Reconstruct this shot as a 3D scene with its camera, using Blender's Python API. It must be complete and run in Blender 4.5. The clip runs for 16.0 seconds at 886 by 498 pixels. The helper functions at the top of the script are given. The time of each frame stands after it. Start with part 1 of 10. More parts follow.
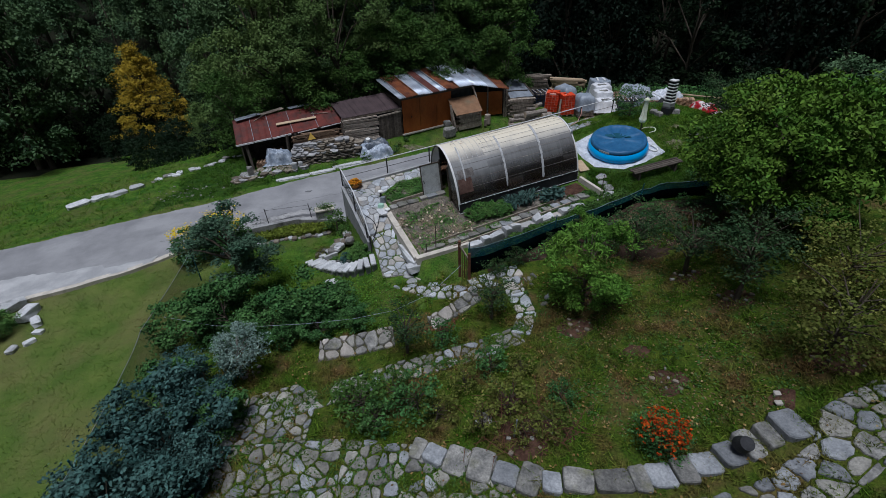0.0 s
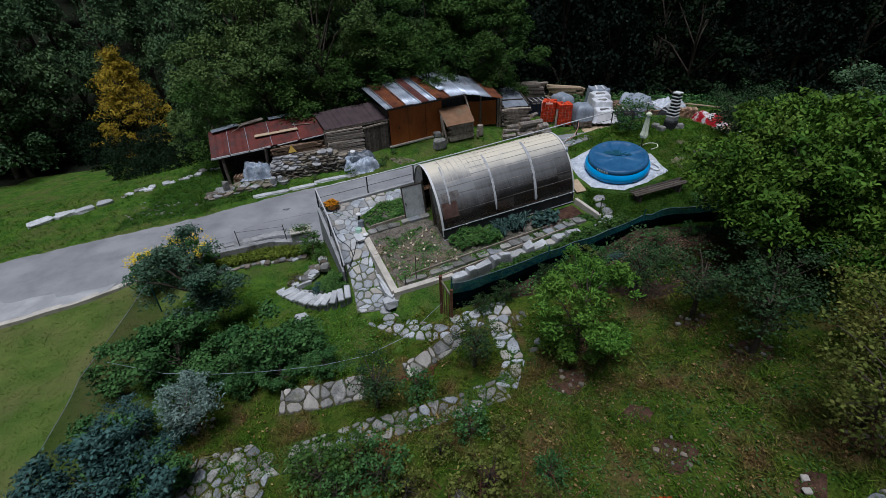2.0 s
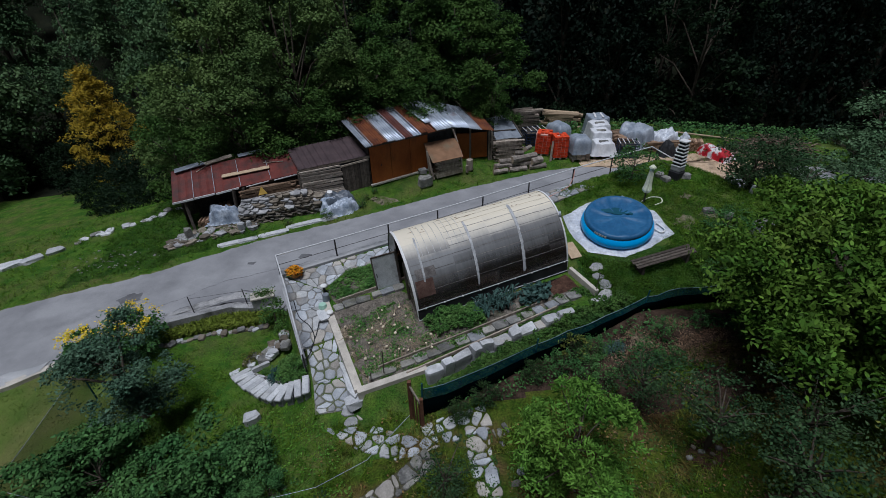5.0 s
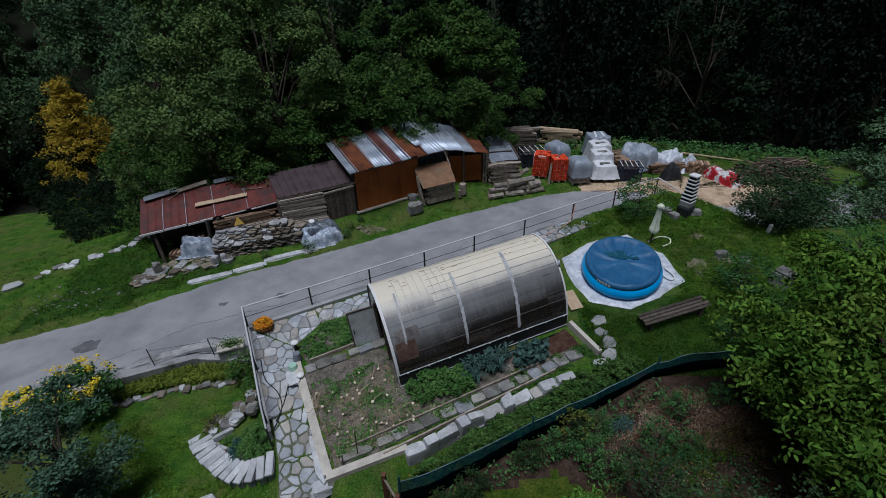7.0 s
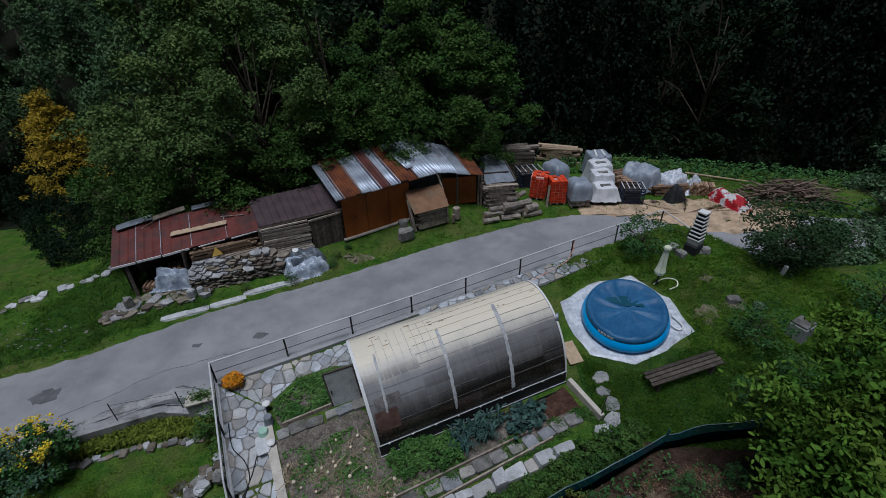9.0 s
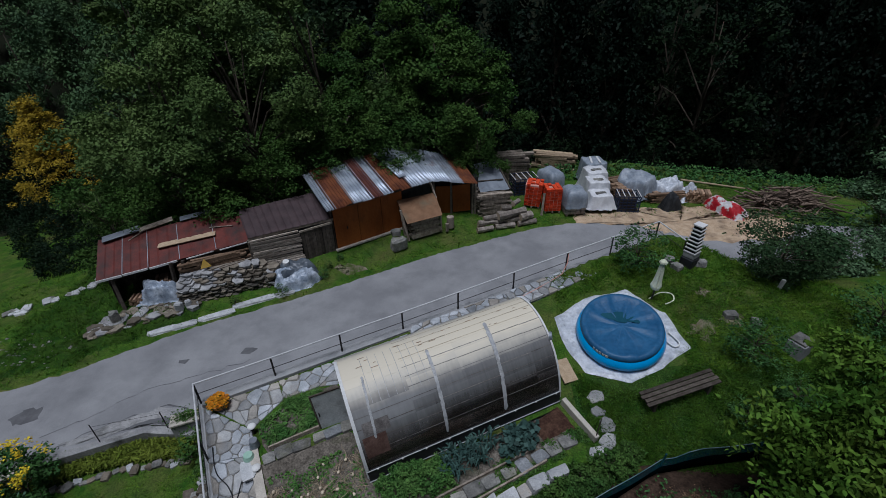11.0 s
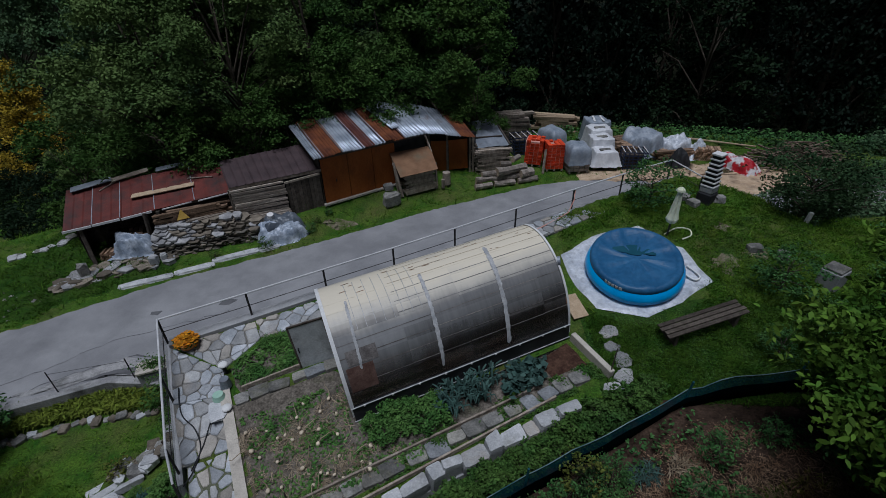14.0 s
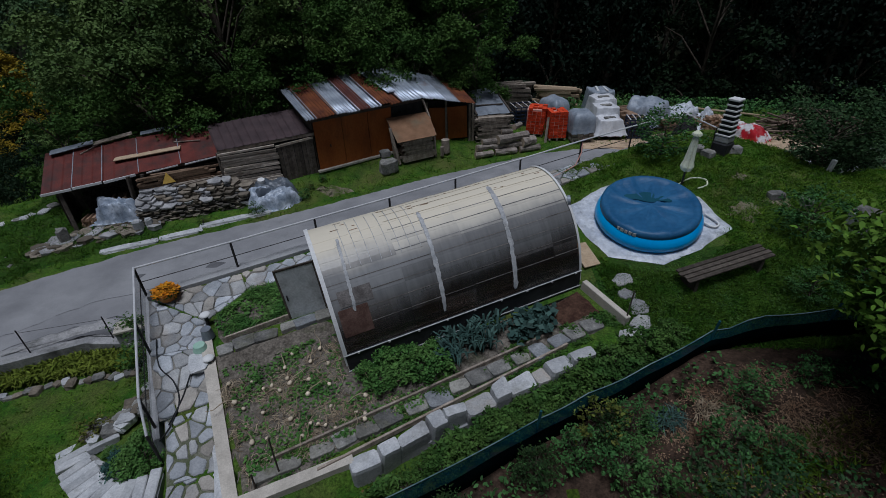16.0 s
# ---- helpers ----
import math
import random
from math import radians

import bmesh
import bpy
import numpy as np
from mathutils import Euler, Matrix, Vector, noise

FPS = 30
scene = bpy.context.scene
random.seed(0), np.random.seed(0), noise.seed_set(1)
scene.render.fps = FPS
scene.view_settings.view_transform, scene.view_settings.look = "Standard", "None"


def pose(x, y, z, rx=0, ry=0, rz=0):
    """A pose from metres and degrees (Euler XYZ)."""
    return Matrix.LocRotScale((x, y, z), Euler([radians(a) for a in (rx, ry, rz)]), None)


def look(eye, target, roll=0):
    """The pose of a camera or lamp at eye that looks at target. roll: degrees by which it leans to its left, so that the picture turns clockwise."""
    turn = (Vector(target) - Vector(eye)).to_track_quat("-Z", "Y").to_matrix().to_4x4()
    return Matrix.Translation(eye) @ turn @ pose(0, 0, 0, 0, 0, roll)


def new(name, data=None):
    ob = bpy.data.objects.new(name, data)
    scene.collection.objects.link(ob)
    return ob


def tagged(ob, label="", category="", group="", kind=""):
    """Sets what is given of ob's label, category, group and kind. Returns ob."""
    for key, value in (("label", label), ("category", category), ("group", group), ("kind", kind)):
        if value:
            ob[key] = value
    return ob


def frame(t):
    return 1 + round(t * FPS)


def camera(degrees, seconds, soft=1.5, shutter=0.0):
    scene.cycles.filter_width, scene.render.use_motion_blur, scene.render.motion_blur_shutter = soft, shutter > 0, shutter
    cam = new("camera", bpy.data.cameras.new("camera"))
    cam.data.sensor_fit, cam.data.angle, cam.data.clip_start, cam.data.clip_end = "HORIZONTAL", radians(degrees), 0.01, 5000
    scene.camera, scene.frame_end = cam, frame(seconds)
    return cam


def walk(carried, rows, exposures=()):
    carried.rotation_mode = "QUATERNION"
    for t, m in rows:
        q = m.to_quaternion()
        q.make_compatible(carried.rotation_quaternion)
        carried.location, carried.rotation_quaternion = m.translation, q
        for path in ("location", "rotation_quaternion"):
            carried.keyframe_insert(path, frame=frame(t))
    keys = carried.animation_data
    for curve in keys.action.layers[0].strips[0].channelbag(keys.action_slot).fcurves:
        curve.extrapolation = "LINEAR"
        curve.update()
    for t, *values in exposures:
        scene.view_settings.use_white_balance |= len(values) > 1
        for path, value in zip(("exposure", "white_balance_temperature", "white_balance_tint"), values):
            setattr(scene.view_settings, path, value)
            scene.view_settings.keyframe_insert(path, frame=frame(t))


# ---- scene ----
cam = camera(88.0, 16.0, 0.85)
PATH = [
    (0, (0.102, 0.027, 12.942), (0.066, 1.706, 11.856), -2.2),
    (0.5, (0.284, 0.504, 12.976), (0.247, 2.185, 11.892), -2.2),
    (1, (0.436, 1.032, 12.941), (0.399, 2.714, 11.859), -2.1),
    (1.5, (0.622, 1.588, 12.926), (0.586, 3.27, 11.844), -2.1),
    (2, (0.798, 2.162, 12.935), (0.764, 3.844, 11.854), -2.0),
    (2.5, (0.949, 2.736, 13.048), (0.917, 4.418, 11.965), -1.9),
    (3, (1.11, 3.31, 13.17), (1.08, 4.992, 12.087), -1.8),
    (3.5, (1.298, 3.9, 13.373), (1.269, 5.581, 12.289), -1.8),
    (4, (1.462, 4.513, 13.647), (1.432, 6.193, 12.562), -1.8),
    (6.5, (2.019, 7.644, 14.515), (1.993, 9.33, 13.44), -1.4),
    (7, (2.155, 8.254, 14.582), (2.132, 9.941, 13.508), -1.4),
    (7.5, (2.272, 8.831, 14.753), (2.25, 10.518, 13.68), -1.4),
    (8, (2.357, 9.38, 14.962), (2.336, 11.068, 13.888), -1.3),
    (8.5, (2.461, 9.877, 15.095), (2.441, 11.565, 14.022), -1.3),
    (9, (2.544, 10.318, 15.164), (2.526, 12.006, 14.092), -1.2),
    (11.5, (2.777, 10.912, 15.397), (2.775, 12.603, 14.329), -1.2),
    (12, (2.797, 10.931, 14.988), (2.796, 12.622, 13.92), -1.3),
    (12.5, (2.808, 10.961, 14.454), (2.808, 12.65, 13.383), -1.3),
    (13, (2.818, 10.986, 13.811), (2.82, 12.674, 12.74), -1.3),
    (13.5, (2.809, 11.008, 13.175), (2.814, 12.695, 12.101), -1.3),
    (14, (2.776, 11.014, 12.658), (2.782, 12.699, 11.581), -1.3),
    (14.5, (2.765, 11.015, 12.195), (2.772, 12.698, 11.115), -1.4),
    (15, (2.725, 11.035, 11.785), (2.734, 12.717, 10.704), -1.4),
    (15.5, (2.696, 11.039, 11.328), (2.707, 12.72, 10.244), -1.5),
    (16, (2.683, 11.044, 10.896), (2.696, 12.724, 9.811), -1.5),
]
EXPOSURE = -0.07
KELVIN = 5690
walk(cam, [(t, look(eye, target, roll)) for t, eye, target, roll in PATH], [(0.0, EXPOSURE, KELVIN, 12.6), (3.5, EXPOSURE - 0.05, KELVIN, 12.6), (7.5, EXPOSURE - 0.32, KELVIN - 100, 12.6), (12.0, EXPOSURE - 0.49, KELVIN - 100, 12.6), (16.0, EXPOSURE - 0.62, KELVIN - 100, 12.6)])

# ---- light: a dull overcast evening ----
world = bpy.data.worlds.new("sky")
scene.world = world
world.use_nodes = True
wt = world.node_tree
sky = wt.nodes.new("ShaderNodeTexSky")
sky.sky_type, sky.sun_disc = "NISHITA", False
sky.sun_elevation, sky.sun_rotation = radians(60), radians(200)
sky.air_density, sky.dust_density, sky.ozone_density = 1.0, 3.0, 1.5
wt.links.new(sky.outputs["Color"], wt.nodes["Background"].inputs["Color"])
wt.nodes["Background"].inputs["Strength"].default_value = 0.013
sun = new("sun", bpy.data.lights.new("sun", "SUN"))
sun.data.energy, sun.data.angle, sun.data.color = 3.25, radians(26), (1.0, 0.98, 0.95)
sun.matrix_world = look((0, 0, 60), (Vector((0, 0, 60)) + Vector((0.07, 0.18, -0.98))), 0)


# ---- small tools ----
def lerp(a, b, f):
    return a + (b - a) * f


def clamp(v, lo=0.0, hi=1.0):
    return min(hi, max(lo, v))


def ease(v):
    v = clamp(v)
    return v * v * (3 - 2 * v)


def mesh_of(name, verts, faces, mat=None, smooth=False):
    me = bpy.data.meshes.new(name)
    me.from_pydata([tuple(v) for v in verts], [], faces)
    if mat:
        me.materials.append(mat)
    if smooth:
        me.polygons.foreach_set("use_smooth", [True] * len(me.polygons))
    me.update()
    return me


def part(name, shape, material, parent, label="", kind=""):
    """One mesh object under a thing or part. shape: a bmesh, a mesh, or (verts, faces)."""
    if isinstance(shape, tuple):
        shape = mesh_of(name, shape[0], shape[1])
    if isinstance(shape, bmesh.types.BMesh):
        me = bpy.data.meshes.new(name)
        shape.to_mesh(me)
        shape.free()
        shape = me
    if material and not shape.materials:
        shape.materials.append(material)
    ob = new(name, shape)
    if parent:
        ob.parent = parent
    return tagged(ob, label, "", "", kind)


def thing(name, label, category, m=None, group="", kind=""):
    ob = new(name)
    ob.empty_display_size = 0.2
    if m is not None:
        ob.matrix_world = m
        ob.matrix_basis = m
    return tagged(ob, label, category, group, kind)


def single(name, shape, material, label, category, m=None, group="", kind=""):
    ob = part(name, shape, material, None)
    if m is not None:
        ob.matrix_basis = m
    return tagged(ob, label, category, group, kind)


def box(sx, sy, sz, m=None, bevel=0.0, bm=None):
    """A block with its base centre at the origin, moved by m, added to bm."""
    out = bm or bmesh.new()
    r = bmesh.ops.create_cube(out, size=1.0, matrix=(m or Matrix()) @ Matrix.Translation((0, 0, sz / 2)) @ Matrix.Diagonal((sx, sy, sz, 1)))
    if bevel:
        edges = list({e for v in r["verts"] for e in v.link_edges})
        bmesh.ops.bevel(out, geom=edges, offset=bevel, segments=1, affect="EDGES")
    return out


def rod(a, b, r0, r1=None, n=8, bm=None):
    """A tapered round bar from a to b."""
    out = bm or bmesh.new()
    a, b = Vector(a), Vector(b)
    d = b - a
    m = Matrix.Translation((a + b) / 2) @ d.to_track_quat("Z", "Y").to_matrix().to_4x4()
    bmesh.ops.create_cone(out, cap_ends=True, segments=n, radius1=r0, radius2=r0 if r1 is None else r1, depth=max(d.length, 1e-4), matrix=m)
    return out


def beam(a, b, w, h, bm=None, bevel=0.0):
    """A squared timber from a to b, w wide and h high, centred on the line."""
    a, b = Vector(a), Vector(b)
    d = b - a
    x = d.normalized()
    y = Vector((0, 0, 1)).cross(x)
    y = y.normalized() if y.length > 1e-4 else Vector((0, 1, 0))
    z = x.cross(y)
    m = Matrix((x, y, z)).transposed().to_4x4()
    m.translation = (a + b) / 2
    out = bm or bmesh.new()
    r = bmesh.ops.create_cube(out, size=1.0, matrix=m @ Matrix.Diagonal((d.length, w, h, 1)))
    if bevel:
        bmesh.ops.bevel(out, geom=list({e for v in r["verts"] for e in v.link_edges}), offset=bevel, segments=1, affect="EDGES")
    return out


def rng(seed):
    return random.Random(seed)


def stone(seed, sx, sy, sz, cuts=1, rough=0.18):
    """A rough stone, base at the origin."""
    bm = bmesh.new()
    bmesh.ops.create_cube(bm, size=1.0)
    bmesh.ops.bevel(bm, geom=bm.edges[:], offset=0.16, segments=1, affect="EDGES")
    r = rng(seed)
    for v in bm.verts:
        v.co += Vector((r.uniform(-1, 1), r.uniform(-1, 1), r.uniform(-1, 1) * 0.7)) * rough * 0.5
        v.co = Vector((v.co.x * sx, v.co.y * sy, (v.co.z + 0.5) * sz))
    return bm


def leaf_mesh(name, pos, size, mat, seed=0, droop=0.0, flat=0.35, aspect=0.55, upward=0.95, facing=None, whole=False, ruffle=0.45):
    """Many diamond-shaped, slightly folded leaves at pos (N,3), each of its own size and turn."""
    g = np.random.default_rng(seed)
    n = len(pos)
    size = np.broadcast_to(np.asarray(size, float), (n,)) * g.uniform(0.65, 1.3, n)
    u = g.normal(size=(n, 3))
    u[:, 2] = u[:, 2] * flat - droop
    u /= np.linalg.norm(u, axis=1)[:, None]
    nn = g.normal(size=(n, 3)) * ruffle
    if facing is None:
        nn[:, 2] += upward
    else:
        nn += facing * 0.9
        nn[:, 2] += upward * 0.35
    v = np.cross(nn, u)
    v /= np.linalg.norm(v, axis=1)[:, None] + 1e-9
    w = np.cross(u, v)
    s = size[:, None]
    if whole:
        # six-cornered blade with a pointed tip, folded along its rib
        ring = ((-0.5, 0, 0), (-0.18, 0.46, 0.07), (0.16, 0.4, 0.05), (0.52, 0, -0.09), (0.16, -0.4, 0.05), (-0.18, -0.46, 0.07))
    else:
        ring = ((-0.5, 0, 0), (0, 0.5, 0.08), (0.5, 0, -0.05), (0, -0.5, 0.08))
    k = len(ring)
    co = np.stack([pos + u * s * a + v * s * aspect * b + w * s * c for a, b, c in ring], 1).reshape(-1, 3)
    me = bpy.data.meshes.new(name)
    me.vertices.add(k * n)
    me.vertices.foreach_set("co", co.ravel())
    me.loops.add(k * n)
    me.loops.foreach_set("vertex_index", np.arange(k * n, dtype=np.int32))
    me.polygons.add(n)
    me.polygons.foreach_set("loop_start", np.arange(0, k * n, k, dtype=np.int32))
    me.update(calc_edges=True)
    me.materials.append(mat)
    return me


def join_meshes(shapes):
    """Several (verts, faces) as one."""
    verts, faces = [], []
    for v, f in shapes:
        o = len(verts)
        verts += list(v)
        faces += [tuple(i + o for i in q) for q in f]
    return verts, faces


# ---- materials ----
def make_mat(name, c1, c2, scale=2.0, rough=0.8, bump=0.3, bump_scale=30.0, fine=0.35, metal=0.0, c3=None, c3_scale=0.6, c3_cover=0.5,
             island=0.0, per_object=0.0, stretch=(1, 1, 1), space="world", spec=0.12, translucent=0.0, edge=0.12):
    m = bpy.data.materials.new(name)
    m.use_nodes = True
    nt = m.node_tree
    N, L = nt.nodes, nt.links
    bsdf = N["Principled BSDF"]
    if space == "world":
        co = N.new("ShaderNodeNewGeometry").outputs["Position"]
    else:
        co = N.new("ShaderNodeTexCoord").outputs["Object"]
    mp = N.new("ShaderNodeMapping")
    mp.inputs["Scale"].default_value = stretch
    L.new(co, mp.inputs["Vector"])

    def noise_at(s, detail=5.0, ro=0.6, src=None):
        n = N.new("ShaderNodeTexNoise")
        n.inputs["Scale"].default_value, n.inputs["Detail"].default_value, n.inputs["Roughness"].default_value = s, detail, ro
        L.new(src or mp.outputs["Vector"], n.inputs["Vector"])
        return n.outputs["Fac"]

    def ramp(fac, lo, hi):
        r = N.new("ShaderNodeMapRange")
        r.inputs["From Min"].default_value, r.inputs["From Max"].default_value = lo, hi
        L.new(fac, r.inputs["Value"])
        return r.outputs["Result"]

    def mix(fac, a, b, mode="MIX"):
        x = N.new("ShaderNodeMix")
        x.data_type, x.blend_type = "RGBA", mode
        for sock, val in ((x.inputs[0], fac), (x.inputs[6], a), (x.inputs[7], b)):
            if hasattr(val, "links"):
                L.new(val, sock)
            elif sock is x.inputs[0]:
                sock.default_value = val
            else:
                sock.default_value = (*val, 1)
        return x.outputs[2]

    col = mix(ramp(noise_at(scale), 0.36, 0.64), c1, c2)
    if c3:
        col = mix(ramp(noise_at(c3_scale, 6.0), 1 - c3_cover - edge, 1 - c3_cover + edge), col, c3)
    fine_n = noise_at(bump_scale, 4.0)
    if fine:
        g = ramp(fine_n, 0.2, 0.8)
        gg = N.new("ShaderNodeMapRange")
        gg.inputs["To Min"].default_value, gg.inputs["To Max"].default_value = 1 - fine, 1 + fine
        L.new(g, gg.inputs["Value"])
        mul = N.new("ShaderNodeVectorMath")
        mul.operation = "SCALE"
        L.new(col, mul.inputs[0])
        L.new(gg.outputs["Result"], mul.inputs["Scale"])
        col = mul.outputs["Vector"]
    for amount, src in ((island, "ShaderNodeNewGeometry"), (per_object, "ShaderNodeObjectInfo")):
        if amount:
            out = N.new(src).outputs["Random Per Island" if amount is island and src == "ShaderNodeNewGeometry" else "Random"]
            gg = N.new("ShaderNodeMapRange")
            gg.inputs["To Min"].default_value, gg.inputs["To Max"].default_value = 1 - amount, 1 + amount
            L.new(out, gg.inputs["Value"])
            mul = N.new("ShaderNodeVectorMath")
            mul.operation = "SCALE"
            L.new(col, mul.inputs[0])
            L.new(gg.outputs["Result"], mul.inputs["Scale"])
            col = mul.outputs["Vector"]
    L.new(col, bsdf.inputs["Base Color"])
    rr = N.new("ShaderNodeMapRange")
    rr.inputs["To Min"].default_value, rr.inputs["To Max"].default_value = max(rough - 0.12, 0.05), min(rough + 0.1, 1)
    L.new(fine_n, rr.inputs["Value"])
    L.new(rr.outputs["Result"], bsdf.inputs["Roughness"])
    bsdf.inputs["Metallic"].default_value = metal
    bsdf.inputs["Specular IOR Level"].default_value = spec
    if bump:
        b = N.new("ShaderNodeBump")
        b.inputs["Strength"].default_value, b.inputs["Distance"].default_value = bump, 0.03
        L.new(fine_n, b.inputs["Height"])
        L.new(b.outputs["Normal"], bsdf.inputs["Normal"])
    if translucent:
        tr = N.new("ShaderNodeBsdfTranslucent")
        L.new(col, tr.inputs["Color"])
        mx = N.new("ShaderNodeMixShader")
        mx.inputs[0].default_value = translucent
        L.new(bsdf.outputs[0], mx.inputs[1])
        L.new(tr.outputs[0], mx.inputs[2])
        L.new(mx.outputs[0], N["Material Output"].inputs["Surface"])
    return m


def leaf_mat(name, c1, c2, c3=None, scale=0.5, cover=0.3, island=0.5):
    return make_mat(name, c1, c2, scale=scale, rough=0.6, bump=0, fine=0.1, bump_scale=3.0, island=island, c3=c3, c3_scale=0.35, c3_cover=cover, translucent=0.14, spec=0.06)


M = {}
M["grass"] = make_mat("grass", (0.024, 0.076, 0.007), (0.068, 0.128, 0.014), 1.9, 0.9, 0.9, 20.0, 0.85, c3=(0.105, 0.094, 0.034), c3_scale=0.6, c3_cover=0.36, edge=0.2)
M["meadow"] = make_mat("mown_meadow", (0.062, 0.11, 0.018), (0.108, 0.148, 0.031), 0.9, 0.9, 0.7, 45.0, 0.55, c3=(0.13, 0.122, 0.048), c3_scale=0.5, c3_cover=0.4, edge=0.2)
# Lusher grass, its colour also darkened for shade by walnut and woodshed.
M["shaded_lush_lawn"] = make_mat("shaded_lush_lawn", (0.0145, 0.0485, 0.0051), (0.0391, 0.085, 0.00935), 1.9, 0.9, 0.9, 20.0, 0.85, c3=(0.051, 0.0595, 0.0187), c3_scale=0.7, c3_cover=0.3, edge=0.2)
M["blade_meadow"] = make_mat("meadow_blades", (0.094, 0.166, 0.024), (0.15, 0.215, 0.04), 0.8, 0.8, 0, 5.0, 0.1, island=0.4, c3=(0.18, 0.165, 0.06), c3_scale=0.5, c3_cover=0.4, translucent=0.25)
M["orchard"] = make_mat("orchard_grass", (0.0239, 0.0534, 0.00368), (0.0626, 0.0828, 0.0092), 2.6, 0.95, 0.9, 16.0, 0.75, c3=(0.0874, 0.057, 0.0239), c3_scale=0.9, c3_cover=0.42, edge=0.1)
M["soil"] = make_mat("soil", (0.085, 0.074, 0.06), (0.165, 0.145, 0.12), 4.0, 0.95, 1.0, 16.0, 0.6, c3=(0.06, 0.075, 0.03), c3_scale=1.6, c3_cover=0.33)
M["red_soil"] = make_mat("red_soil", (0.042, 0.021, 0.015), (0.085, 0.047, 0.031), 5.0, 0.95, 0.9, 16.0, 0.5)
M["bare_earth"] = make_mat("worn_pale_earth", (0.16, 0.13, 0.09), (0.26, 0.225, 0.17), 4.0, 0.95, 0.7, 22.0, 0.4, c3=(0.06, 0.085, 0.02), c3_scale=2.5, c3_cover=0.45)
# Dug earth, its colour darkened for the shade of walnut and netting.
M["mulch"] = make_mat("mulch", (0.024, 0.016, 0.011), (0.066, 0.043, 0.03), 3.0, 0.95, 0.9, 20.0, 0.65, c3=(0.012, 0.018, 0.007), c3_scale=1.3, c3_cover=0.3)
M["asphalt"] = make_mat("asphalt", (0.217, 0.218, 0.225), (0.297, 0.298, 0.303), 0.5, 0.85, 0.3, 60.0, 0.2, c3=(0.164, 0.167, 0.172), c3_scale=0.8, c3_cover=0.3, edge=0.2)
M["patch"] = make_mat("tar_patch", (0.10, 0.10, 0.105), (0.14, 0.14, 0.145), 3.0, 0.8, 0.2, 60.0, 0.2)
M["pale_gravel"] = make_mat("pale_gravel", (0.34, 0.345, 0.35), (0.45, 0.45, 0.45), 1.2, 0.95, 0.4, 50.0, 0.2, c3=(0.24, 0.245, 0.25), c3_scale=0.7, c3_cover=0.4, edge=0.2)
M["concrete"] = make_mat("concrete", (0.42, 0.385, 0.33), (0.56, 0.515, 0.445), 2.0, 0.9, 0.3, 30.0, 0.2, c3=(0.25, 0.24, 0.2), c3_scale=1.6, c3_cover=0.3)
M["wall_grey"] = make_mat("grey_plaster", (0.26, 0.265, 0.27), (0.36, 0.36, 0.36), 1.2, 0.9, 0.3, 25.0, 0.2, c3=(0.14, 0.145, 0.15), c3_scale=0.9, c3_cover=0.35)
M["flag"] = make_mat("flagstone", (0.25, 0.255, 0.26), (0.39, 0.39, 0.38), 2.5, 0.85, 0.4, 26.0, 0.28, c3=(0.31, 0.265, 0.21), c3_scale=0.9, c3_cover=0.33, per_object=0.3)
M["fieldstone"] = make_mat("fieldstone", (0.115, 0.114, 0.108), (0.24, 0.234, 0.215), 3.0, 0.9, 0.7, 18.0, 0.45, c3=(0.13, 0.13, 0.08), c3_scale=2.2, c3_cover=0.35, per_object=0.35, island=0.2)
M["white_stone"] = make_mat("white_stone", (0.38, 0.39, 0.40), (0.52, 0.525, 0.525), 3.0, 0.85, 0.4, 24.0, 0.2, c3=(0.24, 0.24, 0.22), c3_scale=2.0, c3_cover=0.33, per_object=0.2)
M["joint"] = make_mat("joint_mortar", (0.15, 0.145, 0.13), (0.22, 0.21, 0.185), 5.0, 0.95, 0.4, 40.0, 0.3)
M["bark"] = make_mat("bark", (0.055, 0.043, 0.033), (0.10, 0.085, 0.065), 6.0, 0.95, 0.9, 25.0, 0.4, stretch=(1, 1, 0.3))
M["pale_bark"] = make_mat("pale_bark", (0.14, 0.13, 0.115), (0.22, 0.205, 0.18), 5.0, 0.9, 0.6, 25.0, 0.35, stretch=(1, 1, 0.3))
M["old_wood"] = make_mat("weathered_wood", (0.16, 0.13, 0.102), (0.29, 0.25, 0.205), 6.0, 0.85, 0.6, 30.0, 0.35, stretch=(1, 1, 0.5), per_object=0.3, island=0.3)
M["dark_wood"] = make_mat("dark_wood", (0.055, 0.045, 0.037), (0.10, 0.085, 0.07), 6.0, 0.85, 0.6, 30.0, 0.35, per_object=0.3, island=0.25)
M["fresh_wood"] = make_mat("pale_plank", (0.34, 0.25, 0.16), (0.44, 0.34, 0.23), 5.0, 0.75, 0.4, 30.0, 0.25, per_object=0.2, island=0.2)
M["log_end"] = make_mat("log_end", (0.36, 0.28, 0.2), (0.46, 0.37, 0.28), 6.0, 0.8, 0.3, 40.0, 0.25, island=0.25)
M["orange_paint"] = make_mat("orange_board", (0.27, 0.075, 0.018), (0.35, 0.11, 0.025), 1.5, 0.6, 0.2, 24.0, 0.2, c3=(0.16, 0.055, 0.02), c3_scale=1.2, c3_cover=0.35, stretch=(1, 1, 0.4))
M["board"] = make_mat("brown_board", (0.19, 0.105, 0.058), (0.26, 0.15, 0.085), 2.0, 0.7, 0.2, 30.0, 0.2, c3=(0.15, 0.13, 0.085), c3_scale=0.9, c3_cover=0.35)
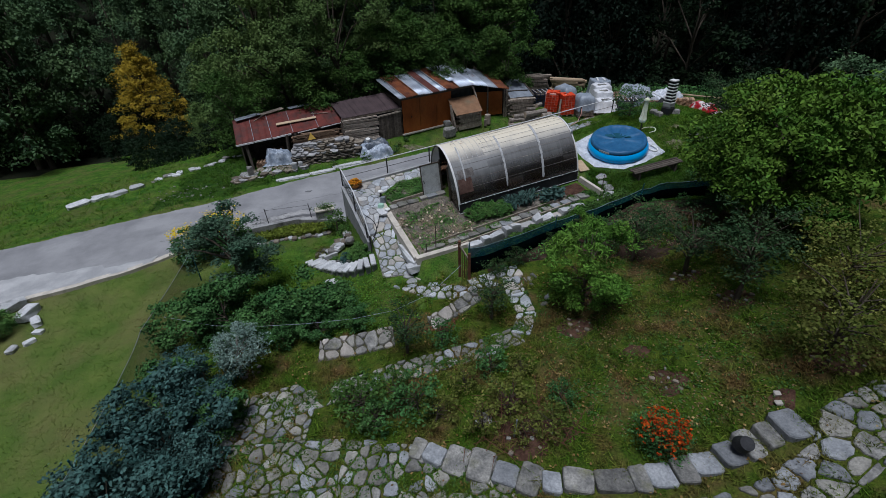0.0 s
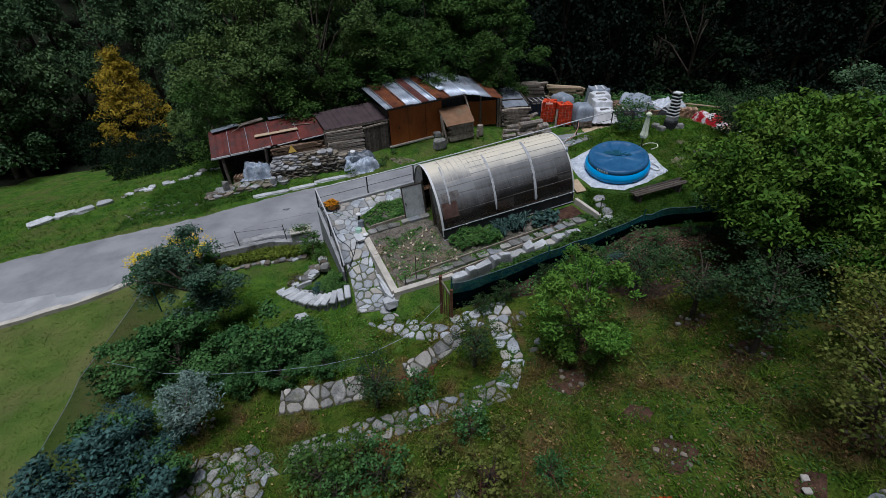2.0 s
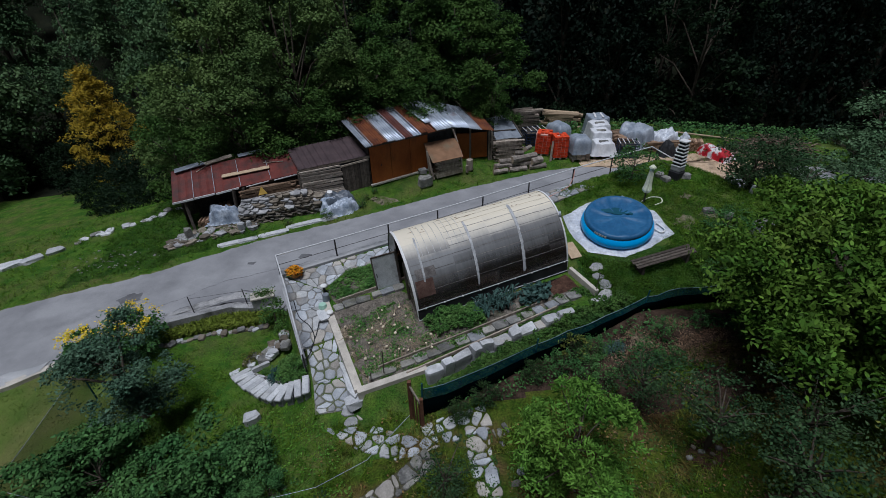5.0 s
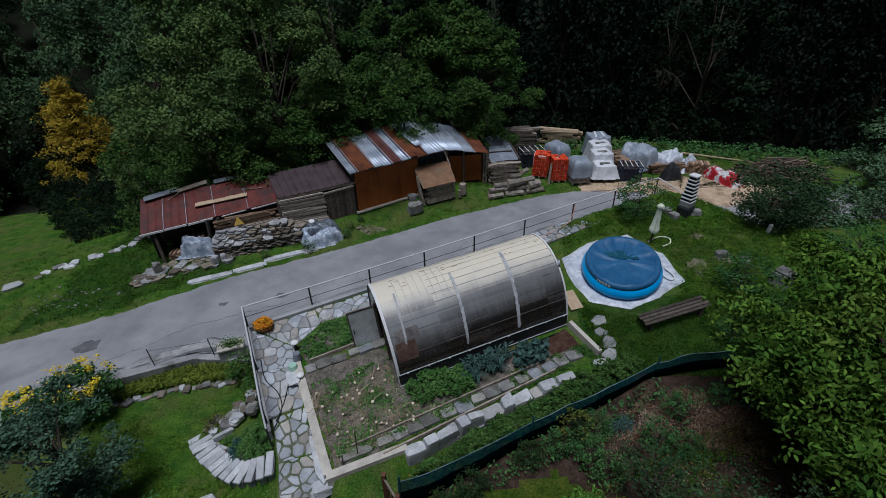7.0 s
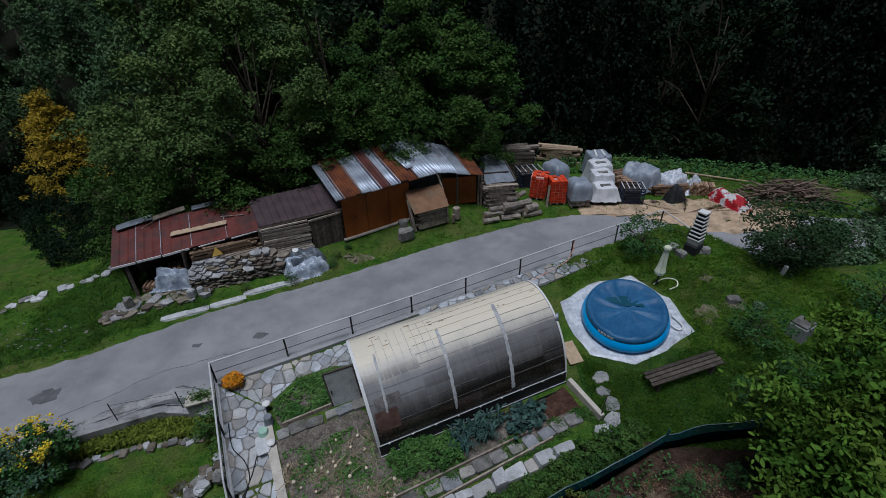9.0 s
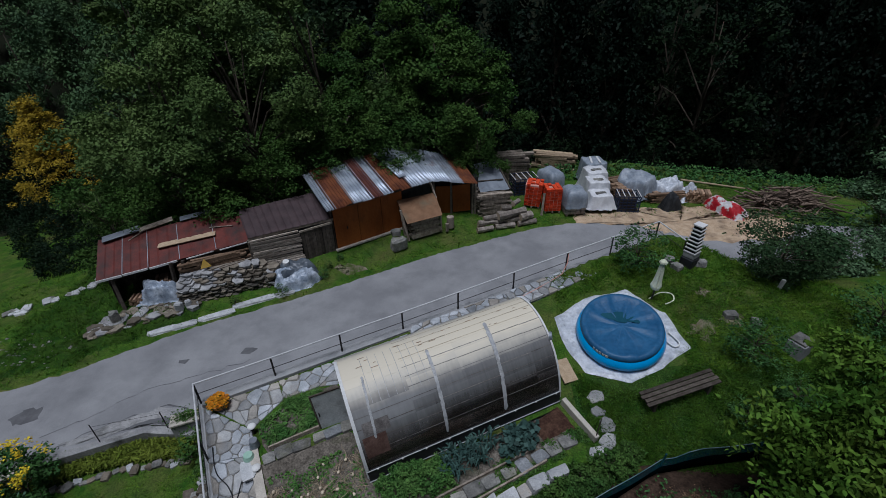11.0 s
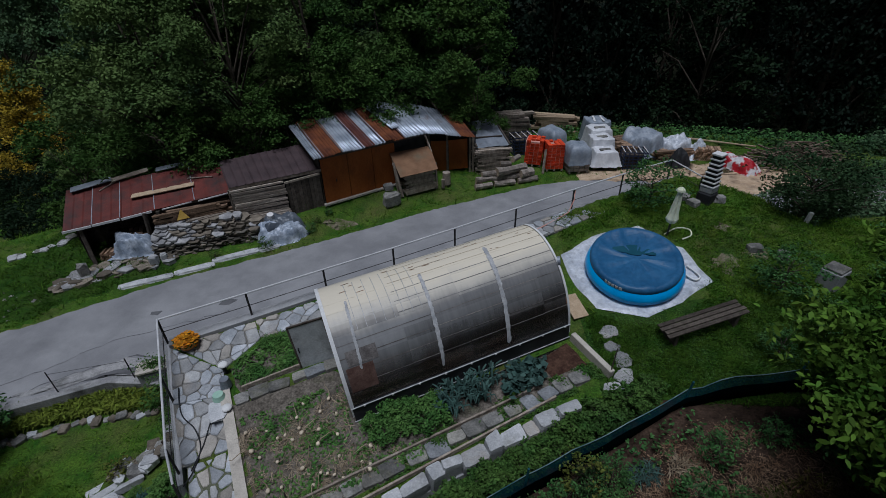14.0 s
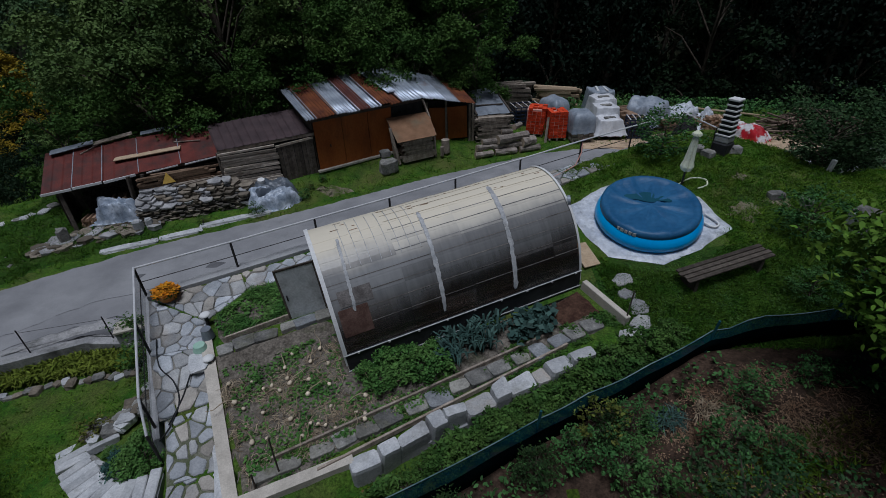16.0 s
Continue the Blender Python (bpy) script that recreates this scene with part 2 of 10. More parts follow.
M["red_sheet"] = make_mat("red_roof_sheet", (0.085, 0.018, 0.014), (0.14, 0.03, 0.022), 1.5, 0.55, 0.1, 30.0, 0.3, c3=(0.04, 0.024, 0.022), c3_scale=1.1, c3_cover=0.42, spec=0.25)
M["brown_sheet"] = make_mat("brown_roof_sheet", (0.048, 0.034, 0.036), (0.075, 0.052, 0.054), 1.5, 0.55, 0.1, 30.0, 0.3, spec=0.25)
M["rust"] = make_mat("rusty_sheet", (0.085, 0.03, 0.02), (0.2, 0.07, 0.028), 1.3, 0.7, 0.25, 30.0, 0.35, metal=0.15, c3=(0.24, 0.17, 0.12), c3_scale=1.5, c3_cover=0.24, edge=0.06)
M["zinc"] = make_mat("zinc_sheet", (0.32, 0.36, 0.43), (0.5, 0.545, 0.61), 1.4, 0.45, 0.1, 30.0, 0.15, metal=0.5, c3=(0.2, 0.12, 0.085), c3_scale=1.6, c3_cover=0.3)
M["old_zinc"] = make_mat("dull_zinc_sheet", (0.20, 0.225, 0.26), (0.30, 0.33, 0.37), 1.4, 0.55, 0.1, 30.0, 0.15, metal=0.4, c3=(0.12, 0.11, 0.11), c3_scale=1.3, c3_cover=0.3)
M["white_trim"] = make_mat("white_trim", (0.6, 0.6, 0.6), (0.72, 0.72, 0.7), 3.0, 0.6, 0.1, 30.0, 0.12, c3=(0.4, 0.38, 0.35), c3_scale=2.0, c3_cover=0.25)
M["rail"] = make_mat("grey_rail_paint", (0.48, 0.49, 0.50), (0.6, 0.6, 0.6), 3.0, 0.5, 0.1, 30.0, 0.15, c3=(0.25, 0.2, 0.17), c3_scale=3.0, c3_cover=0.2)
M["iron"] = make_mat("dark_iron", (0.035, 0.035, 0.037), (0.065, 0.06, 0.058), 4.0, 0.6, 0.2, 40.0, 0.25, metal=0.4)
M["pool_cover"] = make_mat("navy_cover", (0.02, 0.09, 0.2), (0.033, 0.125, 0.255), 1.6, 0.45, 0.5, 9.0, 0.2, spec=0.25)
M["pool_wall"] = make_mat("blue_vinyl", (0.015, 0.36, 0.86), (0.02, 0.42, 0.92), 1.5, 0.35, 0.05, 10.0, 0.06, spec=0.5)
M["plastic_sheet"] = make_mat("pale_plastic_sheet", (0.42, 0.45, 0.5), (0.62, 0.645, 0.68), 3.0, 0.32, 0.7, 9.0, 0.25, c3=(0.27, 0.295, 0.33), c3_scale=3.2, c3_cover=0.36, spec=0.5)
M["tarp_grey"] = make_mat("grey_tarp", (0.2, 0.235, 0.28), (0.31, 0.345, 0.39), 1.6, 0.45, 0.5, 7.0, 0.2, spec=0.4)
M["tarp_white"] = make_mat("white_wrap", (0.58, 0.59, 0.61), (0.72, 0.725, 0.735), 1.6, 0.4, 0.4, 7.0, 0.12, c3=(0.46, 0.47, 0.49), c3_scale=1.2, c3_cover=0.3, spec=0.4)
M["brick_red"] = make_mat("red_brick", (0.5, 0.048, 0.016), (0.64, 0.075, 0.026), 6.0, 0.8, 0.3, 30.0, 0.2, per_object=0.15, island=0.2)
M["net_green"] = make_mat("teal_post_paint", (0.01, 0.06, 0.075), (0.02, 0.09, 0.105), 2.0, 0.6, 0.3, 40.0, 0.25)
M["straw_pale"] = make_mat("pale_straw", (0.2, 0.155, 0.1), (0.33, 0.27, 0.19), 3.0, 0.8, 0, 20.0, 0.2, island=0.4)
M["net_rope"] = make_mat("net_rope", (0.03, 0.09, 0.1), (0.2, 0.27, 0.28), 1.2, 0.7, 0.1, 30.0, 0.2)
M["straw"] = make_mat("dry_straw", (0.12, 0.075, 0.045), (0.25, 0.18, 0.115), 3.0, 0.8, 0, 20.0, 0.2, island=0.5)
M["straw_dull"] = leaf_mat("dull_straw", (0.17, 0.10, 0.06), (0.33, 0.23, 0.15), (0.09, 0.05, 0.032), 2.0, 0.35)
M["branch"] = make_mat("brown_branches", (0.1, 0.072, 0.055), (0.2, 0.15, 0.115), 5.0, 0.9, 0.5, 25.0, 0.3, island=0.4)
M["brown_wood"] = make_mat("brown_wood", (0.19, 0.125, 0.08), (0.34, 0.23, 0.155), 5.0, 0.85, 0.6, 30.0, 0.35, stretch=(1, 1, 0.5), per_object=0.3, island=0.45)
M["sawdust"] = make_mat("sawdust", (0.42, 0.30, 0.19), (0.55, 0.42, 0.29), 2.5, 0.95, 0.6, 30.0, 0.3, c3=(0.22, 0.16, 0.11), c3_scale=1.2, c3_cover=0.4)
M["black_plastic"] = make_mat("black_plastic", (0.02, 0.021, 0.023), (0.04, 0.041, 0.043), 3.0, 0.5, 0.2, 20.0, 0.2)
M["terracotta"] = make_mat("orange_pot", (0.5, 0.2, 0.05), (0.6, 0.27, 0.08), 4.0, 0.6, 0.1, 30.0, 0.15)
M["cream"] = make_mat("cream_cloth", (0.7, 0.73, 0.55), (0.8, 0.82, 0.64), 3.0, 0.8, 0.4, 10.0, 0.15)
M["white_plastic"] = make_mat("white_plastic", (0.62, 0.62, 0.6), (0.72, 0.72, 0.7), 3.0, 0.45, 0, 30.0, 0.06)
M["green_plastic"] = make_mat("pale_green_plastic", (0.3, 0.48, 0.38), (0.38, 0.56, 0.45), 3.0, 0.45, 0, 30.0, 0.06)

M["blade_dark"] = make_mat("orchard_blades", (0.045, 0.104, 0.0063), (0.099, 0.149, 0.0144), 1.6, 0.8, 0, 5.0, 0.1, island=0.6, c3=(0.144, 0.099, 0.0324), c3_scale=0.9, c3_cover=0.44, edge=0.1, translucent=0.2)
M["door_sheet"] = make_mat("grey_door_sheet", (0.493, 0.522, 0.529), (0.667, 0.689, 0.689), 2.0, 0.45, 0.1, 20.0, 0.2, c3=(0.203, 0.217, 0.217), c3_scale=2.0, c3_cover=0.35)
# Near-black foliage of the wood, needles too: its deep shade is in the colour.
M["leaf_forest_shaded"] = leaf_mat("shaded_forest_leaves", (0.009, 0.021, 0.009), (0.018, 0.034, 0.014), (0.012, 0.026, 0.016), 0.12, 0.4, 0.3)

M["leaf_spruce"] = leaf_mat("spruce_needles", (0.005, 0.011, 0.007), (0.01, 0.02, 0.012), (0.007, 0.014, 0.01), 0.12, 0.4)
M["leaf_quince"] = leaf_mat("quince_leaves", (0.048, 0.10, 0.062), (0.085, 0.145, 0.09), (0.10, 0.09, 0.06), 1.0, 0.2)
M["leaf_willow"] = leaf_mat("willow_leaves", (0.07, 0.124, 0.036), (0.126, 0.186, 0.055), (0.043, 0.09, 0.04), 0.25, 0.35, 0.28)
M["leaf_hazel"] = leaf_mat("hazel_leaves", (0.037, 0.086, 0.018), (0.068, 0.125, 0.027), (0.027, 0.06, 0.019), 0.4, 0.35, 0.3)
M["leaf_yellow"] = leaf_mat("autumn_leaves", (0.31, 0.225, 0.02), (0.44, 0.32, 0.035), (0.16, 0.175, 0.03), 0.3, 0.3, 0.3)
M["leaf_walnut"] = leaf_mat("walnut_leaves", (0.0446, 0.113, 0.0146), (0.105, 0.183, 0.0243), (0.146, 0.17, 0.0284), 0.9, 0.28, 0.55)
M["leaf_bright"] = leaf_mat("cherry_leaves", (0.068, 0.17, 0.024), (0.12, 0.23, 0.034), (0.15, 0.2, 0.026), 0.9, 0.3)
M["leaf_dark"] = leaf_mat("currant_leaves", (0.0403, 0.11, 0.0336), (0.0717, 0.155, 0.0448), (0.0784, 0.123, 0.0392), 0.9, 0.3)
M["leaf_blue"] = leaf_mat("blue_green_leaves", (0.036, 0.085, 0.076), (0.066, 0.128, 0.112), (0.04, 0.095, 0.045), 1.0, 0.3)
M["leaf_silver"] = leaf_mat("silver_leaves", (0.13, 0.2, 0.165), (0.22, 0.3, 0.255), (0.1, 0.15, 0.12), 1.2, 0.25)
M["leaf_apple"] = leaf_mat("apple_leaves", (0.024, 0.058, 0.023), (0.05, 0.086, 0.034), (0.04, 0.072, 0.02), 1.0, 0.3)
M["leaf_olive"] = leaf_mat("olive_brown_leaves", (0.068, 0.098, 0.018), (0.14, 0.15, 0.035), (0.2, 0.125, 0.03), 1.0, 0.3)
M["leaf_bean"] = leaf_mat("garden_leaves", (0.038, 0.092, 0.02), (0.072, 0.135, 0.03), (0.03, 0.07, 0.024), 2.0, 0.3)
M["leaf_leek"] = leaf_mat("leek_leaves", (0.04, 0.08, 0.07), (0.065, 0.115, 0.098), None, 2.0)
M["leaf_fern"] = leaf_mat("rockery_leaves", (0.0575, 0.144, 0.0345), (0.109, 0.207, 0.0517), None, 2.0, 0.3, 0.4)
M["petal_yellow"] = leaf_mat("yellow_petals", (0.55, 0.42, 0.02), (0.65, 0.5, 0.03), None, 3.0)
M["petal_orange"] = leaf_mat("orange_petals", (0.484, 0.156, 0.0078), (0.546, 0.25, 0.0156), (0.312, 0.039, 0.0078), 5.0, 0.35)
M["petal_rust"] = leaf_mat("rust_petals", (0.2, 0.02, 0.005), (0.42, 0.075, 0.008), (0.7, 0.36, 0.02), 9.0, 0.26)
M["petal_rust"].node_tree.nodes["Noise Texture.001"].inputs["Scale"].default_value = 7.0
M["blade"] = make_mat("grass_blades", (0.05, 0.132, 0.009), (0.118, 0.2, 0.02), 1.7, 0.8, 0, 5.0, 0.1, island=0.45, c3=(0.19, 0.155, 0.05), c3_scale=0.7, c3_cover=0.28, translucent=0.25)
# blades with the same shade put into their colour
M["blade_shaded_lush"] = make_mat("shaded_lush_blades", (0.0289, 0.085, 0.0068), (0.068, 0.132, 0.0136), 1.7, 0.8, 0, 5.0, 0.1, island=0.45, c3=(0.102, 0.102, 0.034), c3_scale=0.7, c3_cover=0.22, translucent=0.25)


def poly_glass():
    """Translucent brownish dusty sheet, lime on the crest; sky and tree reflections are put into its colour."""
    m = bpy.data.materials.new("polycarbonate_sheet")
    m.use_nodes = True
    nt = m.node_tree
    N, L = nt.nodes, nt.links
    bsdf = N["Principled BSDF"]
    tc = N.new("ShaderNodeTexCoord")
    info = N.new("ShaderNodeObjectInfo")

    def noise_at(scale, stretch, detail=5.0):
        mp = N.new("ShaderNodeMapping")
        mp.inputs["Scale"].default_value = stretch
        L.new(tc.outputs["Object"], mp.inputs["Vector"])
        n = N.new("ShaderNodeTexNoise")
        n.inputs["Scale"].default_value, n.inputs["Detail"].default_value = scale, detail
        L.new(mp.outputs["Vector"], n.inputs["Vector"])
        return n.outputs["Fac"]

    def span(val, a, b, c, d):
        r = N.new("ShaderNodeMapRange")
        r.inputs["From Min"].default_value, r.inputs["From Max"].default_value = a, b
        r.inputs["To Min"].default_value, r.inputs["To Max"].default_value = c, d
        r.clamp = True
        L.new(val, r.inputs["Value"])
        return r.outputs["Result"]

    def calc(op, a, b):
        n = N.new("ShaderNodeMath")
        n.operation = op
        for sock, val in ((n.inputs[0], a), (n.inputs[1], b)):
            if hasattr(val, "links"):
                L.new(val, sock)
            else:
                sock.default_value = val
        return n.outputs[0]

    xyz = N.new("ShaderNodeSeparateXYZ")
    L.new(tc.outputs["Object"], xyz.inputs[0])
    streak = noise_at(2.0, (7, 1, 0.6))
    blot = noise_at(1.3, (1, 1, 1), 6.0)
    # opacity by height: pale above for reflected sky, dark below for reflected trees
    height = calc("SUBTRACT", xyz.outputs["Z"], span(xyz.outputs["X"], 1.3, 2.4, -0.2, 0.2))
    sheen_dust = span(height, 1.05, 2.2, 0.06, 0.66)
    sheen_dust = calc("ADD", sheen_dust, span(streak, 0.3, 0.7, -0.045, 0.045))
    sheen_dust = calc("ADD", sheen_dust, span(blot, 0.3, 0.7, -0.03, 0.03))
    sheen_dust = calc("ADD", sheen_dust, span(info.outputs["Random"], 0, 1, -0.085, 0.085))
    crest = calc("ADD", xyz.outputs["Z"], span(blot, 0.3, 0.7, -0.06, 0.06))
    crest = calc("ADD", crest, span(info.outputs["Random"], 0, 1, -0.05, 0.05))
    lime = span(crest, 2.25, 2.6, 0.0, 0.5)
    sheen_dust = calc("MINIMUM", calc("MAXIMUM", calc("ADD", sheen_dust, lime), 0.06), 0.97)
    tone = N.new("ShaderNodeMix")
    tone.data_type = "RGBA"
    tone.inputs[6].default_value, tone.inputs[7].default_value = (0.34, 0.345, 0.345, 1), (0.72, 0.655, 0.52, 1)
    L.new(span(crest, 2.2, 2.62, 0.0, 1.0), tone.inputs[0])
    rusty = N.new("ShaderNodeMix")
    rusty.data_type = "RGBA"
    rusty.inputs[7].default_value = (0.23, 0.15, 0.11, 1)
    L.new(calc("MULTIPLY", span(noise_at(0.8, (1, 1, 1), 4.0), 0.4, 0.6, 0.15, 0.9), span(xyz.outputs["Z"], 1.0, 1.75, 1.0, 0.0)), rusty.inputs[0])
    L.new(tone.outputs[2], rusty.inputs[6])
    L.new(rusty.outputs[2], bsdf.inputs["Base Color"])
    bsdf.inputs["Roughness"].default_value = 0.5
    bsdf.inputs["Specular IOR Level"].default_value = 0.3
    tr = N.new("ShaderNodeBsdfTransparent")
    tr.inputs["Color"].default_value = (0.5, 0.38, 0.3, 1)
    clear = N.new("ShaderNodeMixShader")
    gl = N.new("ShaderNodeBsdfGlossy")
    gl.inputs["Roughness"].default_value = 0.2
    fr = N.new("ShaderNodeFresnel")
    fr.inputs["IOR"].default_value = 1.5
    L.new(fr.outputs[0], clear.inputs[0])
    L.new(tr.outputs[0], clear.inputs[1])
    L.new(gl.outputs[0], clear.inputs[2])
    mx = N.new("ShaderNodeMixShader")
    L.new(sheen_dust, mx.inputs[0])
    L.new(clear.outputs[0], mx.inputs[1])
    L.new(bsdf.outputs[0], mx.inputs[2])
    L.new(mx.outputs[0], N["Material Output"].inputs["Surface"])
    return m


M["poly"] = poly_glass()


# ---- the lie of the land ----
def along(x, pts):
    """Height or y of a bent line at x."""
    if x <= pts[0][0]:
        return pts[0][1]
    for (x0, y0), (x1, y1) in zip(pts, pts[1:]):
        if x <= x1:
            return y0 + (y1 - y0) * (x - x0) / (x1 - x0)
    return pts[-1][1]


ROAD_FAR = [(-90, -12), (-23, 19.9), (-18.4, 22), (-15.8, 23.1), (-12.8, 24.4), (-8.7, 27), (-3.6, 29.4), (2.5, 32.7), (8.5, 35.4), (13.9, 36.2), (17.7, 36.4), (21, 35.3), (28, 33.9), (90, 24)]
ROAD_NEAR = [(-90, -18), (-19.4, 15.2), (-14.6, 17.5), (-11.4, 20.3), (-8.1, 21.6), (-5.3, 20.95), (12.5, 28.62), (17.3, 30.4), (26, 31.0), (90, 20)]
ROAD_Z = [(-90, -1.5), (-20, 0.9), (-12, 1.2), (0, 1.3), (15, 1.45), (30, 1.8), (90, 4)]
LOW_Z = [(-90, -1), (-40, 0.2), (-15, 0.5), (-7, 0.75), (-3, 1.5), (1.4, 2.1), (4, 2.55), (6, 2.7), (8, 3.3), (9, 3.7), (12, 4.3), (20, 5.2), (40, 8), (90, 14)]
TER_X = [(-6, -0.02), (-3, -0.05), (0.5, 0), (6.3, 0.05), (9, 0.33), (14, 0.62), (30, 1.0)]
TER_EDGE = [(-5.25, 20.9), (-3.5, 17.2), (-2.7, 15.1), (-1.3, 15.05), (0.4, 15.75), (1.4, 16.65), (5.8, 18.35), (7.2, 19.0), (9, 18), (12, 17.5), (40, 16)]
BANK = [(-20, 0.0), (-13, 0.1), (-7, 0.35), (-3.5, 0.7), (3, 0.6), (6, 0.25), (20, 0.1), (40, 0.0)]


def road_z(x):
    return along(x, ROAD_Z)


def low_z(x, y):
    return along(x, LOW_Z)


def ter_z(x, y):
    z = 2.91 + along(x, TER_X) + 0.185 * clamp(y - 18.4, -3.2, 7.5)
    wall_x = -2.75 + (18.65 - y) * 0.483
    if y < 19.3 and x < wall_x:
        z = lerp(z, 1.72, ease((19.1 - y) / 3.7))
    return z


def shore(x, y):
    """Ground beyond the road: verge, then the slope into the wooded valley and the far hillside."""
    yf = along(x, ROAD_FAR)
    d = y - yf
    z = road_z(x) + along(x, BANK) * ease((d - 0.5) / 2.5)
    brink = along(x, [(-40, 3), (-22, 4.0), (-15, 7), (-12, 6.5), (5, 8.0), (9, 9), (22, 7), (40, 3)])
    drop = clamp((d - brink) / along(x, [(-30, 26), (-16, 20), (-10, 12), (20, 12)]))
    z -= drop * drop * (3 - 2 * drop) * along(x, [(-30, 4.2), (-16, 5), (-10, 7), (20, 7), (40, 5)])
    # in the west the verge ends in a ridge and breaks off to a lower meadow
    west = ease((-13.6 - x) / 2.0)
    if west > 0:
        edge = along(x, [(-40, 7), (-23, 8.2), (-20.8, 9.3), (-16, 10)])
        low = road_z(x) - 3.1 * clamp((d - edge) / 5.5) - 2.4 * clamp((d - edge - 5.5) / 24) + 0.18 * noise.noise((x * 0.35, y * 0.35, 7)) * clamp((d - edge) / 4)
        z = lerp(z, low, west)
    if d > 45:
        z += (d - 45) * 0.45
    return z


def ground_z(x, y):
    yf, yn = along(x, ROAD_FAR), along(x, ROAD_NEAR)
    if y >= yf:
        return shore(x, y) - 0.015
    zr = road_z(x) - 0.03
    if y >= yn:
        return zr
    zl = low_z(x, y)
    # a low step down from the road to the lawn in the west, a slope in the east
    w = lerp(0.15, 7.0, ease((x - 12.5) / 4.0)) if x > -5.3 else lerp(0.25, 4.5, ease((-11.8 - x) / 2.5))
    if x < -5.25:
        rim = zr - 0.1 * ease((-12 - x) / 2)
        return lerp(zl, rim, ease((y - yn) / w + 1)) - 0.015
    ye = along(x, TER_EDGE)
    we = lerp(0.12, 2.5, ease((x - 7) / 3)) if x > 3 else lerp(1.3, 0.12, ease((x + 0.2) / 1.6))
    t = ease((y - ye) / we + 0.5)
    z = lerp(zl, ter_z(x, y), t)
    z = lerp(z, zr, ease((y - yn) / w + 1))
    z += 0.03 * noise.noise((x * 0.7, y * 0.7, 0)) * clamp((12 - abs(y - 8)) / 4)
    return z


def on_shaded_mulch(x, y):
    """The dug earth under the walnut, run on along the netting to stand for its shadow."""
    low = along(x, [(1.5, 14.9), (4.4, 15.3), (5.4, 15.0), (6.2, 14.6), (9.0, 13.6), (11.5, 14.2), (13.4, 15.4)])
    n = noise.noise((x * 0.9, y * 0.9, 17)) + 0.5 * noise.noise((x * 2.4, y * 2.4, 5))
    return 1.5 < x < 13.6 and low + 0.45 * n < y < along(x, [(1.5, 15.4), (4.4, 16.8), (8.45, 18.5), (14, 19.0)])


def build_ground():
    xs = np.concatenate([np.arange(-150, -34, 6.0), np.arange(-34, -22, 0.8), np.arange(-22, 17, 0.22), np.arange(17, 34, 0.8), np.arange(34, 151, 6.0)])
    ys = np.concatenate([np.arange(-60, 2, 4.0), np.arange(2, 38, 0.22), np.arange(38, 60, 0.8), np.arange(60, 200, 6.0)])
    nx, ny = len(xs), len(ys)
    verts = [(x, y, ground_z(x, y)) for y in ys for x in xs]
    faces, slots = [], []
    for j in range(ny - 1):
        for i in range(nx - 1):
            a = j * nx + i
            faces.append((a, a + 1, a + nx + 1, a + nx))
            x, y = xs[i], ys[j]
            d = y - along(x, ROAD_FAR)
            wob = noise.noise((x * 0.5, y * 0.5, 3)) * 1.2
            if on_shaded_mulch(x, y):
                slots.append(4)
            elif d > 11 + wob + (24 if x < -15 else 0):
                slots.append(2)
            elif x > -8.2 + wob * 0.4 and (x > -2.2 or y < 12.4 + wob) and y < along(x, TER_EDGE) - 0.3 + (0 if x > 6 else -1.5) + wob * 0.5:
                slots.append(1)
            elif x < -10.2 - 0.16 * (y - 12) + wob * 0.15 and d < 0:
                slots.append(3)
            elif x > 6.6 and y < 21.4 + 0.5 * wob or -17 + wob < x < -8.5 + wob and 0.8 + 0.6 * wob < d < 11:
                slots.append(5)
            else:
                slots.append(0)
    me = mesh_of("ground", verts, faces, M["grass"], True)
    me.materials.append(M["orchard"])
    me.materials.append(M["shaded_forest_floor"])
    me.materials.append(M["meadow"])
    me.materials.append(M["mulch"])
    me.materials.append(M["shaded_lush_lawn"])
    me.polygons.foreach_set("material_index", slots)
    return tagged(new("ground", me), "sloping lawn, orchard grass and verge with bare earthy patches", "ground", "", "structure")


# Near-black floor: the shade in the gaps between trees is put into its colour.
M["shaded_forest_floor"] = make_mat("shaded_forest_floor", (0.007, 0.01, 0.005), (0.015, 0.017, 0.008), 1.0, 0.95, 0.7, 10.0, 0.5)
ground = build_ground()


